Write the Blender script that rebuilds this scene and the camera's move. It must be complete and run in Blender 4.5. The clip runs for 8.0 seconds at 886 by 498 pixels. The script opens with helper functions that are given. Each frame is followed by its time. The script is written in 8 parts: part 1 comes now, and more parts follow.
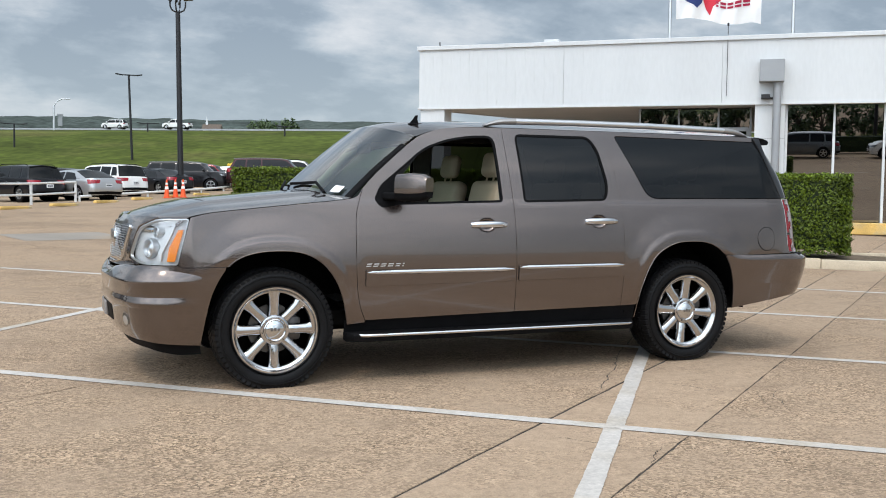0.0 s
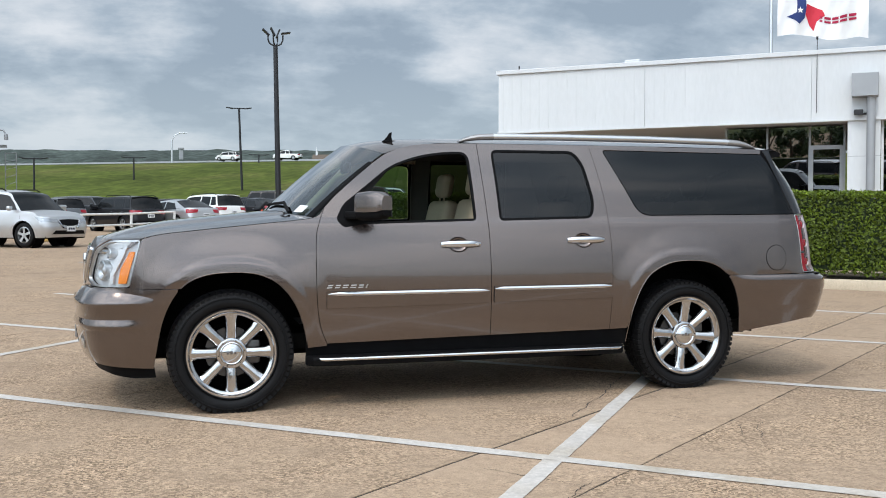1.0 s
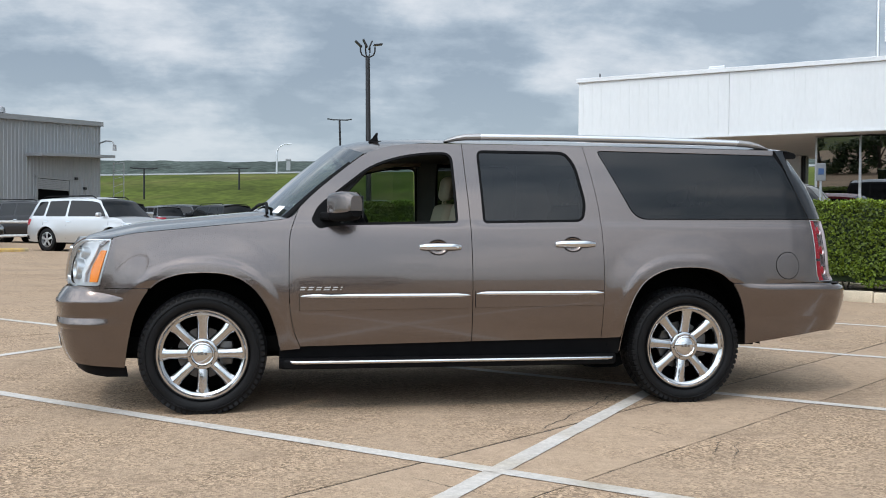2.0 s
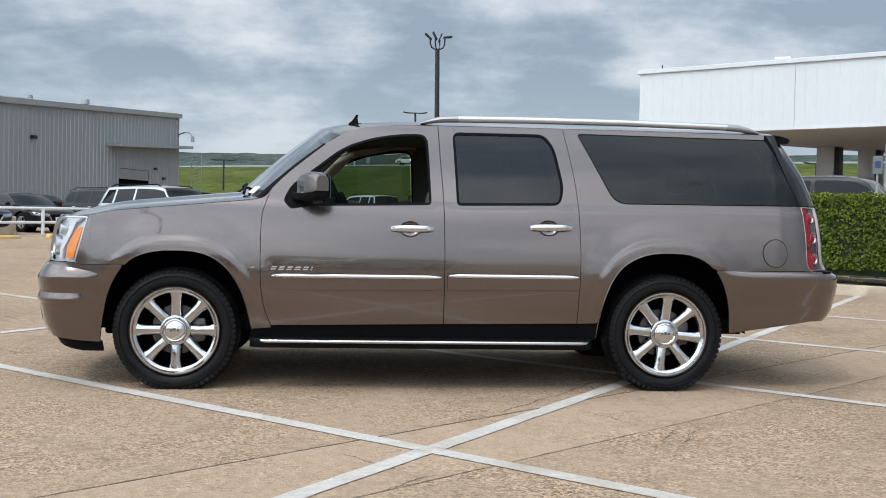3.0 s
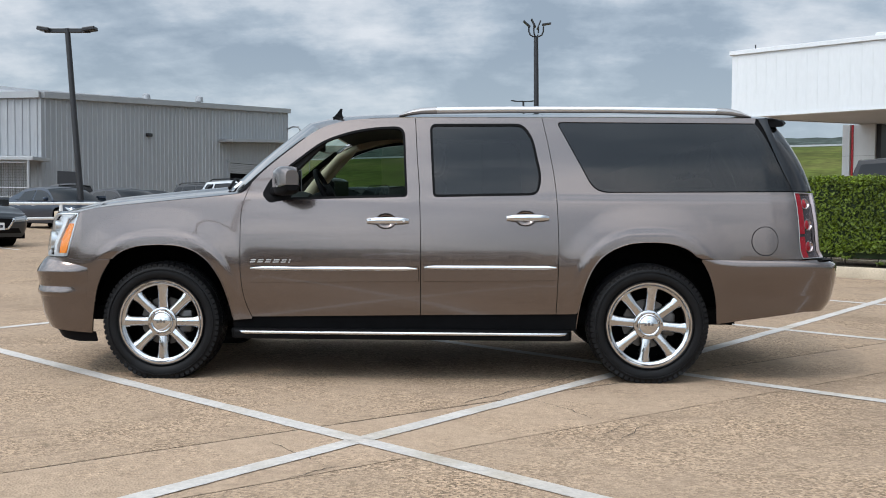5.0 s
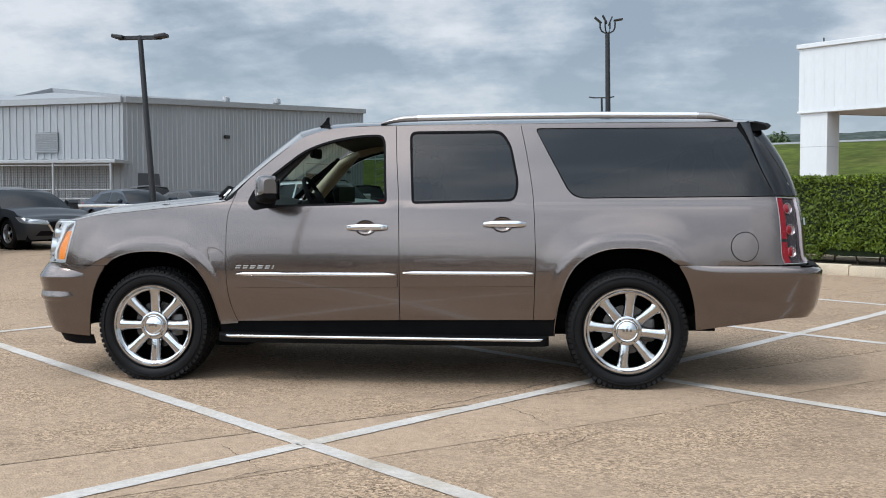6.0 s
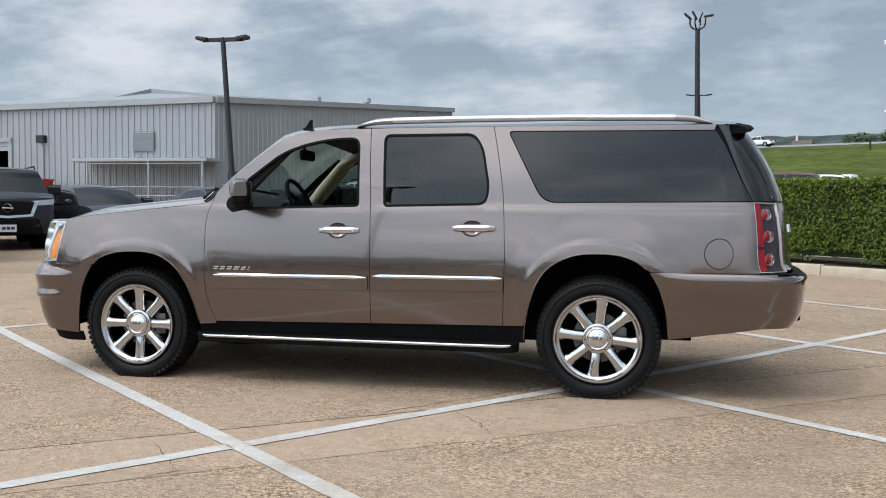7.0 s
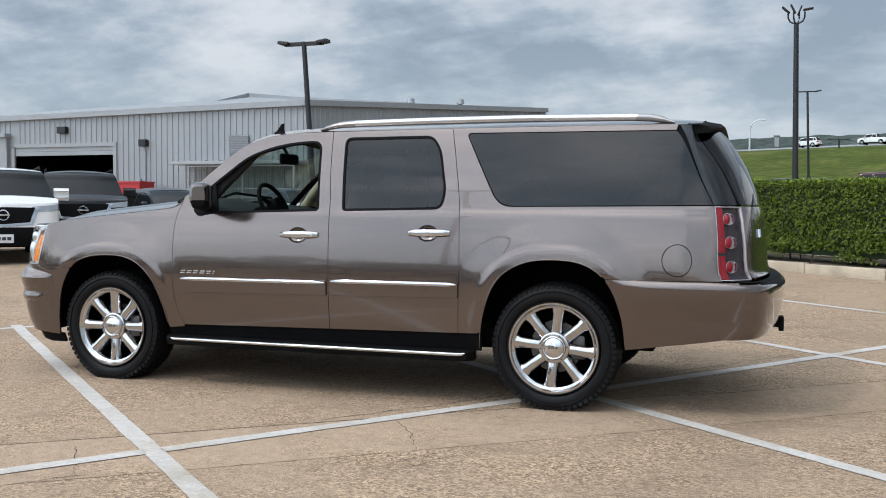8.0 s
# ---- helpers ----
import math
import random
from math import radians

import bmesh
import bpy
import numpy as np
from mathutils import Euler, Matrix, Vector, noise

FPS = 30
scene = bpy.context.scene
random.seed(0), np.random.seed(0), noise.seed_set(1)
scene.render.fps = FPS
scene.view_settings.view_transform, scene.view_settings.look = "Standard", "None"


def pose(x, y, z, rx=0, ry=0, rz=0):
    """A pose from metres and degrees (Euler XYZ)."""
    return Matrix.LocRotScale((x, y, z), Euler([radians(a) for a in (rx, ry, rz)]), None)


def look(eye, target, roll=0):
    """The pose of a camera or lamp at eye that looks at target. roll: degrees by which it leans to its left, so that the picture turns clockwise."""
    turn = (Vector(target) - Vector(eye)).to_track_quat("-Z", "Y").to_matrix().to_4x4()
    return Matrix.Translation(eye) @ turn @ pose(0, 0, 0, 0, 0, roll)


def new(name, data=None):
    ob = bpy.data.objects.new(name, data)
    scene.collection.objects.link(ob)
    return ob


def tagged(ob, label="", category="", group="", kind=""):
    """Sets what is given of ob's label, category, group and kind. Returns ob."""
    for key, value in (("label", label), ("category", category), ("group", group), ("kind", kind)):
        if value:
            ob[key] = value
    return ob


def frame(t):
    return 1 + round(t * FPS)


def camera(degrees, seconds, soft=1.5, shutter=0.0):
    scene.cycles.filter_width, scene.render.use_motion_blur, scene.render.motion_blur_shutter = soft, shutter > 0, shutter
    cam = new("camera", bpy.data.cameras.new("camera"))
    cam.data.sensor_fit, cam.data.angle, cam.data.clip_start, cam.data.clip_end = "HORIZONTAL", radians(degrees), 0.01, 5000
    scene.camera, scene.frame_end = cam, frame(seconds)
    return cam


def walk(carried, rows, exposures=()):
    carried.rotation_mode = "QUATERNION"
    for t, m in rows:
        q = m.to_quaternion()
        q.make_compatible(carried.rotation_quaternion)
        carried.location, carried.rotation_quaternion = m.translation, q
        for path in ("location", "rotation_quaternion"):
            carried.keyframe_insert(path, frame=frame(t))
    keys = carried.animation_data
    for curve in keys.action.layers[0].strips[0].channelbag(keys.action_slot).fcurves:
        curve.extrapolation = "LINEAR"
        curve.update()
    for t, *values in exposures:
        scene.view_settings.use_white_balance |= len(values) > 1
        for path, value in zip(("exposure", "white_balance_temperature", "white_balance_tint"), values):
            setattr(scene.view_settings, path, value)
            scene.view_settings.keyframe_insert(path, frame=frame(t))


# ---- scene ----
from mathutils.geometry import tessellate_polygon

cam = camera(49.3, 8.0, soft=1.0)
PATH = [
    (0, (-3.098, -7.242, 1.309), (-2.323, -5.402, 1.192), 0.7),
    (0.5, (-2.585, -7.313, 1.278), (-1.914, -5.431, 1.187), 0.3),
    (1, (-2.082, -7.323, 1.258), (-1.522, -5.404, 1.195), 0.0),
    (2.5, (-0.852, -7.337, 1.164), (-0.587, -5.355, 1.121), 0.9),
    (3, (-0.516, -7.407, 1.129), (-0.325, -5.417, 1.074), 1.2),
    (3.5, (-0.281, -7.423, 1.107), (-0.152, -5.428, 1.041), 1.2),
    (4, (-0.074, -7.41, 1.111), (0.002, -5.413, 1.039), 1.0),
    (4.5, (0.156, -7.427, 1.128), (0.175, -5.429, 1.05), 0.7),
    (6, (1.137, -7.491, 1.219), (0.916, -5.505, 1.133), 0.0),
    (6.5, (1.576, -7.441, 1.238), (1.257, -5.469, 1.149), 0.2),
    (7, (1.983, -7.308, 1.256), (1.562, -5.355, 1.166), 0.4),
    (7.5, (2.454, -7.162, 1.275), (1.927, -5.235, 1.184), 0.4),
    (8, (2.894, -6.913, 1.285), (2.264, -5.017, 1.195), 0.3),
]
walk(cam, [(t, look(eye, target, roll)) for t, eye, target, roll in PATH], exposures=((0, -0.03, 6580, 10), (1.2, 0.0, 6500, 10), (6, 0.0, 6450, 10.4), (8, -0.08, 6430, 10.5)))

# ---- light and sky ----
SUN_FROM = Vector((-0.68, -0.78, 1.25)).normalized()
sun = new("sun", bpy.data.lights.new("sun", "SUN"))
sun.data.energy, sun.data.angle, sun.data.color = 1.07, radians(6), (1.0, 0.94, 0.86)
sun.matrix_world = look(SUN_FROM * 50, (0, 0, 0))
world = bpy.data.worlds.new("overcast_sky")
scene.world = world
world.use_nodes = True


def build_sky():
    nt = world.node_tree
    nt.nodes.clear()
    N, L = nt.nodes.new, nt.links.new
    out, bg = N("ShaderNodeOutputWorld"), N("ShaderNodeBackground")
    sky = N("ShaderNodeTexSky")
    sky.sky_type, sky.sun_disc = "NISHITA", False
    sky.sun_elevation = math.asin(SUN_FROM.z)
    sky.sun_rotation = math.atan2(SUN_FROM.x, SUN_FROM.y)
    sky_dim = N("ShaderNodeVectorMath"); sky_dim.operation = "SCALE"; sky_dim.inputs["Scale"].default_value = 0.085
    L(sky.outputs[0], sky_dim.inputs[0])
    co, sep = N("ShaderNodeTexCoord"), N("ShaderNodeSeparateXYZ")
    L(co.outputs["Generated"], sep.inputs[0])
    up = N("ShaderNodeMath"); up.operation = "MAXIMUM"; up.inputs[1].default_value = 0.0
    L(sep.outputs["Z"], up.inputs[0])
    den = N("ShaderNodeMath"); den.operation = "ADD"; den.inputs[1].default_value = 0.34
    L(up.outputs[0], den.inputs[0])
    flat = N("ShaderNodeVectorMath"); flat.operation = "DIVIDE"
    comb = N("ShaderNodeCombineXYZ")
    for i in range(3):
        L(den.outputs[0], comb.inputs[i])
    L(co.outputs["Generated"], flat.inputs[0]); L(comb.outputs[0], flat.inputs[1])
    place = N("ShaderNodeMapping")
    place.inputs["Location"].default_value = (3.1, 1.7, 0)
    L(flat.outputs[0], place.inputs[0])
    big = N("ShaderNodeTexNoise"); big.inputs["Scale"].default_value = 2.3; big.inputs["Detail"].default_value = 7; big.inputs["Roughness"].default_value = 0.56; big.inputs["Distortion"].default_value = 0.1
    L(place.outputs[0], big.inputs["Vector"])
    small = N("ShaderNodeTexNoise"); small.inputs["Scale"].default_value = 5.5; small.inputs["Detail"].default_value = 6; small.inputs["Roughness"].default_value = 0.6
    L(place.outputs[0], small.inputs["Vector"])
    blend = N("ShaderNodeMath"); blend.operation = "MULTIPLY_ADD"; blend.inputs[1].default_value = 0.45
    L(small.outputs[0], blend.inputs[0]); L(big.outputs[0], blend.inputs[2])
    long = N("ShaderNodeMapping"); long.inputs["Scale"].default_value = (0.45, 1.5, 1.0)
    L(place.outputs[0], long.inputs[0])
    wisp = N("ShaderNodeTexNoise"); wisp.inputs["Scale"].default_value = 11; wisp.inputs["Detail"].default_value = 6; wisp.inputs["Roughness"].default_value = 0.62; wisp.inputs["Distortion"].default_value = 0.3
    L(long.outputs[0], wisp.inputs["Vector"])
    streak = N("ShaderNodeMath"); streak.operation = "MULTIPLY_ADD"; streak.inputs[1].default_value = 0.15
    L(wisp.outputs[0], streak.inputs[0])
    centre = N("ShaderNodeMath"); centre.operation = "SUBTRACT"; centre.inputs[1].default_value = 0.075
    L(blend.outputs[0], centre.inputs[0]); L(centre.outputs[0], streak.inputs[2])
    ramp = N("ShaderNodeValToRGB")
    e = ramp.color_ramp.elements
    e[0].position, e[0].color = 0.60, (0.34, 0.42, 0.51, 1)
    e[1].position, e[1].color = 0.90, (0.81, 0.85, 0.90, 1)
    m = e.new(0.70); m.color = (0.455, 0.54, 0.63, 1)
    m = e.new(0.79); m.color = (0.635, 0.70, 0.77, 1)
    L(streak.outputs[0], ramp.inputs[0])
    mix = N("ShaderNodeMix"); mix.data_type = "RGBA"; mix.inputs["Factor"].default_value = 0.86
    L(sky_dim.outputs[0], mix.inputs[6]); L(ramp.outputs[0], mix.inputs[7])
    # paler, bluer air low over the horizon
    low = N("ShaderNodeMapRange"); low.inputs["From Min"].default_value = 0.0; low.inputs["From Max"].default_value = 0.16; low.inputs["To Min"].default_value = 0.75; low.inputs["To Max"].default_value = 0.0
    L(up.outputs[0], low.inputs[0])
    air = N("ShaderNodeMix"); air.data_type = "RGBA"; air.inputs[7].default_value = (0.50, 0.60, 0.67, 1)
    L(low.outputs[0], air.inputs["Factor"]); L(mix.outputs[2], air.inputs[6])
    # the veiled sun brightens the cloud on its own side
    toward = N("ShaderNodeVectorMath"); toward.operation = "DOT_PRODUCT"; toward.inputs[1].default_value = SUN_FROM
    L(co.outputs["Generated"], toward.inputs[0])
    glow = N("ShaderNodeMapRange"); glow.interpolation_type = "SMOOTHSTEP"; glow.inputs["From Min"].default_value = 0.15; glow.inputs["From Max"].default_value = 1.0; glow.inputs["To Min"].default_value = 1.0; glow.inputs["To Max"].default_value = 4.2
    L(toward.outputs["Value"], glow.inputs[0])
    warm = N("ShaderNodeMapRange"); warm.inputs["From Min"].default_value = 0.30; warm.inputs["From Max"].default_value = 0.95
    L(toward.outputs["Value"], warm.inputs[0])
    veil = N("ShaderNodeMix"); veil.data_type = "RGBA"; veil.blend_type = "MULTIPLY"; veil.inputs[7].default_value = (1.02, 1.0, 0.98, 1)
    L(warm.outputs[0], veil.inputs["Factor"]); L(air.outputs[2], veil.inputs[6])
    L(veil.outputs[2], bg.inputs[0]); L(glow.outputs[0], bg.inputs[1])
    L(bg.outputs[0], out.inputs[0])


build_sky()


# ---- materials ----
def material(name, color, rough=0.5, metal=0.0, vary=0.0, scale=8.0, fine=0.0, fine_scale=90.0, bump=0.0, bump_scale=60.0, coat=0.0, spec=0.5, stain=None, random_tone=0.0, stretch=(1, 1, 1), rough_vary=0.0, grit=0.0, grit_scale=26.0):
    """A procedural surface: base colour with broad and fine variation, an optional stain colour, fine relief."""
    m = bpy.data.materials.new(name)
    m.use_nodes = True
    nt = m.node_tree
    N, L = nt.nodes.new, nt.links.new
    b = nt.nodes["Principled BSDF"]
    b.inputs["Roughness"].default_value, b.inputs["Metallic"].default_value = rough, metal
    b.inputs["Specular IOR Level"].default_value = spec
    b.inputs["Coat Weight"].default_value, b.inputs["Coat Roughness"].default_value = coat, 0.03
    co = N("ShaderNodeTexCoord")
    mp = N("ShaderNodeMapping"); mp.inputs["Scale"].default_value = stretch
    L(co.outputs["Object"], mp.inputs[0])
    base = N("ShaderNodeRGB"); base.outputs[0].default_value = (*color, 1)
    last = base.outputs[0]

    def noise_node(sc, detail):
        n = N("ShaderNodeTexNoise"); n.inputs["Scale"].default_value = sc; n.inputs["Detail"].default_value = detail
        L(mp.outputs[0], n.inputs["Vector"])
        return n.outputs[0]

    def tone(fac, amount, last):
        r = N("ShaderNodeMapRange"); r.inputs["From Min"].default_value = 0.25; r.inputs["From Max"].default_value = 0.75
        r.inputs["To Min"].default_value = 1 - amount; r.inputs["To Max"].default_value = 1 + amount
        L(fac, r.inputs[0])
        v = N("ShaderNodeVectorMath"); v.operation = "SCALE"
        L(last, v.inputs[0]); L(r.outputs[0], v.inputs["Scale"])
        return v.outputs[0]

    broad = noise_node(scale, 5) if (vary or stain or rough_vary) else None
    if stain:
        r = N("ShaderNodeMapRange"); r.inputs["From Min"].default_value = 0.50; r.inputs["From Max"].default_value = 0.68
        L(noise_node(scale * 0.6, 8), r.inputs[0])
        x = N("ShaderNodeMix"); x.data_type = "RGBA"; x.inputs[7].default_value = (*stain, 1)
        L(r.outputs[0], x.inputs["Factor"]); L(last, x.inputs[6]); last = x.outputs[2]
    if vary:
        last = tone(broad, vary, last)
    if fine:
        last = tone(noise_node(fine_scale, 3), fine, last)
    if grit:
        last = tone(noise_node(grit_scale, 6), grit, last)
    if random_tone:
        info = N("ShaderNodeObjectInfo")
        last = tone(info.outputs["Random"], random_tone, last)
    L(last, b.inputs["Base Color"])
    if rough_vary:
        r = N("ShaderNodeMapRange"); r.inputs["To Min"].default_value = rough - rough_vary; r.inputs["To Max"].default_value = rough + rough_vary
        L(broad, r.inputs[0]); L(r.outputs[0], b.inputs["Roughness"])
    if bump:
        n = N("ShaderNodeBump"); n.inputs["Strength"].default_value = bump; n.inputs["Distance"].default_value = 0.01
        L(noise_node(bump_scale, 4), n.inputs["Height"]); L(n.outputs[0], b.inputs["Normal"])
    return m


def glass(name, tint, gloss=1.0, rough=0.0):
    """Thin window glass: a tinted see-through sheet with a clear gloss."""
    m = bpy.data.materials.new(name)
    m.use_nodes = True
    nt = m.node_tree
    nt.nodes.clear()
    N, L = nt.nodes.new, nt.links.new
    out, mix = N("ShaderNodeOutputMaterial"), N("ShaderNodeMixShader")
    tr, gl, fr = N("ShaderNodeBsdfTransparent"), N("ShaderNodeBsdfGlossy"), N("ShaderNodeLayerWeight")
    tr.inputs[0].default_value = (*tint, 1)
    gl.inputs["Roughness"].default_value = rough
    # Schlick's curve on the facing angle, the same from both sides of the sheet
    fr.inputs[0].default_value = 0.5
    p5 = N("ShaderNodeMath"); p5.operation = "POWER"; p5.inputs[1].default_value = 4.0
    L(fr.outputs["Facing"], p5.inputs[0])
    add = N("ShaderNodeMath"); add.operation = "MULTIPLY_ADD"; add.inputs[1].default_value = 0.9; add.inputs[2].default_value = 0.045
    L(p5.outputs[0], add.inputs[0])
    k = N("ShaderNodeMath"); k.operation = "MULTIPLY"; k.inputs[1].default_value = gloss; k.use_clamp = True
    L(add.outputs[0], k.inputs[0]); L(k.outputs[0], mix.inputs[0]); L(tr.outputs[0], mix.inputs[1]); L(gl.outputs[0], mix.inputs[2])
    L(mix.outputs[0], out.inputs[0])
    return m


def flake_paint(name, color, metal=0.55, rough=0.32, coat=0.9, flake=0.10, spec=0.4):
    m = material(name, color, rough=rough, metal=metal, coat=coat, fine=flake, fine_scale=900, vary=0.03, scale=1.5, spec=spec)
    return m


M_PAINT = flake_paint("taupe_paint", (0.154, 0.126, 0.114), metal=0.90, rough=0.20, coat=1.0, flake=0.14)
M_CHROME = material("chrome", (0.62, 0.63, 0.645), rough=0.06, metal=1.0, vary=0.03, scale=6)
M_HUBMARK = material("grey_hub_mark", (0.22, 0.22, 0.225), rough=0.25, metal=0.9, vary=0.1, scale=30)
M_RIM = material("chromed_alloy", (0.53, 0.53, 0.535), rough=0.11, metal=1.0, vary=0.06, scale=14, rough_vary=0.03, bump=0.12, bump_scale=30)
M_SATIN = material("satin_metal", (0.62, 0.63, 0.64), rough=0.36, metal=1.0, vary=0.04, scale=5)
M_BLACK = material("black_plastic", (0.006, 0.006, 0.0065), rough=0.6, spec=0.06, vary=0.2, scale=12, bump=0.06, bump_scale=300)
M_DEEP = material("dark_underbody", (0.004, 0.004, 0.004), rough=0.95, spec=0.05, vary=0.3, scale=4)
M_GLOSSBLACK = material("gloss_black", (0.010, 0.011, 0.013), rough=0.05, spec=0.5)
M_RUBBER = material("tyre_rubber", (0.006, 0.006, 0.0065), rough=0.5, spec=0.16, vary=0.25, scale=9, fine=0.15, fine_scale=160, bump=0.12, bump_scale=140)
M_TINT = glass("tinted_privacy_glass", (0.05, 0.053, 0.055), gloss=1.0)
M_CLEAR = glass("greenish_window_glass", (0.22, 0.30, 0.26), gloss=1.0)
M_SCREEN = glass("windscreen_glass", (0.52, 0.64, 0.59), gloss=2.3)
M_LENS = glass("clear_lamp_lens", (0.90, 0.92, 0.93), gloss=0.45)
M_TAILLENS = glass("tail_lamp_lens", (0.82, 0.74, 0.74), gloss=0.10)
M_FOOT = material("grey_rail_foot", (0.36, 0.35, 0.345), rough=0.35, metal=0.7, vary=0.05, scale=8)
M_BADGE = material("bright_badge_metal", (0.52, 0.52, 0.52), rough=0.3, metal=0.55, vary=0.05, scale=30)
M_AMBER = material("amber_reflector", (0.85, 0.24, 0.02), rough=0.2, coat=0.6, vary=0.1, scale=40, bump=0.2, bump_scale=250)
M_RED = material("red_lamp_plastic", (0.30, 0.004, 0.014), rough=0.12, coat=0.5, vary=0.12, scale=40, bump=0.15, bump_scale=250)
M_LAMPGREY = material("lamp_reflector", (0.62, 0.63, 0.64), rough=0.28, metal=0.12, bump=0.35, bump_scale=22, coat=0.6)
M_SMOKE = material("smoked_lamp_plastic", (0.03, 0.032, 0.036), rough=0.1, coat=0.8, vary=0.2, scale=20)
M_BEIGE = material("beige_leather", (0.46, 0.37, 0.26), rough=0.5, vary=0.06, scale=5, fine=0.05, fine_scale=200, bump=0.1, bump_scale=180)
M_CABIN = material("dark_cabin_trim", (0.016, 0.0155, 0.015), rough=0.65, spec=0.25, vary=0.15, scale=10, bump=0.06, bump_scale=250)
M_LINER = material("grey_headliner", (0.10, 0.095, 0.085), rough=0.9, vary=0.06, scale=9)
M_BRAKE = material("brake_iron", (0.10, 0.095, 0.09), rough=0.4, metal=0.9, vary=0.2, scale=20)
M_LABEL = material("white_paper", (0.8, 0.8, 0.79), rough=0.6, vary=0.02, scale=30)
M_INK = material("dark_print", (0.03, 0.035, 0.05), rough=0.6)


# ---- mesh helpers ----
def mesh_object(name, verts, faces, mat, parent=None, label="", smooth=True, normals=None):
    me = bpy.data.meshes.new(name)
    me.from_pydata([tuple(v) for v in verts], [], faces)
    me.materials.append(mat)
    if smooth:
        me.polygons.foreach_set("use_smooth", [True] * len(me.polygons))
    if normals is not None:
        me.normals_split_custom_set_from_vertices([tuple(n) for n in normals])
    ob = new(name, me)
    ob.parent = parent
    if label:
        ob["label"] = label
    return ob


def part(name, bm, mat, parent=None, label="", smooth=False):
    """One bmesh as one mesh object under a thing or a part."""
    me = bpy.data.meshes.new(name)
    bmesh.ops.recalc_face_normals(bm, faces=bm.faces)
    bm.to_mesh(me)
    bm.free()
    me.materials.append(mat)
    if smooth:
        me.polygons.foreach_set("use_smooth", [True] * len(me.polygons))
        me.set_sharp_from_angle(angle=radians(38))
    ob = new(name, me)
    ob.parent = parent
    if label:
        ob["label"] = label
    return ob


def box(bm, x0, y0, z0, x1, y1, z1, bevel=0.0, m=None, seg=2):
    r = bmesh.ops.create_cube(bm, size=1.0)
    vs = r["verts"]
    for v in vs:
        v.co = Vector(((x0 + x1) / 2 + v.co.x * (x1 - x0), (y0 + y1) / 2 + v.co.y * (y1 - y0), (z0 + z1) / 2 + v.co.z * (z1 - z0)))
    if bevel:
        es = list({e for v in vs for e in v.link_edges})
        r = bmesh.ops.bevel(bm, geom=es, offset=bevel, segments=seg, affect="EDGES", profile=0.5)
        vs = list({v for f in r["faces"] for v in f.verts} | {v for v in vs if v.is_valid})
    if m is not None:
        bmesh.ops.transform(bm, matrix=m, verts=vs)
    return vs


def rod(bm, a, b, r0, r1=None, n=12, caps=True):
    a, b = Vector(a), Vector(b)
    d = b - a
    q = d.to_track_quat("Z", "Y").to_matrix().to_4x4()
    r = bmesh.ops.create_cone(bm, cap_ends=caps, segments=n, radius1=r0, radius2=r0 if r1 is None else r1, depth=d.length, matrix=Matrix.Translation((a + b) / 2) @ q)
    return r["verts"]


def tube(bm, pts, r, n=8):
    """A round tube along a polyline."""
    pts = [Vector(p) for p in pts]
    rings = []
    for i, p in enumerate(pts):
        d = (pts[min(i + 1, len(pts) - 1)] - pts[max(i - 1, 0)]).normalized()
        side = d.cross(Vector((0.13, 0.31, 0.94))).normalized()
        up = d.cross(side)
        rr = r[i] if isinstance(r, (list, tuple)) else r
        rings.append([bm.verts.new(p + (side * math.cos(2 * math.pi * k / n) + up * math.sin(2 * math.pi * k / n)) * rr) for k in range(n)])
    for a, b in zip(rings, rings[1:]):
        for k in range(n):
            bm.faces.new((a[k], a[(k + 1) % n], b[(k + 1) % n], b[k]))
    bm.faces.new(rings[0][::-1]); bm.faces.new(rings[-1])


def lathe(bm, profile, n=48, m=None, closed=False):
    """Revolve (radius, height) pairs about the local y axis."""
    rings = []
    for r, h in profile:
        rings.append([bm.verts.new((r * math.cos(2 * math.pi * k / n), h, r * math.sin(2 * math.pi * k / n))) for k in range(n)])
    pairs = list(zip(rings, rings[1:])) + ([(rings[-1], rings[0])] if closed else [])
    for a, b in pairs:
        for k in range(n):
            bm.faces.new((a[k], a[(k + 1) % n], b[(k + 1) % n], b[k]))
    if m is not None:
        bmesh.ops.transform(bm, matrix=m, verts=[v for ring in rings for v in ring])
    return rings


def spline(pts, per=8, closed=False):
    """A Catmull-Rom curve through the points."""
    P = [np.array(p, float) for p in pts]
    n = len(P)
    out = []
    for i in range(n if closed else n - 1):
        p1, p2 = P[i], P[(i + 1) % n]
        p0 = P[i - 1] if (i > 0 or closed) else 2 * p1 - p2
        p3 = P[(i + 2) % n] if (i + 2 < n or closed) else 2 * p2 - p1
        for k in range(per):
            t = k / per
            out.append(0.5 * (2 * p1 + (p2 - p0) * t + (2 * p0 - 5 * p1 + 4 * p2 - p3) * t * t + (3 * p1 - p0 - 3 * p2 + p3) * t ** 3))
    if not closed:
        out.append(P[-1])
    return [tuple(p) for p in out]


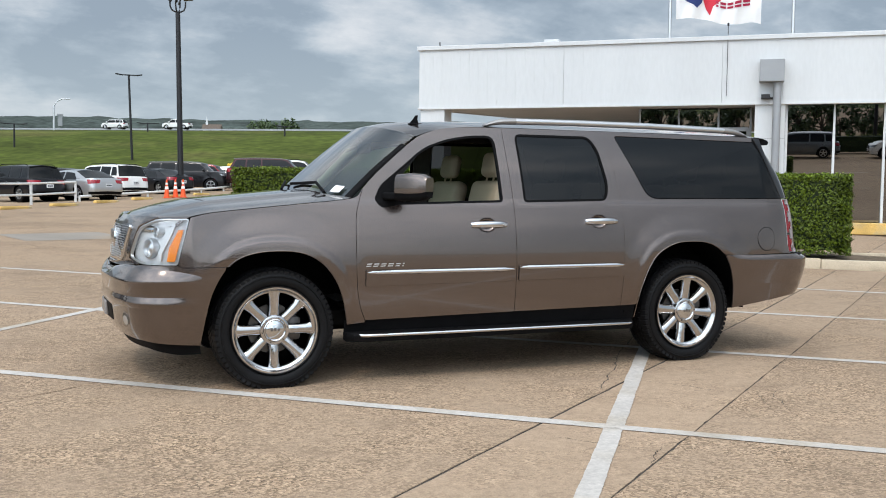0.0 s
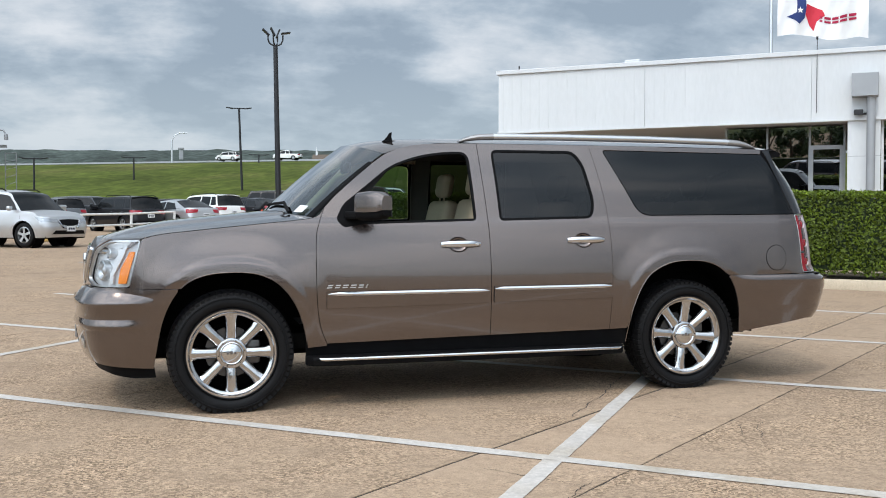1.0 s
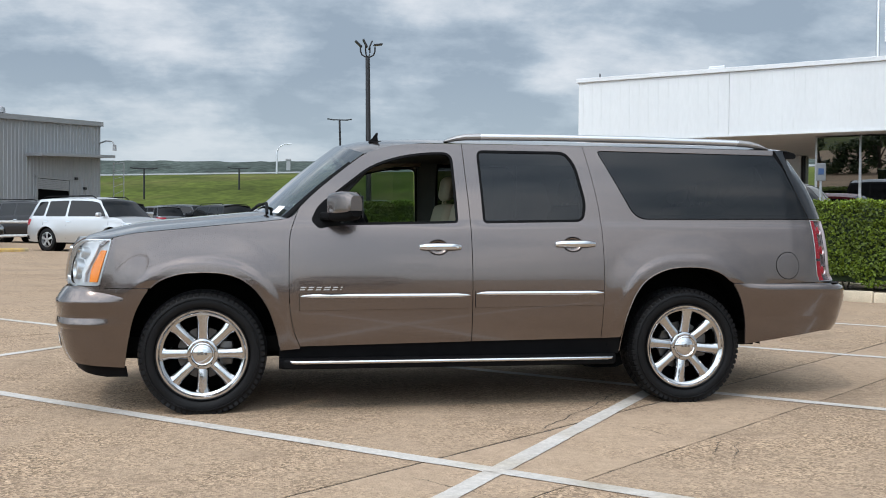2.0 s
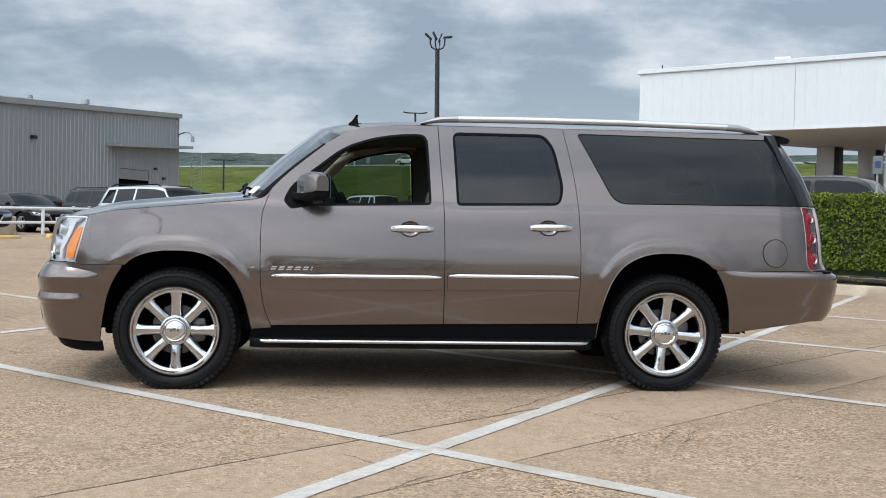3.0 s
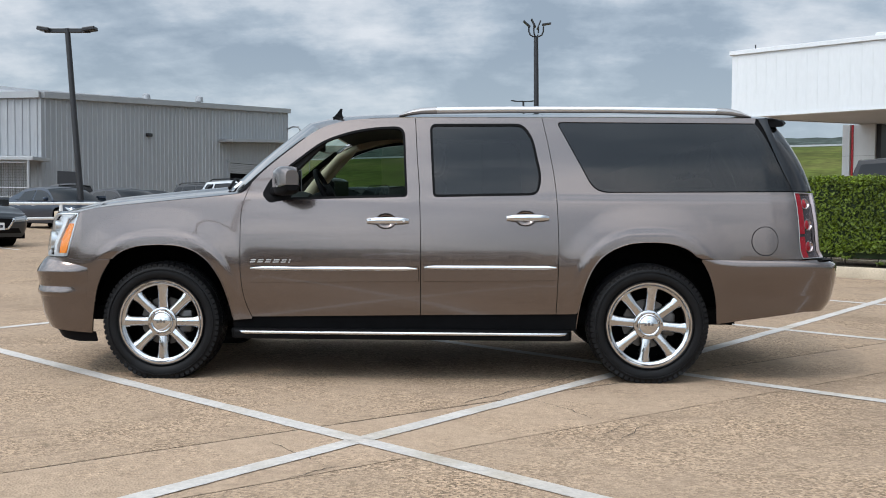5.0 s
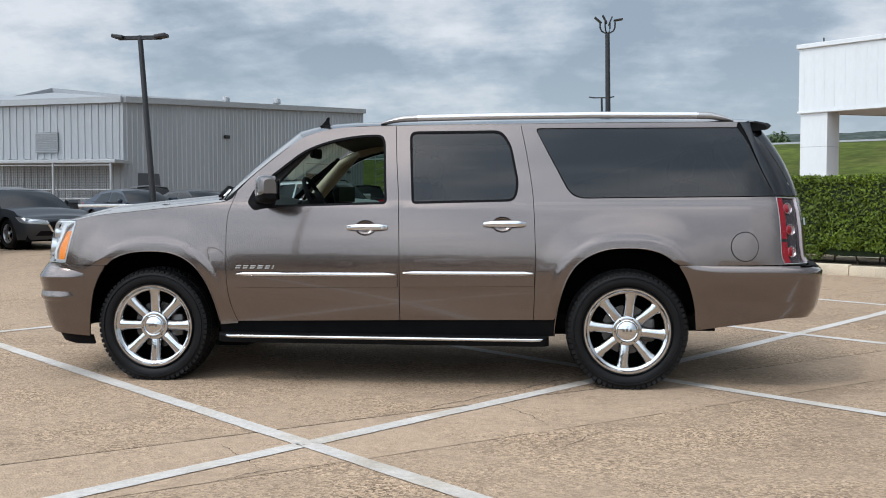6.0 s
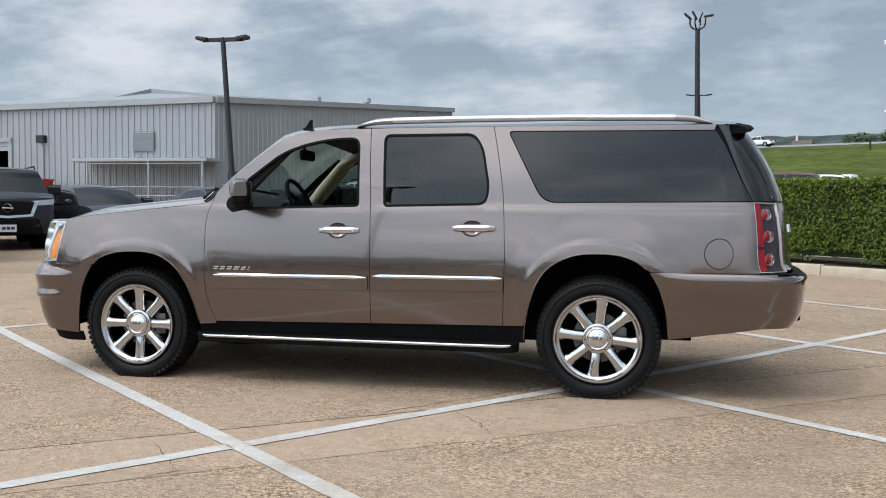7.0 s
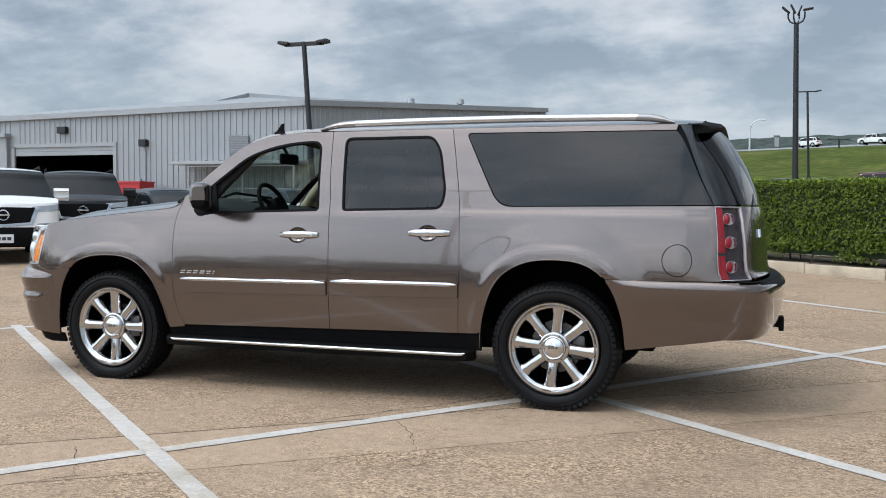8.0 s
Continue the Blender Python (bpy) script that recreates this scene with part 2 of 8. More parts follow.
def rounded(pts, r, n=5):
    """A polygon with its corners rounded; r one radius or one for each corner."""
    out = []
    k = len(pts)
    for i in range(k):
        p, a, b = (np.array(pts[j % k], float) for j in (i, i - 1, i + 1))
        rr = r[i] if isinstance(r, (list, tuple)) else r
        da, db = a - p, b - p
        la, lb = np.linalg.norm(da), np.linalg.norm(db)
        c = min(rr, la * 0.45, lb * 0.45)
        if c < 1e-4:
            out.append(tuple(p)); continue
        s, e = p + da / la * c, p + db / lb * c
        for j in range(n + 1):
            t = j / n
            out.append(tuple((1 - t) ** 2 * s + 2 * t * (1 - t) * p + t * t * e))
    return out


def inset(poly, d):
    """The polygon shrunk by d (grown where d is negative)."""
    P = np.array(poly, float)
    area = 0.5 * np.sum(P[:, 0] * np.roll(P[:, 1], -1) - np.roll(P[:, 0], -1) * P[:, 1])
    s = 1 if area > 0 else -1
    out = []
    for i in range(len(P)):
        e0, e1 = P[i] - P[i - 1], P[(i + 1) % len(P)] - P[i]
        n0, n1 = (np.array((-e[1], e[0])) * s / max(np.linalg.norm(e), 1e-9) for e in (e0, e1))
        n = n0 + n1
        n /= max(np.linalg.norm(n), 1e-6)
        c = max(n @ n0, 0.5)
        out.append(tuple(P[i] + n * d / c))
    return out


def lerp_table(table):
    xs, ys = [a for a, _ in table], [b for _, b in table]
    fine = np.array(spline(list(zip(xs, ys)), 10))
    return lambda v: float(np.interp(v, fine[:, 0], fine[:, 1]))


def smooth01(a, b, v):
    t = min(max((v - a) / (b - a), 0.0), 1.0)
    return t * t * (3 - 2 * t)


class Shell:
    """A car's skin: place(s, z) for a run s along its plan outline (s is x along the side) and a height z."""

    def __init__(self, half, front, rear, side_in, front_in, rear_in, arches=(), flare=0.0, arch_r=0.5, arch_z=0.4, flare_w=0.22):
        self.half, self.side_in, self.front_in, self.rear_in = half, lerp_table(side_in), lerp_table(front_in), lerp_table(rear_in)
        f, r = np.array(spline(front, 8)), np.array(spline(rear, 8))
        fs = front[0][0] - np.concatenate(([0], np.cumsum(np.linalg.norm(np.diff(f, axis=0), axis=1))))
        rs = rear[0][0] + np.concatenate(([0], np.cumsum(np.linalg.norm(np.diff(r, axis=0), axis=1))))
        self.S = np.concatenate((fs[::-1], rs))
        self.X = np.concatenate((f[::-1, 0], r[:, 0]))
        self.Y = np.concatenate((f[::-1, 1], r[:, 1]))
        self.s0, self.s1, self.f0, self.r0 = float(fs[-1]), float(rs[-1]), front[0][0], rear[0][0]
        self.arches, self.flare, self.arch_r, self.arch_z, self.flare_w = arches, flare, arch_r, arch_z, flare_w
        self.lips = []

    def add_lip(self, ax, az, opening, door_side):
        """A raised lip round a wheel opening; door_side: the sign of s - ax on which the lip runs down to the sill."""
        pairs = sorted((math.atan2(z - az, s - ax) % (2 * math.pi), math.hypot(s - ax, z - az)) for s, z in opening if z > az)
        self.lips.append((ax, az, [a for a, _ in pairs], [r for _, r in pairs], door_side))

    def place(self, s, z, off=0.0):
        x, y = float(np.interp(s, self.S, self.X)), float(np.interp(s, self.S, self.Y))
        wf = smooth01(self.f0 + 0.1, self.f0 - 0.45, s)
        wr = smooth01(self.r0 - 0.05, self.r0 + 0.45, s)
        k = abs(y) / self.half
        d = self.side_in(z) * k - off * k
        for ax in self.arches:
            r = math.hypot(s - ax, z - self.arch_z)
            if r < self.arch_r + 0.3:
                d -= self.flare * smooth01(self.arch_r + self.flare_w, self.arch_r + self.flare_w - 0.20, r) * smooth01(0.42, 0.82, z)
        for ax, az, ta, tr, door in self.lips:
            r = math.hypot(s - ax, z - az)
            if 0.2 < r < 0.85 and z > 0.30:
                rel = r - float(np.interp(math.atan2(z - az, s - ax) % (2 * math.pi) if z > az else (0.0 if s > ax else math.pi), ta, tr))
                low = smooth01(0.38, 0.62, z) if (s - ax) * door > 0 else smooth01(0.79, 0.87, z)
                d -= 0.012 * smooth01(0.26, 0.05, rel) * smooth01(0.45, 0.85, z) + 0.008 * smooth01(0.105, 0.048, rel) * low
        x = x + wf * self.front_in(z) - wr * self.rear_in(z) - off * wf * (1 - 0.5 * k) + off * wr * (1 - 0.5 * k)
        return Vector((x, y + d, z))

    def normal(self, s, z, off=0.0):
        e = 0.006
        a = self.place(s + e, z, off) - self.place(s - e, z, off)
        b = self.place(s, z + e, off) - self.place(s, z - e, off)
        n = a.cross(b)
        return n.normalized() if n.length > 1e-9 else Vector((0, -1, 0))


def panel(shell, name, outline, mat, parent, holes=(), off=0.0, thick=0.02, gap=0.0025, side=-1, step=0.06, label="", rim=True):
    """A sheet of the skin cut to an outline in (s, z), with holes and a turned-in rim. side +1: the other side of the car."""
    outline = inset(outline, gap) if gap else list(outline)
    loops = [outline] + [list(h) for h in holes]
    flat = [p for l in loops for p in l]
    tris = tessellate_polygon([[Vector((p[0], p[1], 0)) for p in l] for l in loops])
    bm = bmesh.new()
    vs = [bm.verts.new((p[0], p[1], 0)) for p in flat]
    for t in tris:
        try:
            bm.faces.new([vs[i] for i in t])
        except ValueError:
            pass
    P = np.array(outline)
    for axis, lo, hi in ((0, P[:, 0].min(), P[:, 0].max()), (1, P[:, 1].min(), P[:, 1].max())):
        k = math.floor(lo / step) + 1
        while k * step < hi:
            co, no = [0, 0, 0], [0, 0, 0]
            co[axis], no[axis] = k * step + 0.0007, 1
            bmesh.ops.bisect_plane(bm, geom=bm.verts[:] + bm.edges[:] + bm.faces[:], dist=1e-5, plane_co=co, plane_no=no)
            k += 1
    bm.verts.index_update()
    verts, normals, faces = [], [], []
    sg = Vector((1, -side, 1))
    for v in bm.verts:
        s, z = v.co.x, v.co.y
        verts.append(shell.place(s, z, off) * sg)
        normals.append(shell.normal(s, z, off) * sg)
    for f in bm.faces:
        idx = [v.index for v in f.verts]
        f.normal_update()
        if (f.normal.z > 0) == (side > 0):
            idx.reverse()
        faces.append(idx)
    if rim:
        for e in bm.edges:
            if len(e.link_faces) == 1:
                a, b = e.verts[0].index, e.verts[1].index
                mid = sum((verts[v.index] for v in e.link_faces[0].verts), Vector()) / len(e.link_faces[0].verts)
                i = len(verts)
                na, nb = normals[a], normals[b]
                out = (verts[b] - verts[a]).cross(na)
                if out.dot(verts[a] - mid) < 0:
                    out.negate()
                out = out.normalized() if out.length > 1e-9 else na
                verts += [verts[a].copy(), verts[b].copy(), verts[b] - nb * thick, verts[a] - na * thick]
                normals += [(out + na).normalized(), (out + nb).normalized(), out, out]
                q = [i, i + 1, i + 2, i + 3]
                n = (verts[i + 1] - verts[i]).cross(verts[i + 3] - verts[i])
                faces.append(q if n.dot(out) > 0 else q[::-1])
    bm.free()
    return mesh_object(name, verts, faces, mat, parent, label, normals=normals)


def sheet(name, rows, mat, parent, label="", flip=False):
    """A smooth surface through rows of points."""
    n, k = len(rows), len(rows[0])
    verts = [p for r in rows for p in r]
    faces = [(i * k + j, i * k + j + 1, (i + 1) * k + j + 1, (i + 1) * k + j) for i in range(n - 1) for j in range(k - 1)]
    if flip:
        faces = [f[::-1] for f in faces]
    return mesh_object(name, verts, faces, mat, parent, label)


def thing(name, label, category, group="", at=None, kind=""):
    ob = new(name)
    ob.empty_display_size = 0.3
    if at is not None:
        ob.matrix_basis = at
    return tagged(ob, label, category, group, kind)


# ---- ground ----
def concrete(name, cream, pebble, dark, bare):
    """Weathered concrete: cement cream worn off in patches to a speckle of small pebbles, with dirt and tyre stains; bare: how much is worn."""
    m = bpy.data.materials.new(name)
    m.use_nodes = True
    nt = m.node_tree
    N, L = nt.nodes.new, nt.links.new
    b = nt.nodes["Principled BSDF"]
    b.inputs["Roughness"].default_value, b.inputs["Specular IOR Level"].default_value = 0.86, 0.10
    co, info = N("ShaderNodeTexCoord"), N("ShaderNodeObjectInfo")

    def noisy(scale, detail, rough=0.55, stretch=None):
        n = N("ShaderNodeTexNoise")
        n.inputs["Scale"].default_value, n.inputs["Detail"].default_value, n.inputs["Roughness"].default_value = scale, detail, rough
        src = co.outputs["Object"]
        if stretch:
            mp = N("ShaderNodeMapping"); mp.inputs["Rotation"].default_value = (0, 0, stretch[0]); mp.inputs["Scale"].default_value = (stretch[1], stretch[2], 1)
            L(src, mp.inputs[0]); src = mp.outputs[0]
        L(src, n.inputs["Vector"])
        return n.outputs[0]

    def ranged(v, a, c, lo, hi):
        r = N("ShaderNodeMapRange"); r.inputs["From Min"].default_value, r.inputs["From Max"].default_value = a, c
        r.inputs["To Min"].default_value, r.inputs["To Max"].default_value = lo, hi
        L(v, r.inputs[0])
        return r.outputs[0]

    def mixed(f, a, c):
        x = N("ShaderNodeMix"); x.data_type = "RGBA"
        L(f, x.inputs["Factor"])
        for sock, v in ((x.inputs[6], a), (x.inputs[7], c)):
            if isinstance(v, tuple):
                sock.default_value = (*v, 1)
            else:
                L(v, sock)
        return x.outputs[2]

    def scaled(c, f):
        v = N("ShaderNodeVectorMath"); v.operation = "SCALE"
        L(c, v.inputs[0]); L(f, v.inputs["Scale"])
        return v.outputs[0]

    stones = N("ShaderNodeTexVoronoi"); stones.inputs["Scale"].default_value = 84
    L(co.outputs["Object"], stones.inputs["Vector"])
    hue = N("ShaderNodeSeparateColor"); L(stones.outputs["Color"], hue.inputs[0])
    speck = scaled(mixed(hue.outputs[1], pebble, tuple(c * k for c, k in zip(pebble, (0.78, 0.74, 0.70)))), ranged(hue.outputs[0], 0.0, 1.0, 0.36, 1.64))
    worn = ranged(noisy(1.1, 9, 0.68), 0.60 - bare * 0.4, 0.90 - bare * 0.4, 0.0, 1.0)
    col = mixed(worn, scaled(mixed(noisy(0.7, 5), cream, tuple(c * 0.86 for c in cream)), ranged(noisy(60, 4), 0.25, 0.75, 0.84, 1.16)), speck)
    col = mixed(ranged(noisy(0.5, 8, 0.66), 0.50, 0.70, 0.0, 0.55), col, dark)
    col = mixed(ranged(noisy(2.6, 8, 0.7), 0.53, 0.70, 0.0, 0.40), col, dark)
    col = mixed(ranged(noisy(1.6, 6, 0.6, (0.66, 0.35, 1.6)), 0.58, 0.72, 0.0, 0.42), col, dark)
    col = scaled(col, ranged(noisy(0.16, 4), 0.25, 0.75, 0.90, 1.10))
    col = scaled(col, ranged(noisy(14, 6, 0.7), 0.25, 0.75, 0.80, 1.20))
    col = scaled(col, ranged(info.outputs["Random"], 0.0, 1.0, 0.95, 1.05))
    L(col, b.inputs["Base Color"])
    bp = N("ShaderNodeBump"); bp.inputs["Strength"].default_value, bp.inputs["Distance"].default_value = 0.8, 0.005
    L(stones.outputs["Distance"], bp.inputs["Height"]); L(bp.outputs[0], b.inputs["Normal"])
    return m


M_CONCRETE = concrete("exposed_aggregate_concrete", (0.360, 0.266, 0.186), (0.364, 0.268, 0.185), (0.180, 0.131, 0.092), 0.70)
M_TROWELLED = concrete("trowelled_concrete", (0.378, 0.279, 0.195), (0.366, 0.270, 0.188), (0.215, 0.157, 0.110), 0.40)
M_FARCONCRETE = material("lot_concrete", (0.312, 0.229, 0.157), rough=0.9, vary=0.14, scale=0.25, fine=0.18, fine_scale=9, stain=(0.265, 0.198, 0.138), spec=0.06)
M_JOINT = material("joint_tar", (0.045, 0.036, 0.027), rough=0.9, vary=0.3, scale=6, fine=0.3, fine_scale=50)
M_LINE = material("worn_white_paint", (0.485, 0.452, 0.415), rough=0.75, vary=0.10, scale=2.2, grit=0.12, grit_scale=18, fine=0.14, fine_scale=45, bump=0.25, bump_scale=75, stain=(0.40, 0.35, 0.285))
M_GRASS = material("mown_grass", (0.062, 0.080, 0.014), rough=0.95, vary=0.35, scale=0.10, fine=0.34, fine_scale=0.8, stain=(0.096, 0.098, 0.028), spec=0.1, grit=0.25, grit_scale=0.35)
M_HILLS = material("wooded_hill", (0.056, 0.070, 0.062), rough=1.0, vary=0.35, scale=0.02, fine=0.5, fine_scale=0.11, grit=0.4, grit_scale=0.3, spec=0.1)
M_ROAD = material("highway_asphalt", (0.30, 0.29, 0.27), rough=0.9, vary=0.1, scale=0.2)
M_KERB = material("kerb_concrete", (0.50, 0.42, 0.31), rough=0.85, vary=0.14, scale=2.5, fine=0.2, fine_scale=70, bump=0.3, bump_scale=90, stain=(0.36, 0.30, 0.22))
M_MULCH = material("planting_bed_soil", (0.13, 0.095, 0.06), rough=1.0, vary=0.4, scale=6, fine=0.5, fine_scale=40, bump=0.8, bump_scale=40)
U, V = Vector((0.757, -0.653, 0)), Vector((0.653, 0.757, 0))
JA, JB = Vector((0.79, 0.613, 0)), Vector((-0.613, 0.79, 0))
HN = Vector((0.495, 0.869, 0))


def rise(x, y):
    """Height of the lot: level under the car, climbing gently towards its back."""
    q = y - 1.0
    return 0.01 * (q + math.sqrt(q * q + 4)) - 0.008 - 0.008 * max(0.0, y - 20) + 0.04 * min(max(0.0, x + 4), 20.0) * smooth01(22, 42, y) + 0.025 * min(max(0.0, x - 6), 10.0) * smooth01(42, 54, y) * smooth01(84, 70, y)


def terrain(x, y):
    s = HN.x * x + HN.y * y
    lot = min(rise(x, y), 4.2)
    if s < 75:
        return lot
    base = lot
    z = base + (11.9 - base) * smooth01(75, 166, s)
    if s > 182:
        z = 11.9 - 3.0 * smooth01(182, 260, s)
    return z


def in_slabs(x, y):
    a, n = JA.x * x + JA.y * y, JB.x * x + JB.y * y
    return -21.5 < a < 25.5 and -11.5 < n < 27.5


def grid_sheet(name, xs, ys, height, mat, keep=None):
    verts = [(x, y, height(x, y)) for y in ys for x in xs]
    k = len(xs)
    faces = []
    for j in range(len(ys) - 1):
        for i in range(k - 1):
            if keep is None or keep((xs[i] + xs[i + 1]) / 2, (ys[j] + ys[j + 1]) / 2):
                faces.append((j * k + i, j * k + i + 1, (j + 1) * k + i + 1, (j + 1) * k + i))
    return mesh_object(name, verts, faces, mat)


def spaced(lo, hi, near_lo, near_hi, d, grow):
    mid = list(np.arange(near_lo, near_hi + d / 2, d))
    up, down, q = [], [], d
    while (up[-1] if up else mid[-1]) < hi:
        q *= grow; up.append((up[-1] if up else mid[-1]) + q)
    q = d
    while (down[-1] if down else mid[0]) > lo:
        q *= grow; down.append((down[-1] if down else mid[0]) - q)
    return [float(v) for v in down[::-1] + mid + up]


def paved(x, y):
    return HN.x * x + HN.y * y < 76 and -95 < x < 90 and -150 < y < 130


xs, ys = spaced(-3000, 3000, -130, 170, 7, 1.16), spaced(-2500, 3200, -40, 260, 7, 1.13)
tagged(grid_sheet("ground", xs, ys, lambda x, y: terrain(x, y) - (0.35 if paved(x, y) else 0.0), M_GRASS), "green grass embankment and open land behind the lot", "ground", kind="structure")
px, py = [float(v) for v in np.arange(-95, 90.1, 1.25)], [float(v) for v in np.arange(-150, 130.1, 1.25)]
pavement = tagged(grid_sheet("pavement", px, py, lambda x, y: rise(x, y) - (0.035 if in_slabs(x, y) else 0.0), M_FARCONCRETE, paved), "tan concrete car lot with sawn joints", "pavement", kind="structure")
# hills beyond the highway, a separate wooded sheet
hx = [float(v) for v in np.arange(-1500, 1300, 7)]
verts, faces = [], []
for j in range(18):
    for x in hx:
        s = 420 + j * 22
        y = (s - HN.x * x) / HN.y
        ridge = (57 - 0.022 * (x - 104)) * smooth01(0, 13, j)
        n = noise.noise(Vector((x * 0.004, j * 0.12, 7.3))) * 1.8 + noise.noise(Vector((x * 0.02, j * 0.2, 2.3))) * 0.7 + noise.noise(Vector((x * 0.09, j * 1.4, 5.3))) * 0.9 + noise.noise(Vector((x * 0.2, j * 2.4, 1.3))) * 1.4
        verts.append((x, y, 8 + ridge * 0.83 + n * smooth01(0, 8, j)))
k = len(hx)
for j in range(17):
    for i in range(k - 1):
        faces.append((j * k + i, j * k + i + 1, (j + 1) * k + i + 1, (j + 1) * k + i))
tagged(mesh_object("backdrop_hills", verts, faces, M_HILLS), "distant low wooded hills beyond the highway", "hills", kind="structure")


def strip(name, pts, w, mat, parent=None, lift=0.004, step=0.5, label="", worn=0.0):
    """A flat band laid along a line on the lot."""
    verts, faces = [], []
    for a, b in zip(pts, pts[1:]):
        a, b = Vector((*a, 0)), Vector((*b, 0))
        d = (b - a).normalized()
        nrm = Vector((-d.y, d.x, 0)) * w / 2
        n = max(1, int((b - a).length / step))
        for i in range(n + 1):
            p = a.lerp(b, i / n)
            for q, e in ((p + nrm, 1), (p - nrm, -1)):
                if worn:
                    q = q + nrm * (e * worn * (noise.noise(Vector((p.x * 2.3, p.y * 2.3, e * 5.0))) + 0.8 * noise.noise(Vector((p.x * 11, p.y * 11, e * 9.0)))))
                verts.append((q.x, q.y, rise(q.x, q.y) + lift))
            if i:
                m = len(verts)
                faces.append((m - 4, m - 3, m - 1, m - 2))
    ob = mesh_object(name, verts, faces, mat, parent, label)
    return ob


def stall(c, u0, u1):
    """A line y + 0.88 x = c, between two runs along U from the spine."""
    d = Vector((0.751, -0.661, 0))
    p = Vector((0, c, 0))
    k = (p - Vector((2.0, 0.10, 0))).dot(d)
    return [tuple((p + d * (q - k))[:2]) for q in (u0, u1)]


LINES = [stall(c, u0, u1) for c, u0, u1 in ((-2.76, -5.6, 7.0), (1.12, -9.0, 6.0), (4.95, -9.5, 6.0), (8.85, -9.5, 6.0))]
LINES += [[(-4.0, -7.65), (8.1, 7.85)], [(-8.6, -4.45), (-2.42, 3.52), (2.6, 9.9)], [(-15.0, 29.0), (-9.0, 23.2)], [(-13.5, 17.0), (-9.3, 13.2)]]
for ln in LINES:
    tagged(strip("painted_line", ln, 0.107, M_LINE, lift=0.0045, step=0.05, worn=0.10), "worn white painted parking line on concrete", "road marking", "parking lines", "structure")


M_OLDBLUE = material("faded_blue_paint", (0.250, 0.218, 0.182), rough=0.8, vary=0.12, scale=0.8, fine=0.2, fine_scale=30, stain=(0.30, 0.235, 0.17))
tagged(strip("painted_patch", [(-3.6, 14.6), (-1.5, 15.2)], 2.2, M_OLDBLUE, lift=0.005), "faded blue painted patch on the lot", "road marking", kind="structure")


# ---- the parked SUV ----
SUV = thing("suv", "large taupe metallic SUV with chrome wheels parked on concrete", "car")
SK = Shell(
    1.003,
    [(-2.2, -1.003), (-2.35, -0.985), (-2.46, -0.93), (-2.54, -0.82), (-2.59, -0.65), (-2.63, -0.40), (-2.65, 0.0)],
    [(2.45, -1.003), (2.68, -0.985), (2.82, -0.94), (2.91, -0.84), (2.96, -0.65), (3.0, -0.35), (3.01, 0.0)],
    [(0.0, 0.15), (0.25, 0.085), (0.35, 0.055), (0.45, 0.032), (0.55, 0.017), (0.65, 0.007), (0.75, 0.001), (0.82, 0.0), (0.90, 0.002), (1.0, 0.010), (1.1, 0.022), (1.2, 0.038), (1.235, 0.046), (1.26, 0.056), (1.30, 0.065), (1.40, 0.086), (1.5, 0.110), (1.60, 0.139), (1.68, 0.164), (1.74, 0.184), (1.80, 0.204), (1.90, 0.245)],
    [(0.0, 0.14), (0.25, 0.09), (0.32, 0.055), (0.40, 0.02), (0.50, 0.0), (0.60, -0.012), (0.70, 0.0), (0.77, 0.02), (0.82, 0.05), (0.90, 0.055), (1.0, 0.07), (1.08, 0.09), (1.14, 0.13), (1.3, 0.30)],
    [(0.0, 0.25), (0.3, 0.2), (0.40, 0.12), (0.48, 0.07), (0.56, 0.02), (0.68, 0.0), (0.80, 0.0), (0.84, 0.045), (0.90, 0.085), (1.1, 0.10), (1.29, 0.13), (1.49, 0.20), (1.67, 0.30), (1.80, 0.40), (1.9, 0.5)],
    arches=())
F_ARCH = spline([(-2.134, 0.302), (-2.105, 0.48), (-2.068, 0.636), (-2.004, 0.766), (-1.925, 0.852), (-1.806, 0.899), (-1.661, 0.913), (-1.515, 0.905), (-1.404, 0.868), (-1.312, 0.797), (-1.237, 0.687), (-1.19, 0.56), (-1.160, 0.427)], 4)
R_ARCH = spline([(1.163, 0.364), (1.176, 0.48), (1.203, 0.613), (1.262, 0.767), (1.348, 0.868), (1.49, 0.934), (1.651, 0.950), (1.808, 0.936), (1.93, 0.878), (2.022, 0.761), (2.078, 0.588), (2.098, 0.403)], 4)
SK.add_lip(-1.651, 0.40, F_ARCH, 1)
SK.add_lip(1.651, 0.40, R_ARCH, -1)
CUT_A = spline([(-1.03, 0.425), (-1.074, 0.54), (-1.099, 0.70), (-1.104, 0.95), (-1.100, 1.136), (-1.079, 1.229), (-1.04, 1.335)], 4)
CUT_B = spline([(0.114, 0.445), (0.113, 0.9), (0.102, 1.274), (0.081, 1.542), (0.065, 1.79)], 4)
CUT_C = spline([(1.026, 0.458), (1.036, 0.75), (1.037, 0.953), (1.020, 1.295), (0.978, 1.565), (0.930, 1.795)], 4)
PILLAR = spline([(-1.04, 1.335), (-0.941, 1.435), (-0.76, 1.588), (-0.613, 1.698), (-0.50, 1.745), (-0.387, 1.772), (-0.2, 1.786), (0.065, 1.79)], 4)
F_ARCH_UP = [p for p in F_ARCH if p[1] > 0.812 or p[0] > -1.6]
F_ARCH_LOW = [p for p in F_ARCH if p[1] <= 0.812 and p[0] < -1.6]
R_ARCH_UP = [p for p in R_ARCH if p[1] > 0.83 or p[0] < 1.6]
R_ARCH_LOW = [p for p in R_ARCH if p[1] <= 0.83 and p[0] > 1.6]
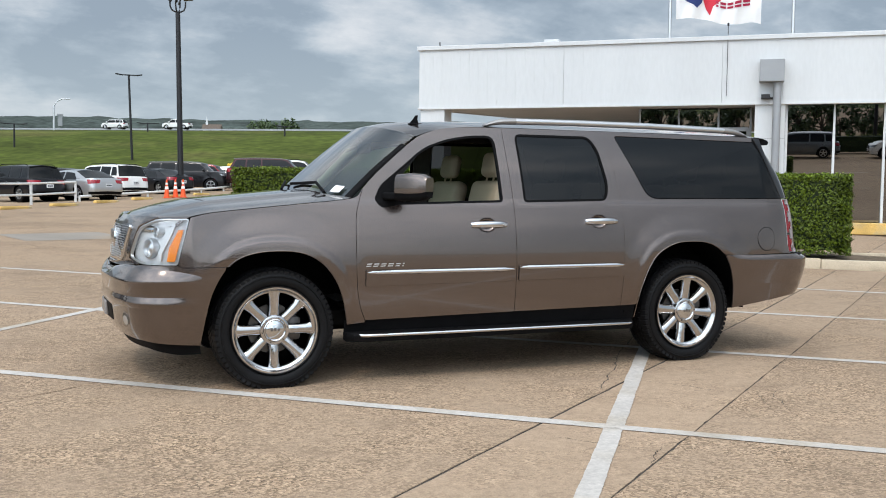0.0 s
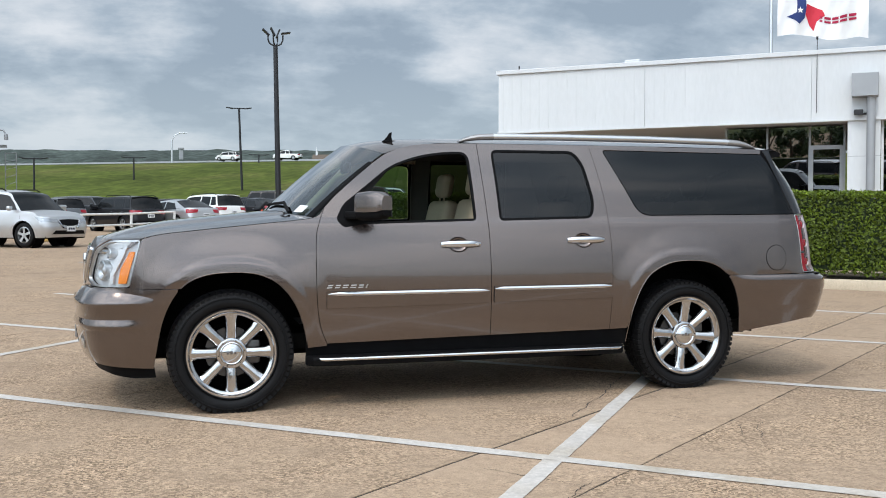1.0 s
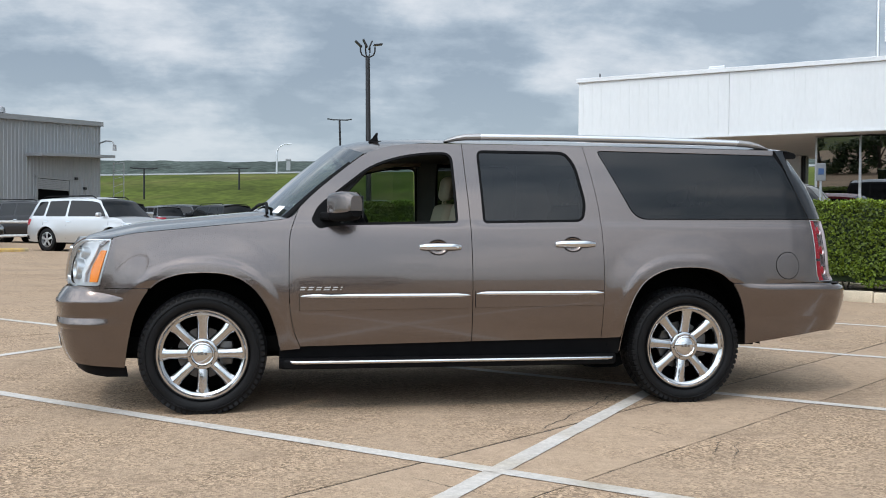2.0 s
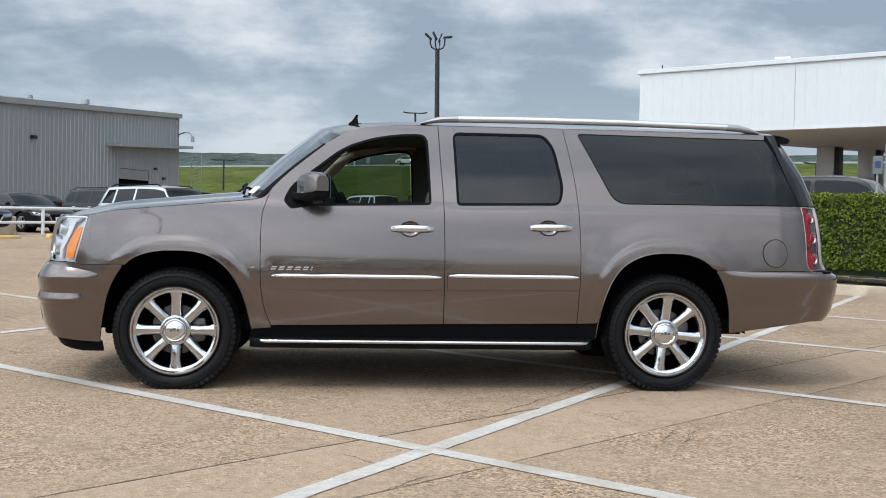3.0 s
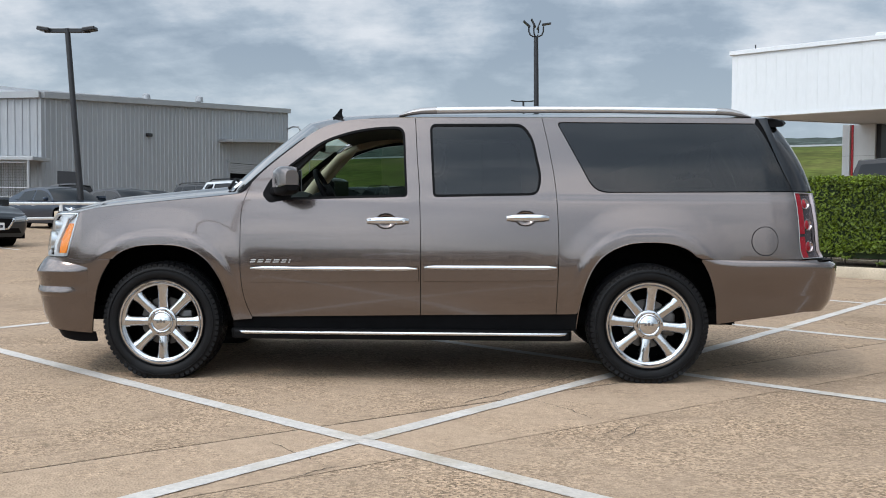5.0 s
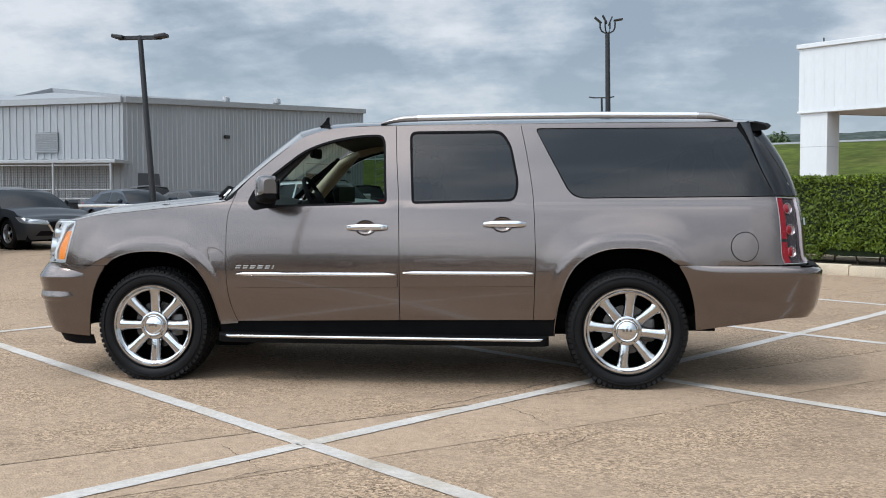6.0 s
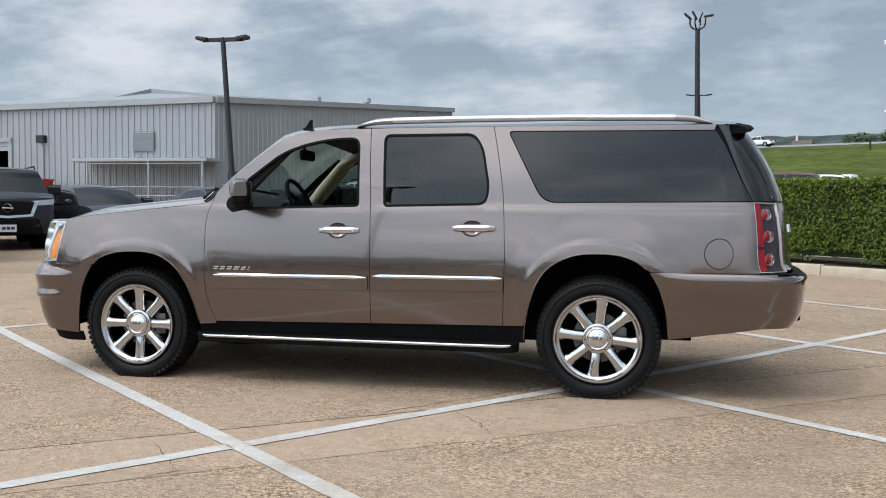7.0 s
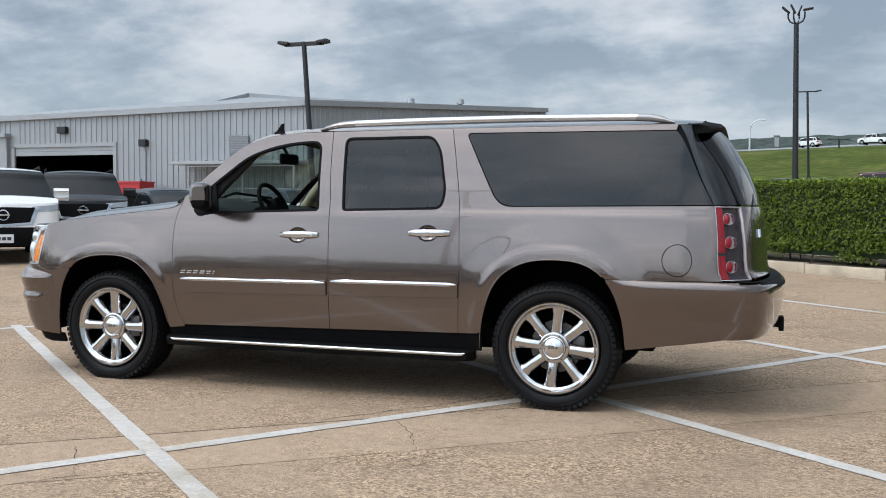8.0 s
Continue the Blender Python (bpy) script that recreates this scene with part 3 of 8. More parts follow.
HOOD_EDGE = spline([(-1.04, 1.335), (-1.085, 1.278), (-1.19, 1.252), (-1.482, 1.222), (-1.845, 1.185), (-2.07, 1.160), (-2.213, 1.130)], 4)
FENDER = [(-2.213, 1.130), (-2.25, 1.0), (-2.293, 0.828), (-2.27, 0.812), (-1.978, 0.812)] + F_ARCH_UP + [(-1.158, 0.40), (-1.03, 0.41)] + CUT_A + HOOD_EDGE[1:-1]
F_DOOR = CUT_A + PILLAR[1:] + CUT_B[::-1][1:]
R_DOOR = CUT_B + CUT_C[::-1]
F_WIN = rounded([(-0.958, 1.262), (-0.915, 1.352), (-0.719, 1.506), (-0.573, 1.622), (-0.385, 1.690), (-0.196, 1.722), (-0.008, 1.727), (0.020, 1.246), (-0.80, 1.222), (-0.91, 1.200)], [0.03, 0.05, 0.2, 0.2, 0.2, 0.1, 0.07, 0.03, 0.2, 0.05])
R_WIN = rounded([(0.165, 1.745), (0.80, 1.748), (0.868, 1.65), (0.924, 1.38), (0.90, 1.262), (0.195, 1.246)], [0.05, 0.12, 0.25, 0.2, 0.12, 0.03])
Q_WIN = rounded([(1.035, 1.757), (1.286, 1.283), (2.690, 1.296), (2.379, 1.752)], [0.035, 0.09, 0.0, 0.0])
QUARTER = CUT_C[:1] + [(1.16, 0.462)] + [p for p in R_ARCH_UP if p[1] > 0.47] + [(1.99, 0.832), (2.699, 0.842), (2.694, 1.292)] + [p for p in rounded([(2.690, 1.292), (1.282, 1.279), (1.030, 1.761), (2.376, 1.756)], [0, 0.09, 0.035, 0])] + [(2.385, 1.795)] + CUT_C[::-1][:-1]
S_REAR, S_FRONT = SK.s1, SK.s0
LAMP_IN = 2.93
TAIL = [(2.696, 0.848), (LAMP_IN, 0.852), (LAMP_IN - 0.01, 1.286), (2.696, 1.290)]
D_GLASS = [(2.694, 1.296), (2.90, 1.296), (2.86, 1.55), (2.79, 1.795), (2.390, 1.795)]
R_BUMPER = R_ARCH_LOW + [(2.40, 0.448), (2.721, 0.490), (S_REAR, 0.49), (S_REAR, 0.84), (2.6, 0.838), (1.985, 0.830)]
F_BUMPER = F_ARCH_LOW[::-1] + [(-2.30, 0.312), (-2.6, 0.335), (S_FRONT, 0.36), (S_FRONT, 0.775), (-2.9, 0.79), (-2.6, 0.825), (-2.293, 0.826), (-2.262, 0.811), (-1.982, 0.811)]
HEADLAMP = rounded([(-2.219, 1.122), (-2.297, 0.828), (-2.60, 0.828), (-2.81, 0.862), (-2.71, 1.06), (-2.50, 1.122)], [0.02, 0.02, 0.05, 0.05, 0.06, 0.06])
NOSE = [(-2.65, 0.828), (-2.825, 0.858), (-2.722, 1.066), (-2.51, 1.130), (-2.70, 1.135), (S_FRONT, 1.135), (S_FRONT, 0.79), (-2.9, 0.80)]
GRILLE = rounded([(-2.87, 1.075), (-2.965, 0.832), (S_FRONT, 0.80), (S_FRONT, 1.085)], [0.03, 0.04, 0, 0])
HOOD_Y = 0.945


def hood_z(x):
    return float(np.interp(x, [p[0] for p in HOOD_EDGE[::-1]], [p[1] for p in HOOD_EDGE[::-1]]))


def cup_loop(xa, zc):
    return [(xa + 0.128 + 0.072 * math.cos(a), zc - 0.004 + 0.054 * math.sin(a)) for a in np.linspace(0, 2 * math.pi, 29)[:-1]]


def suv_side(sd):
    near = sd < 0
    panel(SK, "fender", FENDER, M_PAINT, SUV, side=sd, step=0.024 if near else 0.05, gap=0.0018)
    panel(SK, "quarter_panel", QUARTER, M_PAINT, SUV, side=sd, step=0.024 if near else 0.05, gap=0.0018)
    fd = panel(SK, "front_door", F_DOOR, M_PAINT, SUV, holes=[F_WIN[::-1], cup_loop(-0.249, 1.083)[::-1]], side=sd, label="front door with its window lowered" if near else "")
    rd = panel(SK, "rear_door", R_DOOR, M_PAINT, SUV, holes=[R_WIN[::-1], cup_loop(0.688, 1.107)[::-1]], side=sd)
    panel(SK, "window_seal", inset(F_WIN, -0.002), M_BLACK, fd, holes=[inset(F_WIN, 0.013)[::-1]], off=0.002, gap=0, side=sd)
    panel(SK, "window_seal", inset(R_WIN, -0.002), M_BLACK, rd, holes=[inset(R_WIN, 0.014)[::-1]], off=0.002, gap=0, side=sd)
    panel(SK, "window", inset(R_WIN, 0.012), M_TINT, rd, off=-0.006, gap=0, side=sd, rim=False, label="dark tinted glass")
    qg = panel(SK, "quarter_window", Q_WIN, M_TINT, SUV, off=-0.002, gap=0.001, side=sd, rim=False, label="dark tinted glass")
    panel(SK, "window_channel", inset(Q_WIN, -0.03), M_BLACK, qg, holes=[inset(Q_WIN, 0.025)[::-1]], off=-0.016, gap=0, side=sd, rim=False)
    ring = inset(Q_WIN, 0.03)
    panel(SK, "window_seal", inset(Q_WIN, 0.0015), M_GLOSSBLACK, qg, holes=[ring[::-1]], off=-0.004, gap=0, side=sd, rim=False)
    panel(SK, "corner_glass", D_GLASS, M_GLOSSBLACK, SUV, off=-0.002, side=sd, label="black corner glass")
    if not near:
        panel(SK, "window", inset(F_WIN, 0.02), M_CLEAR, fd, off=-0.008, gap=0, side=sd, rim=False, label="greenish glass")
    # rolled lips round the wheel openings
    for arch in (F_ARCH_UP, R_ARCH_UP):
        bm = bmesh.new()
        tube(bm, [SK.place(q, z, 0.001) * Vector((1, -sd, 1)) for q, z in arch], 0.004, 8)
        part("arch_lip", bm, M_PAINT, SUV, smooth=True)
    # trim strips with a chrome bead
    for door, x0, x1, za, zb in ((fd, -1.035, 0.100, 0.752, 0.775), (rd, 0.133, 1.030, 0.766, 0.789)):
        body = rounded([(x0, za - 0.088), (x1, zb - 0.098), (x1, zb), (x0, za + 0.022)], 0.006, 2)
        panel(SK, "moulding_seam", inset(body, -0.0022), M_BLACK, door, off=0.001, gap=0, thick=0.002, side=sd)
        panel(SK, "side_moulding", body, M_PAINT, door, off=0.015, gap=0, side=sd)
        bm = bmesh.new()
        rings = []
        for t in np.linspace(0, 1, 15):
            xx, zz = x0 + 0.004 + (x1 - x0 - 0.008) * t, za + 0.006 + (zb - 0.014 - za - 0.006) * t
            c = SK.place(xx, zz, 0.010)
            e = 0.35 if t in (0, 1) else 1.0
            rings.append([bm.verts.new((xx, (c.y - 0.014 * e * math.cos(a)) * -sd, zz + 0.0155 * e * math.sin(a))) for a in np.linspace(-math.pi / 2, math.pi / 2, 9)])
        for p, q in zip(rings, rings[1:]):
            for k in range(8):
                bm.faces.new((p[k], p[k + 1], q[k + 1], q[k]))
        part("chrome_strip", bm, M_CHROME, door, smooth=True)
    # pull handles over recessed cups
    for door, xa, xb, zc in ((fd, -0.249, 0.033, 1.083), (rd, 0.688, 0.971, 1.107)):
        loop = cup_loop(xa, zc)
        cx0, cz0 = xa + 0.128, zc - 0.004
        rows = []
        for f, dd in ((1.0, 0.0), (0.96, 0.010), (0.85, 0.020), (0.6, 0.027), (0.3, 0.030), (0.02, 0.030)):
            rows.append([SK.place(cx0 + (p[0] - cx0) * f, cz0 + (p[1] - cz0) * f, -dd) * Vector((1, -sd, 1)) for p in loop + loop[:1]])
        sheet("handle_cup", rows, M_PAINT, door, flip=sd > 0)
        bm = bmesh.new()
        y = -1.0 + SK.side_in(zc)
        pts = [(xa, y - 0.008, zc - 0.003), (xa + 0.05, y - 0.032, zc), (xa + 0.14, y - 0.040, zc + 0.001), (xb - 0.05, y - 0.032, zc + 0.001), (xb, y - 0.008, zc - 0.001)]
        c = spline(pts, 5)
        rings = []
        for i, p in enumerate(c):
            w = 0.017 + 0.006 * math.sin(math.pi * i / (len(c) - 1))
            rings.append([bm.verts.new((p[0], (p[1] + 0.014 * math.cos(a)) * -sd, p[2] + w * math.sin(a))) for a in np.linspace(0, 2 * math.pi, 13)[:-1]])
        for a, b in zip(rings, rings[1:]):
            for k in range(12):
                bm.faces.new((a[k], a[(k + 1) % 12], b[(k + 1) % 12], b[k]))
        bm.faces.new(rings[0]); bm.faces.new(rings[-1][::-1])
        part("handle", bm, M_CHROME, door, "chrome pull handle", smooth=True)
        if door is fd:
            bm = bmesh.new()
            rod(bm, (xb - 0.03, (y - 0.052) * -sd, zc), (xb - 0.03, (y - 0.03) * -sd, zc), 0.008, n=14)
            part("key_lock", bm, M_SATIN, door)
    # fuel flap
    if near:
        disc = [(2.407 + 0.089 * math.cos(a), 0.962 + 0.093 * math.sin(a)) for a in np.linspace(0, 2 * math.pi, 41)[:-1]]
        ringo = [(2.407 + 0.094 * math.cos(a), 0.962 + 0.098 * math.sin(a)) for a in np.linspace(0, 2 * math.pi, 41)[:-1]]
        panel(SK, "fuel_flap_seam", ringo, M_BLACK, SUV, off=0.0012, gap=0, thick=0.003, side=sd, label="dark circular seam")
        panel(SK, "fuel_flap", disc, M_PAINT, SUV, off=0.0032, gap=0, thick=0.004, side=sd)
        # six chrome letters as plain bars
        x = -1.036
        for w in (0.033, 0.033, 0.034, 0.038, 0.031, 0.010):
            zb0 = 0.797
            panel(SK, "badge_bar", [(x, zb0), (x + w, zb0 + 0.001), (x + w + 0.004, zb0 + 0.0075), (x + 0.004, zb0 + 0.0065)], M_BADGE, fd, off=0.005, gap=0, thick=0.005, side=sd)
            panel(SK, "badge_bar", [(x + 0.007, zb0 + 0.014), (x + w + 0.007, zb0 + 0.015), (x + w + 0.010, zb0 + 0.0225), (x + 0.010, zb0 + 0.0215)], M_BADGE, fd, off=0.005, gap=0, thick=0.005, side=sd)
            x += w + 0.018
    # tail lamp: a red strip, three round lamps in a smoked box, a pale rim, a clear lens
    tl = panel(SK, "tail_lamp", TAIL, M_SMOKE, SUV, off=-0.022, gap=0.004, side=sd, label="tall red and smoked tail lamp")
    for za, zb in ((0.856, 0.992), (1.012, 1.284)):
        panel(SK, "red_strip", [(2.704, za), (2.762, za), (2.762, zb), (2.704, zb)], M_RED, tl, off=-0.006, gap=0, side=sd)
    for zc in (0.928, 1.072, 1.212):
        bm = bmesh.new()
        c = SK.place(2.808, zc, -0.012)
        n = SK.normal(2.808, zc)
        q = n.to_track_quat("Y", "Z").to_matrix().to_4x4()
        mm = Matrix.Translation(c) @ q
        lathe(bm, [(0.036, -0.004), (0.038, 0.002), (0.034, 0.003), (0.029, -0.005), (0.0005, -0.009)], 24, mm)
        if sd > 0:
            bmesh.ops.scale(bm, vec=(1, -1, 1), verts=bm.verts)
        part("lamp_ring", bm, M_CHROME, tl, smooth=True)
        bm = bmesh.new()
        lathe(bm, [(0.034, -0.006), (0.033, 0.003), (0.023, 0.009), (0.0005, 0.011)], 24, mm @ Matrix.Translation((0.013, 0, 0)) @ Matrix.Diagonal((0.66, 1, 0.92, 1)))
        if sd > 0:
            bmesh.ops.scale(bm, vec=(1, -1, 1), verts=bm.verts)
        part("red_bulb", bm, M_RED, tl, smooth=True)
    panel(SK, "lens", inset(TAIL, 0.004), M_TAILLENS, tl, off=0.001, gap=0, side=sd, rim=False)
    edge = inset(TAIL, 0.001)
    panel(SK, "lamp_rim", edge, M_SATIN, tl, holes=[inset(TAIL, 0.0045)[::-1]], off=0.0005, gap=0, side=sd)
    # headlamp: reflector, amber strip, projector, clear lens
    hl = panel(SK, "headlamp", HEADLAMP, M_LAMPGREY, SUV, off=-0.045, gap=0.003, side=sd, label="clear headlamp with an amber side strip")
    panel(SK, "amber_strip", [(-2.258, 1.05), (-2.318, 0.85), (-2.378, 0.85), (-2.362, 0.94), (-2.300, 1.05)], M_AMBER, hl, off=-0.012, gap=0, side=sd)
    panel(SK, "white_bar", [(-2.325, 1.085), (-2.345, 1.03), (-2.42, 0.90), (-2.425, 0.85), (-2.455, 0.85), (-2.45, 0.91), (-2.375, 1.04), (-2.35, 1.09)], M_LAMPGREY, hl, off=-0.02, gap=0, side=sd)
    for sc, zc, r in ((-2.53, 0.93, 0.066), (-2.47, 1.035, 0.036)):
        bm = bmesh.new()
        c, n = SK.place(sc, zc, -0.04), Vector((-0.92, -0.38, 0.05)).normalized()
        mm = Matrix.Translation(c) @ n.to_track_quat("Y", "Z").to_matrix().to_4x4()
        lathe(bm, [(r, -0.03), (r, 0.02), (r * 0.85, 0.024), (r * 0.7, -0.01), (r * 0.4, 0.012), (0.0005, 0.018)], 24, mm)
        if sd > 0:
            bmesh.ops.scale(bm, vec=(1, -1, 1), verts=bm.verts)
        part("projector", bm, M_SATIN, hl, smooth=True)
    panel(SK, "lens", inset(HEADLAMP, 0.003), M_LENS, hl, off=0.0, gap=0, side=sd, rim=False)
    panel(SK, "lamp_rim", inset(HEADLAMP, 0.001), M_SATIN, hl, holes=[inset(HEADLAMP, 0.009)[::-1]], off=-0.0005, gap=0, side=sd)
    # bumpers
    fb = panel(SK, "front_bumper", F_BUMPER, M_PAINT, SUV, off=0.006, side=sd, step=0.035, gap=0.0015)
    rb = panel(SK, "rear_bumper", R_BUMPER, M_PAINT, SUV, off=0.012, side=sd, step=0.04, gap=0.0015)
    # sloping shelf along the top of the front bumper, and a lower step
    def band(name, cols):
        sheet(name, [[SK.place(q, z, o) * Vector((1, -sd, 1)) for z, o in col] for q, col in cols], M_PAINT, fb, flip=sd < 0)
    shelf = []
    for q in np.linspace(-2.135, S_FRONT, 30):
        k = (q + 2.135) / (S_FRONT + 2.135)
        top = 0.738 + 0.078 * math.sin(math.pi * min(1.0, k * 1.15 + 0.02)) ** 0.6 if k < 0.86 else 0.742
        e = smooth01(0.0, 0.12, k)
        shelf.append((q, [(top, 0.007), (top - 0.004 - 0.2 * (top - 0.738), 0.007 + 0.010 * e), (0.732, 0.007 + 0.026 * e), (0.722, 0.007 + 0.028 * e), (0.70, 0.007 + 0.022 * e), (0.64, 0.0075)]))
    band("bumper_shelf", shelf)
    band("bumper_crease", [(q, [(0.622, 0.0068), (0.600, 0.007 + 0.005 * e), (0.582, 0.007 + 0.012 * e), (0.572, 0.007 + 0.012 * e), (0.550, 0.0068)]) for q, e in ((q, smooth01(-2.14, -2.32, q)) for q in np.linspace(-2.15, S_FRONT, 26))])
    # rounded ledge along the top of the rear bumper
    low = sorted((z, q) for q, z in R_ARCH_LOW)
    ledge = []
    for k in np.linspace(0.0, 1.0, 36):
        row, e = [], smooth01(0.0, 0.13, k) * (1.0 - 0.6 * smooth01(0.40, 0.60, k))
        for z, o in ((0.836, 0.0), (0.830, 0.010), (0.812, 0.022), (0.804, 0.024), (0.790, 0.0245), (0.74, 0.022), (0.67, 0.012), (0.60, 0.0003)):
            q0 = np.interp(z, [p[0] for p in low], [p[1] for p in low]) + 0.002
            row.append(SK.place(q0 + (S_REAR - q0) * k, z, 0.0125 + o * e) * Vector((1, -sd, 1)))
        ledge.append(row)
    sheet("bumper_ledge", ledge, M_PAINT, rb, flip=sd > 0)
    fog = [(-2.72 + 0.062 * math.cos(a), 0.465 + 0.048 * math.sin(a)) for a in np.linspace(0, 2 * math.pi, 25)[:-1]]
    fl = panel(SK, "fog_lamp", fog, M_PAINT, fb, off=0.0085, gap=0, side=sd)
    # flat dark disc paints the shade of a recess round the fog glass
    panel(SK, "fog_recess", inset(fog, 0.007), M_BRAKE, fl, off=0.0095, gap=0, side=sd)
    panel(SK, "fog_glass", [(-2.726 + 0.040 * math.cos(a), 0.455 + 0.032 * math.sin(a)) for a in np.linspace(0, 2 * math.pi, 21)[:-1]], M_SATIN, fl, off=0.0115, gap=0, side=sd)
    panel(SK, "air_dam", [(-2.13, 0.302), (-2.12, 0.235), (-2.28, 0.235), (-2.6, 0.27), (S_FRONT, 0.28), (S_FRONT, 0.362), (-2.6, 0.337), (-2.3, 0.314)], M_BLACK, SUV, off=-0.03, side=sd)
    panel(SK, "grille_surround", NOSE, M_PAINT, SUV, holes=[], off=0.0, side=sd)
    gr = panel(SK, "grille", GRILLE, M_CHROME, SUV, holes=[inset(GRILLE, 0.03)[::-1]], off=0.016, gap=0, side=sd, label="chrome mesh grille")
    panel(SK, "grille_backing", inset(GRILLE, 0.02), M_BRAKE, gr, off=0.003, gap=0, side=sd)
    for k in range(15):
        z = 0.846 + k * 0.0155
        qs = np.linspace(-2.990 + (z - 0.832) * 0.39, S_FRONT, 16)
        sheet("grille_bar", [[SK.place(q, z + dz, o) * Vector((1, -sd, 1)) for dz, o in ((-0.005, 0.006), (-0.004, 0.014), (0.003, 0.017), (0.006, 0.006))] for q in qs], M_SATIN, gr, flip=sd > 0)
    panel(SK, "lower_intake", rounded([(-3.06, 0.42), (-3.03, 0.53), (S_FRONT, 0.535), (S_FRONT, 0.41)], [0.02, 0.02, 0, 0]), M_BLACK, fb, off=0.009, gap=0, side=sd)
    # tailgate, rear glass, rear step
    tg = panel(SK, "tailgate", [(LAMP_IN + 0.004, 0.86), (S_REAR, 0.86), (S_REAR, 1.29), (LAMP_IN - 0.006, 1.29)], M_PAINT, SUV, side=sd)
    panel(SK, "rear_window", [(2.905, 1.297), (S_REAR, 1.297), (S_REAR, 1.795), (2.795, 1.795), (2.865, 1.55)], M_TINT, SUV, off=-0.003, side=sd, rim=False, label="dark tinted glass")
    panel(SK, "chrome_trim", [(3.2, 1.10), (S_REAR, 1.10), (S_REAR, 1.15), (3.2, 1.15)], M_CHROME, tg, off=0.02, gap=0, side=sd)
    sheet("step_tread", [[SK.place(q, 0.838, o) * Vector((1, -sd, 1)) for o in (-0.03, 0.0, 0.02, 0.031)] for q in np.linspace(2.80, S_REAR, 20)], M_BLACK, rb, flip=sd < 0)
    panel(SK, "rear_step", [(2.95, 0.795), (S_REAR, 0.79), (S_REAR, 0.836), (2.95, 0.836)], M_BLACK, rb, off=0.027, gap=0, side=sd)
    # rocker panel and running board
    panel(SK, "rocker_panel", [(-1.165, 0.345), (1.17, 0.345), (1.17, 0.470), (-1.02, 0.432), (-1.165, 0.42)], M_BLACK, SUV, off=-0.022, gap=0, side=sd)
    bm = bmesh.new()
    prof = [(-0.90, 0.345), (-1.0, 0.350), (-1.045, 0.347), (-1.058, 0.334), (-1.05, 0.296), (-1.03, 0.286), (-0.90, 0.29)]
    rings = []
    for x, k in ((-1.165, 0.55), (-1.13, 0.9), (-1.05, 1.0), (0, 1.0), (1.04, 1.0), (1.10, 0.9), (1.13, 0.55)):
        rings.append([bm.verts.new((x, (-0.90 + (y + 0.90) * k) * -sd, z)) for y, z in prof])
    for a, b in zip(rings, rings[1:]):
        for k in range(len(prof)):
            bm.faces.new((a[k], a[(k + 1) % len(prof)], b[(k + 1) % len(prof)], b[k]))
    bm.faces.new(rings[0]); bm.faces.new(rings[-1][::-1])
    rbd = part("running_board", bm, M_BLACK, SUV, smooth=True)
    bm = bmesh.new()
    tube(bm, [(x, y * -sd, 0.333) for x, y in ((-1.12, -1.020), (-1.05, -1.058), (-0.6, -1.062), (0, -1.062), (0.6, -1.062), (1.04, -1.058), (1.09, -1.030))], 0.0115, 10)
    part("chrome_strip", bm, M_CHROME, rbd, smooth=True)
    # wheel wells
    for ax in (-1.651, 1.651):
        bm = bmesh.new()
        n, R = 24, 0.575
        a0 = [(ax + R * math.cos(t), 0.40 + R * math.sin(t)) for t in np.linspace(0.0, math.pi, n)]
        o = [bm.verts.new((x, -0.945 * -sd, z)) for x, z in a0]
        i = [bm.verts.new((x, -0.55 * -sd, z)) for x, z in a0]
        for k in range(n - 1):
            bm.faces.new((o[k], o[k + 1], i[k + 1], i[k]))
        bm.faces.new(i)
        part("wheel_well", bm, M_DEEP, SUV, smooth=True)
    # door mirror, its housing swept back from the door
    sweep = Matrix.Translation((-0.845, -0.985, 1.338)) @ pose(0, 0, 0, 0, 0, 27)
    flip = Matrix.Diagonal((1, -sd, 1, 1))

    def loft(specs, a0, a1, n, close):
        bm = bmesh.new()
        rings = []
        for d, w, h, dx, dz in specs:
            ring = []
            for a in np.linspace(a0, a1, n):
                c, sn = math.cos(a), math.sin(a)
                ring.append(bm.verts.new(flip @ sweep @ Vector((dx + w * math.copysign(abs(c) ** 0.55, c), -d, dz + h * math.copysign(abs(sn) ** 0.55, sn)))))
            rings.append(ring)
        for p, q in zip(rings, rings[1:]):
            for k in range(n if close else n - 1):
                bm.faces.new((p[k], p[(k + 1) % n], q[(k + 1) % n], q[k]))
        if close:
            bm.faces.new(rings[0])
        bm.faces.new(rings[-1][::-1])
        return bm
    full = 2 * math.pi * 23 / 24
    bm = loft([(0.055, 0.045, 0.070, 0.0, -0.014), (0.085, 0.060, 0.088, 0, -0.004), (0.20, 0.068, 0.093, -0.004, 0), (0.305, 0.060, 0.085, -0.006, 0), (0.345, 0.040, 0.062, -0.008, 0)], 0, full, 24, True)
    mir = part("mirror_housing", bm, M_BLACK, SUV, "black door mirror with a painted cap", smooth=True)
    bm = loft([(0.080, 0.061, 0.090, -0.004, 0.002), (0.20, 0.072, 0.097, -0.007, 0.002), (0.309, 0.064, 0.089, -0.009, 0.002), (0.350, 0.042, 0.065, -0.011, 0.002)], -0.22, math.pi + 0.22, 19, False)
    part("mirror_cap", bm, M_PAINT, mir, smooth=True)
    bm = bmesh.new()
    box(bm, 0.060, -0.31, -0.068, 0.066, -0.09, 0.070, 0.002, m=flip @ sweep)
    part("mirror_glass", bm, M_SMOKE, mir)
    bm = bmesh.new()
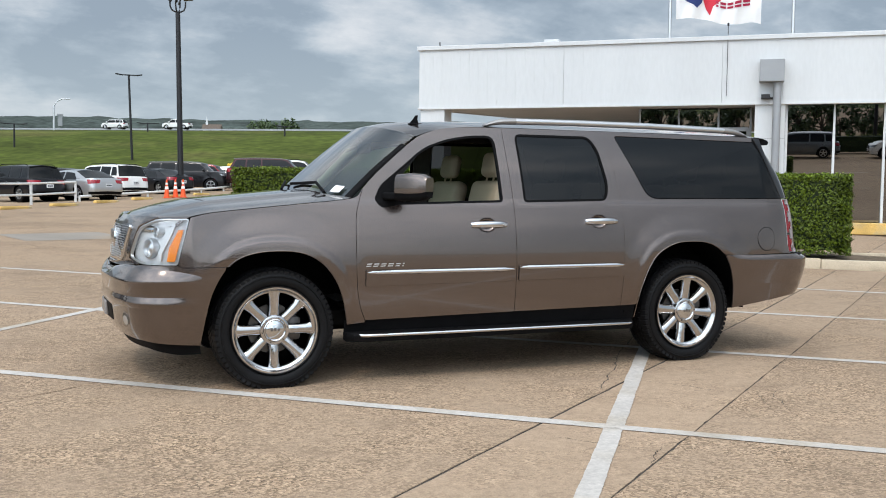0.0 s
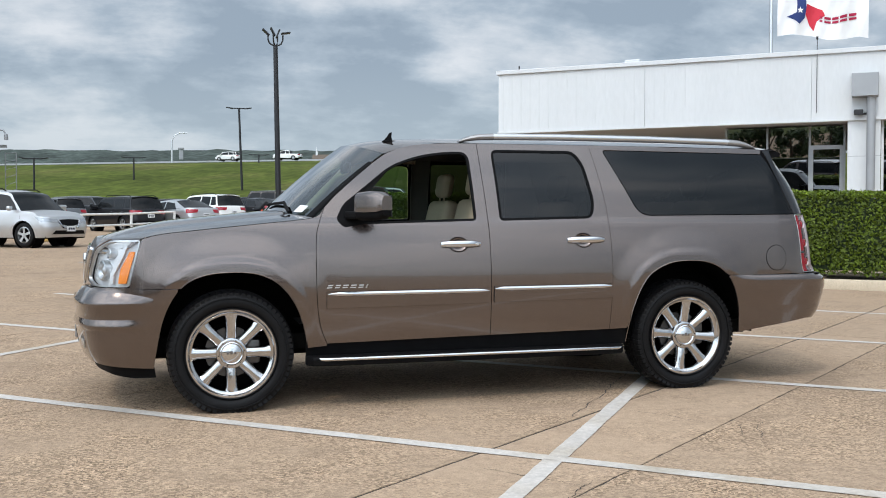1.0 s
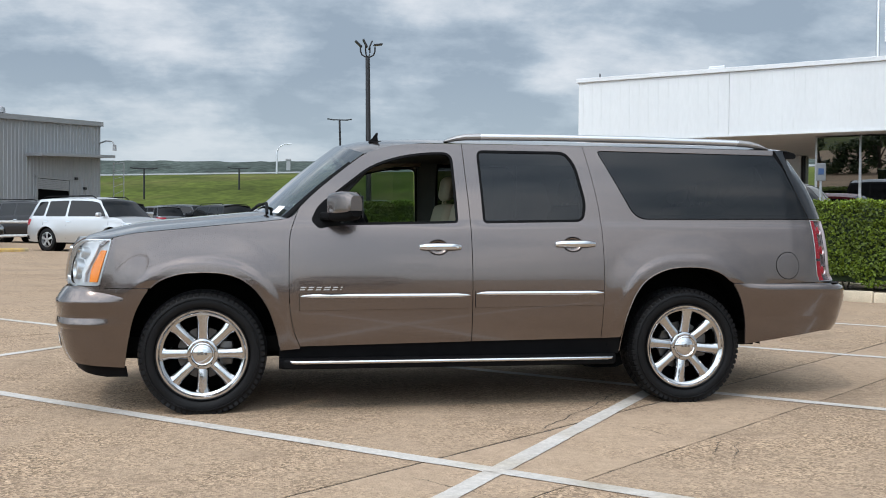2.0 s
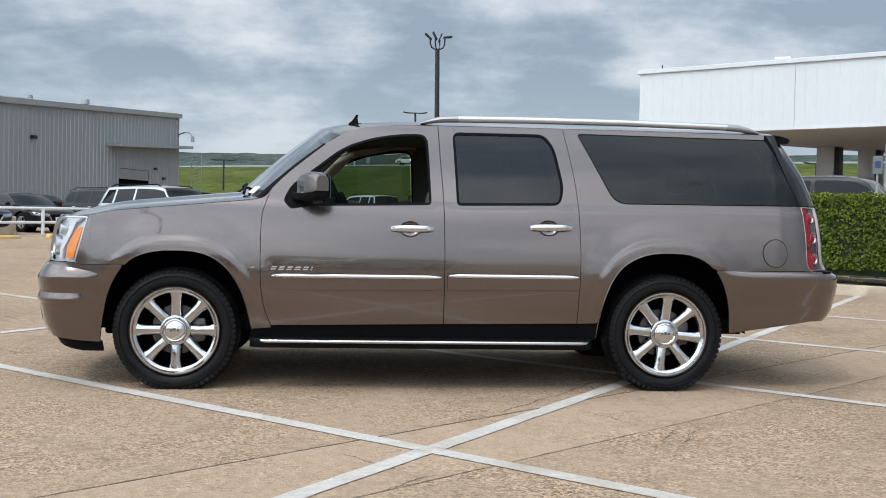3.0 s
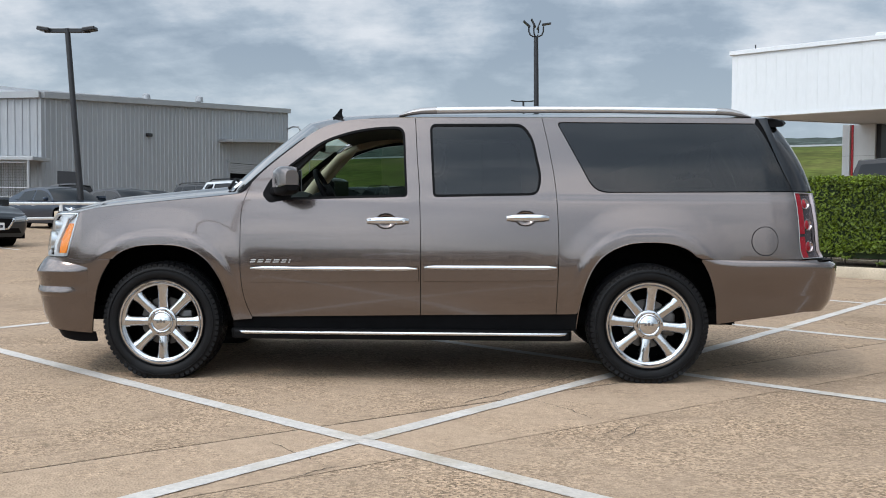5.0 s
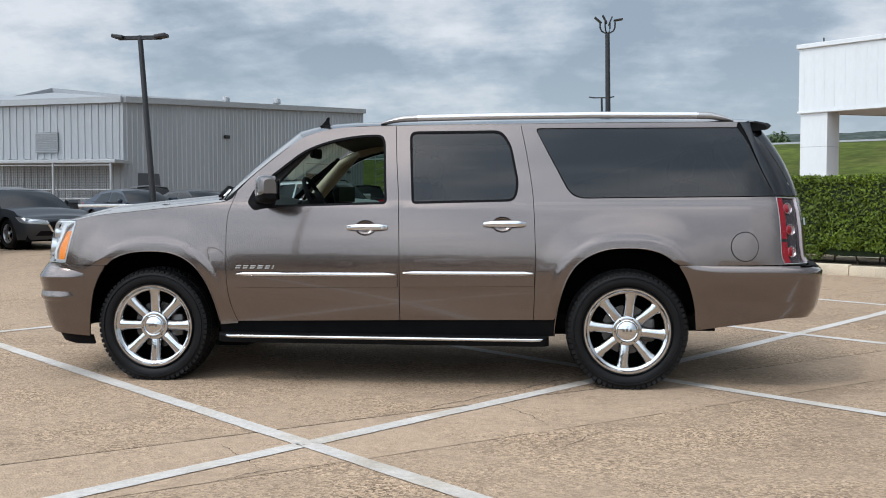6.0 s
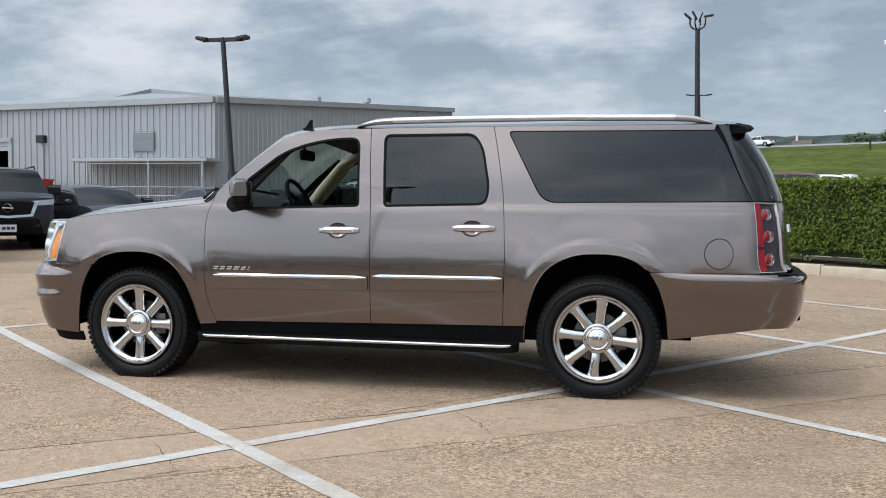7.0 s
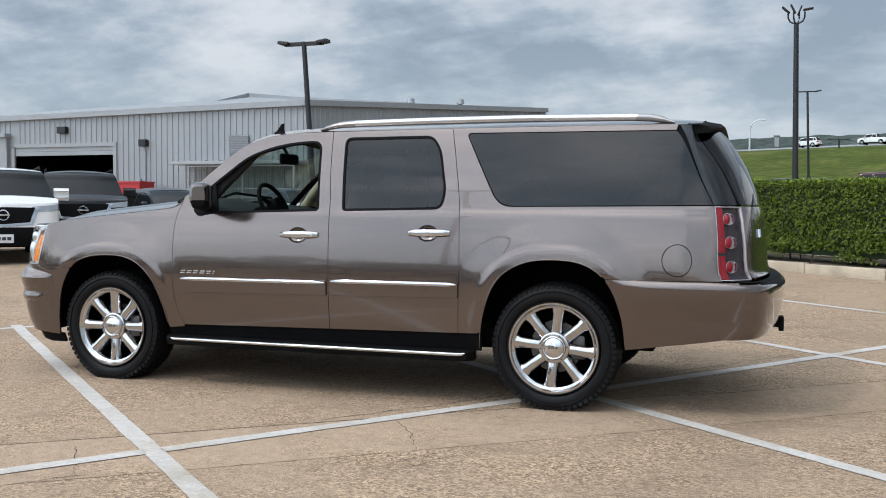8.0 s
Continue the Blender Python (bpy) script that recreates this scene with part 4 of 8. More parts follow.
    box(bm, -0.045, -0.085, -0.085, 0.05, 0.06, -0.03, 0.015, m=flip @ sweep)
    part("mirror_arm", bm, M_BLACK, mir)
    sail = rounded([(-0.965, 1.255), (-0.915, 1.352), (-0.80, 1.44), (-0.76, 1.24), (-0.91, 1.195)], 0.03)
    panel(SK, "mirror_sail", sail, M_BLACK, fd, off=0.004, gap=0, side=sd)
    # roof rail
    R = [(-0.05, 1.806, 0.006), (-0.01, 1.818, 0.014), (0.04, 1.830, 0.019), (0.10, 1.840, 0.022), (0.21, 1.845, 0.0245)]
    def rail(pts, nm, mt):
        b = bmesh.new()
        rr = []
        for x, z, hh in pts:
            rr.append([b.verts.new((x, (-0.745 + 0.030 * math.cos(a)) * -sd, z + hh * math.sin(a))) for a in np.linspace(0, 2 * math.pi, 13)[:-1]])
        for p, q in zip(rr, rr[1:]):
            for k in range(12):
                b.faces.new((p[k], p[(k + 1) % 12], q[(k + 1) % 12], q[k]))
        b.faces.new(rr[0]); b.faces.new(rr[-1][::-1])
        return part(nm, b, mt, SUV, smooth=True)
    r = rail([(0.205, 1.845, 0.024), (0.7, 1.852, 0.024), (1.4, 1.854, 0.024), (2.13, 1.845, 0.024)], "roof_rail", M_SATIN)
    r["label"] = "bright metal roof rail"
    rail(R, "rail_foot", M_FOOT)
    rail([(2.12, 1.845, 0.0245), (2.22, 1.840, 0.024), (2.29, 1.826, 0.020), (2.36, 1.806, 0.006)], "rail_foot", M_FOOT)


for sd in (-1, 1):
    suv_side(sd)


def hood_point(t, y):
    k = y / HOOD_Y
    sy = np.interp(abs(y), np.abs(SK.Y[:len(SK.Y) // 2]), SK.X[:len(SK.X) // 2])
    xf = float(sy) + 0.105 + 0.05 * abs(k) ** 6
    xc = -1.12 - 0.24 * (1 - abs(k) ** 2.2)
    x = xf + (xc - xf) * t
    edge = hood_z(max(min(x, -1.06), -2.213)) if x > -2.213 else hood_z(-2.213) - (-2.213 - x) * 0.22
    crown = 0.066 * (1 - abs(k) ** 3) + 0.016 * smooth01(0.70, 0.56, abs(y)) * smooth01(0.0, 0.25, t)
    nose = -0.045 * (1 - smooth01(0.0, 0.10, t)) ** 2
    return Vector((x, y, edge + crown + nose + 0.002))


sheet("bonnet", [[hood_point(t, y) for y in np.linspace(-HOOD_Y, HOOD_Y, 49)] for t in np.linspace(0, 1, 40) ** 1.3], M_PAINT, SUV, flip=True)
sheet("bonnet_lip", [[hood_point(0, y) + Vector((dx, 0, dz)) for y in np.linspace(-0.90, 0.90, 41)] for dx, dz in ((0, 0), (-0.012, -0.012), (-0.012, -0.035), (0.02, -0.04))], M_CHROME, SUV)


def screen_point(t, k):
    a = Vector((-1.13 - 0.23 * (1 - abs(k) ** 2.2), k * 0.90, 1.268 + 0.03 * (1 - k * k)))
    b = Vector((-0.60 - 0.16 * (1 - abs(k) ** 2.2), k * 0.795, 1.708 + 0.10 * (1 - abs(k) ** 2)))
    p = a.lerp(b, t)
    bulge = 0.014 * math.sin(math.pi * t)
    return p + Vector((-0.62, 0, 0.78)) * bulge


sheet("windscreen", [[screen_point(t, k) for k in np.linspace(-0.985, 0.985, 33)] for t in np.linspace(0.0, 1, 16)], M_SCREEN, SUV, "slightly green windscreen", flip=True)
for sd in (-1, 1):
    sheet("pillar_trim", [[screen_point(t, sd * k) + Vector((0, sd * o, dz)) for k, o, dz in ((0.955, 0, 0.002), (0.985, 0.0, 0.0), (0.995, 0.002, -0.012), (0.995, 0.002, -0.03))] for t in np.linspace(0, 0.84, 14)], M_BLACK, SUV)
sheet("cowl", [[Vector((-1.12 - 0.24 * (1 - abs(k) ** 2.2) + dx, k * 0.93, 1.245 + 0.055 * (1 - k * k) + dz)) for k in np.linspace(-1, 1, 25)] for dx, dz in ((-0.02, -0.03), (0.05, 0.0), (0.14, 0.01), (0.22, -0.05))], M_BLACK, SUV)
for y0, y1 in ((-0.70, -0.05), (0.02, 0.66)):
    bm = bmesh.new()
    tube(bm, [screen_point(0.0, y0 / 0.9) + Vector((-0.02, 0, 0.02)), screen_point(0.10, (y0 * 0.7 + y1 * 0.3) / 0.9) + Vector((-0.012, 0, 0.03)), screen_point(0.08, y1 / 0.9) + Vector((-0.01, 0, 0.02))], 0.011, 8)
    part("wiper", bm, M_BLACK, SUV, smooth=True)


def roof_point(u, k):
    x0 = -0.60 - 0.16 * (1 - abs(k) ** 2.2)
    x = x0 + (2.52 - x0) * u
    q = max(0.0, 1 - u * 6)
    ze = float(np.interp(x + 0.16 * (1 - abs(k) ** 2.2) * q, [-0.76, -0.6, -0.5, -0.387, -0.2, 0.065, 1.5, 2.34, 2.6], [1.66, 1.708, 1.745, 1.770, 1.789, 1.793, 1.798, 1.796, 1.775]))
    return Vector((x, k * (0.80 - 0.01 * (1 - u)), ze + (0.075 + 0.025 * q) * (1 - abs(k) ** (2.4 - 0.4 * q))))


sheet("roof", [[roof_point(u, k) for k in np.linspace(-1, 1, 33)] for u in np.linspace(0, 1, 50)], M_PAINT, SUV, flip=True)
bm = bmesh.new()
rows = []
for k in np.linspace(-1, 1, 25):
    e = 1 - 0.35 * smooth01(0.86, 1.0, abs(k))
    rows.append([bm.verts.new((2.47 + (x - 2.47) * e, k * 0.785, z + 0.062 * (1 - k * k))) for x, z in ((2.44, 1.793), (2.54, 1.790), (2.615, 1.775), (2.635, 1.758), (2.615, 1.738), (2.54, 1.735), (2.46, 1.730))])
for p, q in zip(rows, rows[1:]):
    for i in range(7):
        bm.faces.new((p[i], p[(i + 1) % 7], q[(i + 1) % 7], q[i]))
bm.faces.new(rows[0]); bm.faces.new(rows[-1][::-1])
part("roof_spoiler", bm, M_BLACK, SUV, "black roof spoiler", smooth=True)
# emblem on the grille as plain bars, bracket of the front plate
bm = bmesh.new()
for y0, y1, z0, z1 in ((-0.17, -0.07, 0.90, 1.02), (-0.05, 0.05, 0.90, 1.02), (0.07, 0.17, 0.90, 1.02)):
    box(bm, -2.606, y0, z0, -2.57, y1, z1, 0.012)
part("grille_emblem", bm, M_CHROME, SUV, "chrome emblem of three bars", smooth=True)
bm = bmesh.new()
box(bm, -2.668, -0.155, 0.43, -2.64, 0.155, 0.53, 0.010)
part("plate_bracket", bm, M_FOOT, SUV, "pale metal plate bracket")
# roof antenna: a swept fin on a flat foot
bm = bmesh.new()
box(bm, -0.545, -0.530, 1.806, -0.420, -0.470, 1.820, 0.006)
fin = [(-0.540, 1.818), (-0.475, 1.818), (-0.482, 1.850), (-0.478, 1.880), (-0.492, 1.878), (-0.514, 1.846)]
a = [bm.verts.new((x, -0.511, z)) for x, z in fin]
b = [bm.verts.new((x, -0.489, z)) for x, z in fin]
bm.faces.new(a); bm.faces.new(b[::-1])
for k in range(6):
    bm.faces.new((a[k], a[(k + 1) % 6], b[(k + 1) % 6], b[k]))
part("roof_antenna", bm, M_BLACK, SUV)
# windscreen price label
lab = [screen_point(t, k) + Vector((-0.012, 0, 0.012)) for t, k in ((0.03, -0.90), (0.03, -0.80), (0.12, -0.80), (0.12, -0.90))]
mesh_object("paper_label", lab, [(0, 1, 2, 3)], M_LABEL, SUV, "white paper label inside the windscreen", smooth=False)

# underbody, cabin
bm = bmesh.new()
box(bm, -2.20, -0.80, 0.38, 2.25, 0.80, 0.48)
box(bm, -2.20, -0.55, 0.31, 2.0, -0.42, 0.42, 0.02)
box(bm, -2.20, 0.42, 0.31, 2.0, 0.55, 0.42, 0.02)
rod(bm, (1.651, -0.8, 0.40), (1.651, 0.8, 0.40), 0.06)
rod(bm, (-1.651, -0.8, 0.40), (-1.651, 0.8, 0.40), 0.05)
box(bm, 2.2, -0.80, 0.52, 2.8, 0.80, 0.56)
part("underbody", bm, M_DEEP, SUV)
bm = bmesh.new()
box(bm, 2.80, -0.04, 0.475, 3.02, 0.04, 0.535, 0.01)
box(bm, 3.0, -0.05, 0.45, 3.035, 0.05, 0.55, 0.01)
part("tow_hitch", bm, M_BLACK, SUV)
bm = bmesh.new()
box(bm, -1.10, -0.86, 0.44, 1.15, 0.86, 0.50)
box(bm, 1.15, -0.54, 0.62, 2.62, 0.54, 0.68)
part("cabin_floor", bm, M_CABIN, SUV)
for sd in (-1, 1):
    for o in (-0.075, -0.030):
        panel(SK, "inner_lining", [(-1.02, 0.46), (1.10, 0.47), (1.10, 0.98), (2.60, 0.98), (2.60, 1.262), (-0.99, 1.185)], M_CABIN, SUV, off=o, gap=0, side=sd, rim=False)
    panel(SK, "door_sill_trim", [(-0.97, 1.182), (2.58, 1.255), (2.58, 1.262), (-0.97, 1.189)], M_CABIN, SUV, off=-0.03, gap=0, thick=0.05, side=sd)
    for poly in ([(0.02, 1.20), (0.165, 1.22), (0.165, 1.78), (0.0, 1.78)], [(0.90, 1.24), (1.27, 1.26), (1.05, 1.78), (0.86, 1.78)]):
        panel(SK, "pillar_lining", poly, M_LINER, SUV, off=-0.035, gap=0, side=sd)
    panel(SK, "pillar_lining", [(-1.0, 1.25), (-0.90, 1.25), (-0.52, 1.66), (-0.2, 1.735), (0.02, 1.74), (0.02, 1.775), (-0.4, 1.765), (-0.62, 1.68)], M_BEIGE if sd > 0 else M_CABIN, SUV, off=-0.04, gap=0, thick=0.05, side=sd)
for sd in (-1, 1):
    bm = bmesh.new()
    tube(bm, [(-1.02, sd * 0.80, 1.17), (-0.86, sd * 0.775, 1.38), (-0.66, sd * 0.735, 1.60), (-0.50, sd * 0.71, 1.68)], [0.050, 0.041, 0.031, 0.025] if sd > 0 else [0.045, 0.032, 0.027, 0.024], 10)
    part("pillar_cover", bm, M_BEIGE, SUV, "beige inner pillar cover", smooth=True)
sheet("headliner", [[roof_point(u, k) + Vector((0, 0, -0.045)) for k in np.linspace(-0.95, 0.95, 17)] for u in np.linspace(0.02, 0.97, 20)], M_LINER, SUV)
bm = bmesh.new()
rings = []
for x, z in ((-1.32, 1.22), (-1.05, 1.275), (-0.90, 1.265), (-0.72, 1.21), (-0.68, 1.12), (-0.74, 0.95), (-0.80, 0.60), (-1.2, 0.55)):
    rings.append([bm.verts.new((x, k * 0.86, z + 0.02 * (1 - k * k) + (0.045 * math.exp(-((k + 0.47) / 0.18) ** 2) if -1.1 < x < -0.7 and z > 1.15 else 0))) for k in np.linspace(-1, 1, 31)])
for a, b in zip(rings, rings[1:]):
    for k in range(30):
        bm.faces.new((a[k], a[k + 1], b[k + 1], b[k]))
part("dashboard", bm, M_CABIN, SUV, "black dashboard", smooth=True)
bm = bmesh.new()
q = Matrix.Translation((-0.60, -0.42, 1.268)) @ pose(0, 0, 0, 0, 64, 0)
n, R, r = 40, 0.185, 0.017
ring = [[bm.verts.new(q @ Vector(((R + r * math.cos(b)) * math.cos(a), (R + r * math.cos(b)) * math.sin(a), r * math.sin(b)))) for b in np.linspace(0, 2 * math.pi, 9)[:-1]] for a in np.linspace(0, 2 * math.pi, n + 1)[:-1]]
for i in range(n):
    for k in range(8):
        bm.faces.new((ring[i][k], ring[i][(k + 1) % 8], ring[(i + 1) % n][(k + 1) % 8], ring[(i + 1) % n][k]))
for a in (0.0, 2.1, 4.2):
    rod(bm, q @ Vector((0, 0, 0)), q @ Vector((R * math.cos(a), R * math.sin(a), 0)), 0.022, 0.012)
rod(bm, q @ Vector((0, 0, -0.02)), q @ Vector((0, 0, 0.05)), 0.07, 0.055, 16)
rod(bm, q @ Vector((0, 0, -0.20)), q @ Vector((0, 0, -0.01)), 0.04, 0.04, 12)
part("steering_wheel", bm, M_BLACK, SUV, smooth=True)


def seat(x, y, w, mat, label=""):
    bm = bmesh.new()
    box(bm, x - 0.28, y - w, 0.66, x + 0.24, y + w, 0.84, 0.06, seg=3)
    st = part("seat", bm, mat, SUV, label, smooth=True)
    bm = bmesh.new()
    box(bm, -0.07, -w, 0.0, 0.07, w, 0.64, 0.055, m=pose(x + 0.22, y, 0.78, 0, 14, 0), seg=3)
    part("backrest", bm, mat, st, smooth=True)
    bm = bmesh.new()
    box(bm, -0.05, -0.135, 0.66, 0.05, 0.135, 0.86, 0.05, m=pose(x + 0.24, y, 0.78, 0, 10, 0), seg=3)
    for yy in (-0.06, 0.06):
        rod(bm, (x + 0.345, y + yy, 1.40), (x + 0.36, y + yy, 1.50), 0.008)
    part("headrest", bm, mat, st, smooth=True)


seat(-0.18, -0.42, 0.27, M_BEIGE, "beige leather front seat")
seat(-0.18, 0.42, 0.27, M_BEIGE, "beige leather front seat")
seat(0.85, -0.45, 0.30, M_BEIGE)
seat(0.85, 0.45, 0.30, M_BEIGE)
seat(1.75, -0.28, 0.23, M_BEIGE)
seat(1.75, 0.28, 0.23, M_BEIGE)
bm = bmesh.new()
box(bm, -0.735, -0.10, 1.605, -0.695, 0.18, 1.690, 0.02, seg=3)
rod(bm, (-0.71, 0.04, 1.66), (-0.78, 0.04, 1.76), 0.012)
part("rear_view_mirror", bm, M_BLACK, SUV)


# wheels: tyre with tread and grooves, chrome eight-spoke rim, hub cap, brake disc
def make_wheel(ax, sd, turn, steer=0.0):
    drop = 0.384 if ax < 0 else 0.392
    hub = Matrix.Translation((ax, 0.842 * sd, drop)) @ pose(0, 0, 0, 0, 0, steer)
    w, R = 0.132, 0.405
    bm = bmesh.new()
    prof = [(0.262, -0.105), (0.285, -0.118), (0.302, -0.134), (0.335, -0.138), (0.372, -0.130), (0.392, -0.116), (0.401, -0.096), (0.4045, -0.05), (0.405, 0.0), (0.4045, 0.05), (0.401, 0.096), (0.392, 0.116), (0.372, 0.130), (0.335, 0.138), (0.306, 0.132), (0.294, 0.120), (0.288, 0.098), (0.262, 0.09)]
    lathe(bm, prof, 72)
    # raised rings on the sidewall
    for r0 in (0.286, 0.352):
        lathe(bm, [(r0, 0.128), (r0 + 0.003, 0.1405), (r0 + 0.007, 0.1405), (r0 + 0.010, 0.130)], 72)
    # shoulder and tread blocks
    n = 64
    for i in range(n):
        a = 2 * math.pi * i / n
        for y0, y1, r0, r1, da in ((0.074, 0.129, 0.380, 0.4075, 0), (0.030, 0.068, 0.398, 0.4095, 0.5), (-0.018, 0.024, 0.398, 0.4095, 0), (-0.068, -0.024, 0.398, 0.4095, 0.5), (-0.129, -0.074, 0.380, 0.4075, 0)):
            aa = a + da * 2 * math.pi / n
            h = math.pi / n * 0.72
            vv = []
            for rr, tt in ((r0, 1.0), (r1, 0.92)):
                for yy, s2 in ((y0, -1), (y0, 1), (y1, 1), (y1, -1)):
                    rad = rr - (0.012 if abs(yy) > 0.12 else 0)
                    vv.append(bm.verts.new((rad * math.cos(aa + s2 * h * tt), yy, rad * math.sin(aa + s2 * h * tt))))
            for f in ((4, 5, 6, 7), (0, 1, 5, 4), (1, 2, 6, 5), (2, 3, 7, 6), (3, 0, 4, 7)):
                bm.faces.new([vv[k] for k in f])
    m = hub @ pose(0, 0, 0, 0, turn, 0) @ Matrix.Diagonal((1, sd, 1, 1))
    bmesh.ops.transform(bm, matrix=m, verts=bm.verts)
    # the load flattens the foot and swells the sidewall over it
    for v in bm.verts:
        if v.co.z < 0.10:
            v.co.y += (v.co.y - 0.842 * sd) * 0.10 * smooth01(0.10, 0.03, v.co.z)
        v.co.z = max(v.co.z, 0.002)
    tyre = part("tyre", bm, M_RUBBER, SUV, "black all-terrain tyre", smooth=True)
    bm = bmesh.new()
    lathe(bm, [(0.288, 0.100), (0.292, 0.116), (0.2905, 0.1265), (0.287, 0.1295), (0.276, 0.1295), (0.271, 0.122), (0.264, 0.112), (0.252, 0.106), (0.246, 0.092), (0.244, 0.075), (0.245, 0.02), (0.245, -0.09)], 64)
    # spokes
    for i in range(8):
        a = 2 * math.pi * i / 8 + math.pi / 2
        rows = []
        for r, hw, y in ((0.050, 0.032, 0.084), (0.090, 0.0315, 0.096), (0.15, 0.0315, 0.102), (0.215, 0.034, 0.105), (0.250, 0.040, 0.106), (0.268, 0.052, 0.107)):
            row = []
            for t, dy in ((-1.22, -0.060), (-1.0, -0.014), (-0.62, -0.002), (-0.2, 0.001), (0.2, 0.001), (0.62, -0.002), (1.0, -0.014), (1.22, -0.060)):
                rad, tan = Vector((math.cos(a), 0, math.sin(a))), Vector((-math.sin(a), 0, math.cos(a)))
                row.append(bm.verts.new(rad * r + tan * hw * t + Vector((0, y + dy, 0))))
            rows.append(row)
        for p, q in zip(rows, rows[1:]):
            for k in range(7):
                bm.faces.new((p[k], p[k + 1], q[k + 1], q[k]))
    lathe(bm, [(0.098, 0.06), (0.101, 0.094), (0.097, 0.104), (0.090, 0.108), (0.078, 0.107), (0.074, 0.113)], 40)
    bmesh.ops.transform(bm, matrix=m, verts=bm.verts)
    rim = part("rim", bm, M_RIM, SUV, "chrome eight-spoke rim", smooth=True)
    bm = bmesh.new()
    lathe(bm, [(0.075, 0.104), (0.074, 0.117), (0.069, 0.121), (0.062, 0.115), (0.052, 0.121), (0.030, 0.127), (0.0005, 0.130)], 36)
    bmesh.ops.transform(bm, matrix=m, verts=bm.verts)
    part("hub_cap", bm, M_CHROME, rim, smooth=True)
    bm = bmesh.new()
    for dx, dz, ww, hh in ((-0.024, 0.0, 0.015, 0.018), (-0.002, 0.003, 0.019, 0.022), (0.022, 0.0, 0.015, 0.018)):
        box(bm, dx - ww / 2, 0.122, dz - hh / 2 + 0.004, dx + ww / 2, 0.1315, dz + hh / 2 + 0.004, 0.003)
    bmesh.ops.transform(bm, matrix=hub @ Matrix.Diagonal((1, sd, 1, 1)), verts=bm.verts)
    part("hub_emblem", bm, M_HUBMARK, rim)
    bm = bmesh.new()
    for i in range(6):
        a = 2 * math.pi * i / 6 + 0.2
        rod(bm, (0.085 * math.cos(a), 0.100, 0.085 * math.sin(a)), (0.085 * math.cos(a), 0.1095, 0.085 * math.sin(a)), 0.0042, n=8)
    bmesh.ops.transform(bm, matrix=m, verts=bm.verts)
    part("lug_bolt_ring", bm, M_BLACK, rim)
    bm = bmesh.new()
    lathe(bm, [(0.06, 0.03), (0.165, 0.03), (0.165, 0.004), (0.06, 0.004)], 40)
    box(bm, 0.10, -0.03, -0.08, 0.19, 0.05, 0.08, 0.02)
    bmesh.ops.transform(bm, matrix=hub @ Matrix.Diagonal((1, sd, 1, 1)), verts=bm.verts)
    part("brake_disc", bm, M_BRAKE, SUV, smooth=True)
    bm = bmesh.new()
    lathe(bm, [(0.248, -0.09), (0.0005, -0.095)], 40)
    bmesh.ops.transform(bm, matrix=m, verts=bm.verts)
    part("wheel_back", bm, M_DEEP, SUV)


make_wheel(-1.651, -1, 0)
make_wheel(1.651, -1, 6)
make_wheel(-1.651, 1, 10)
make_wheel(1.651, 1, 20)


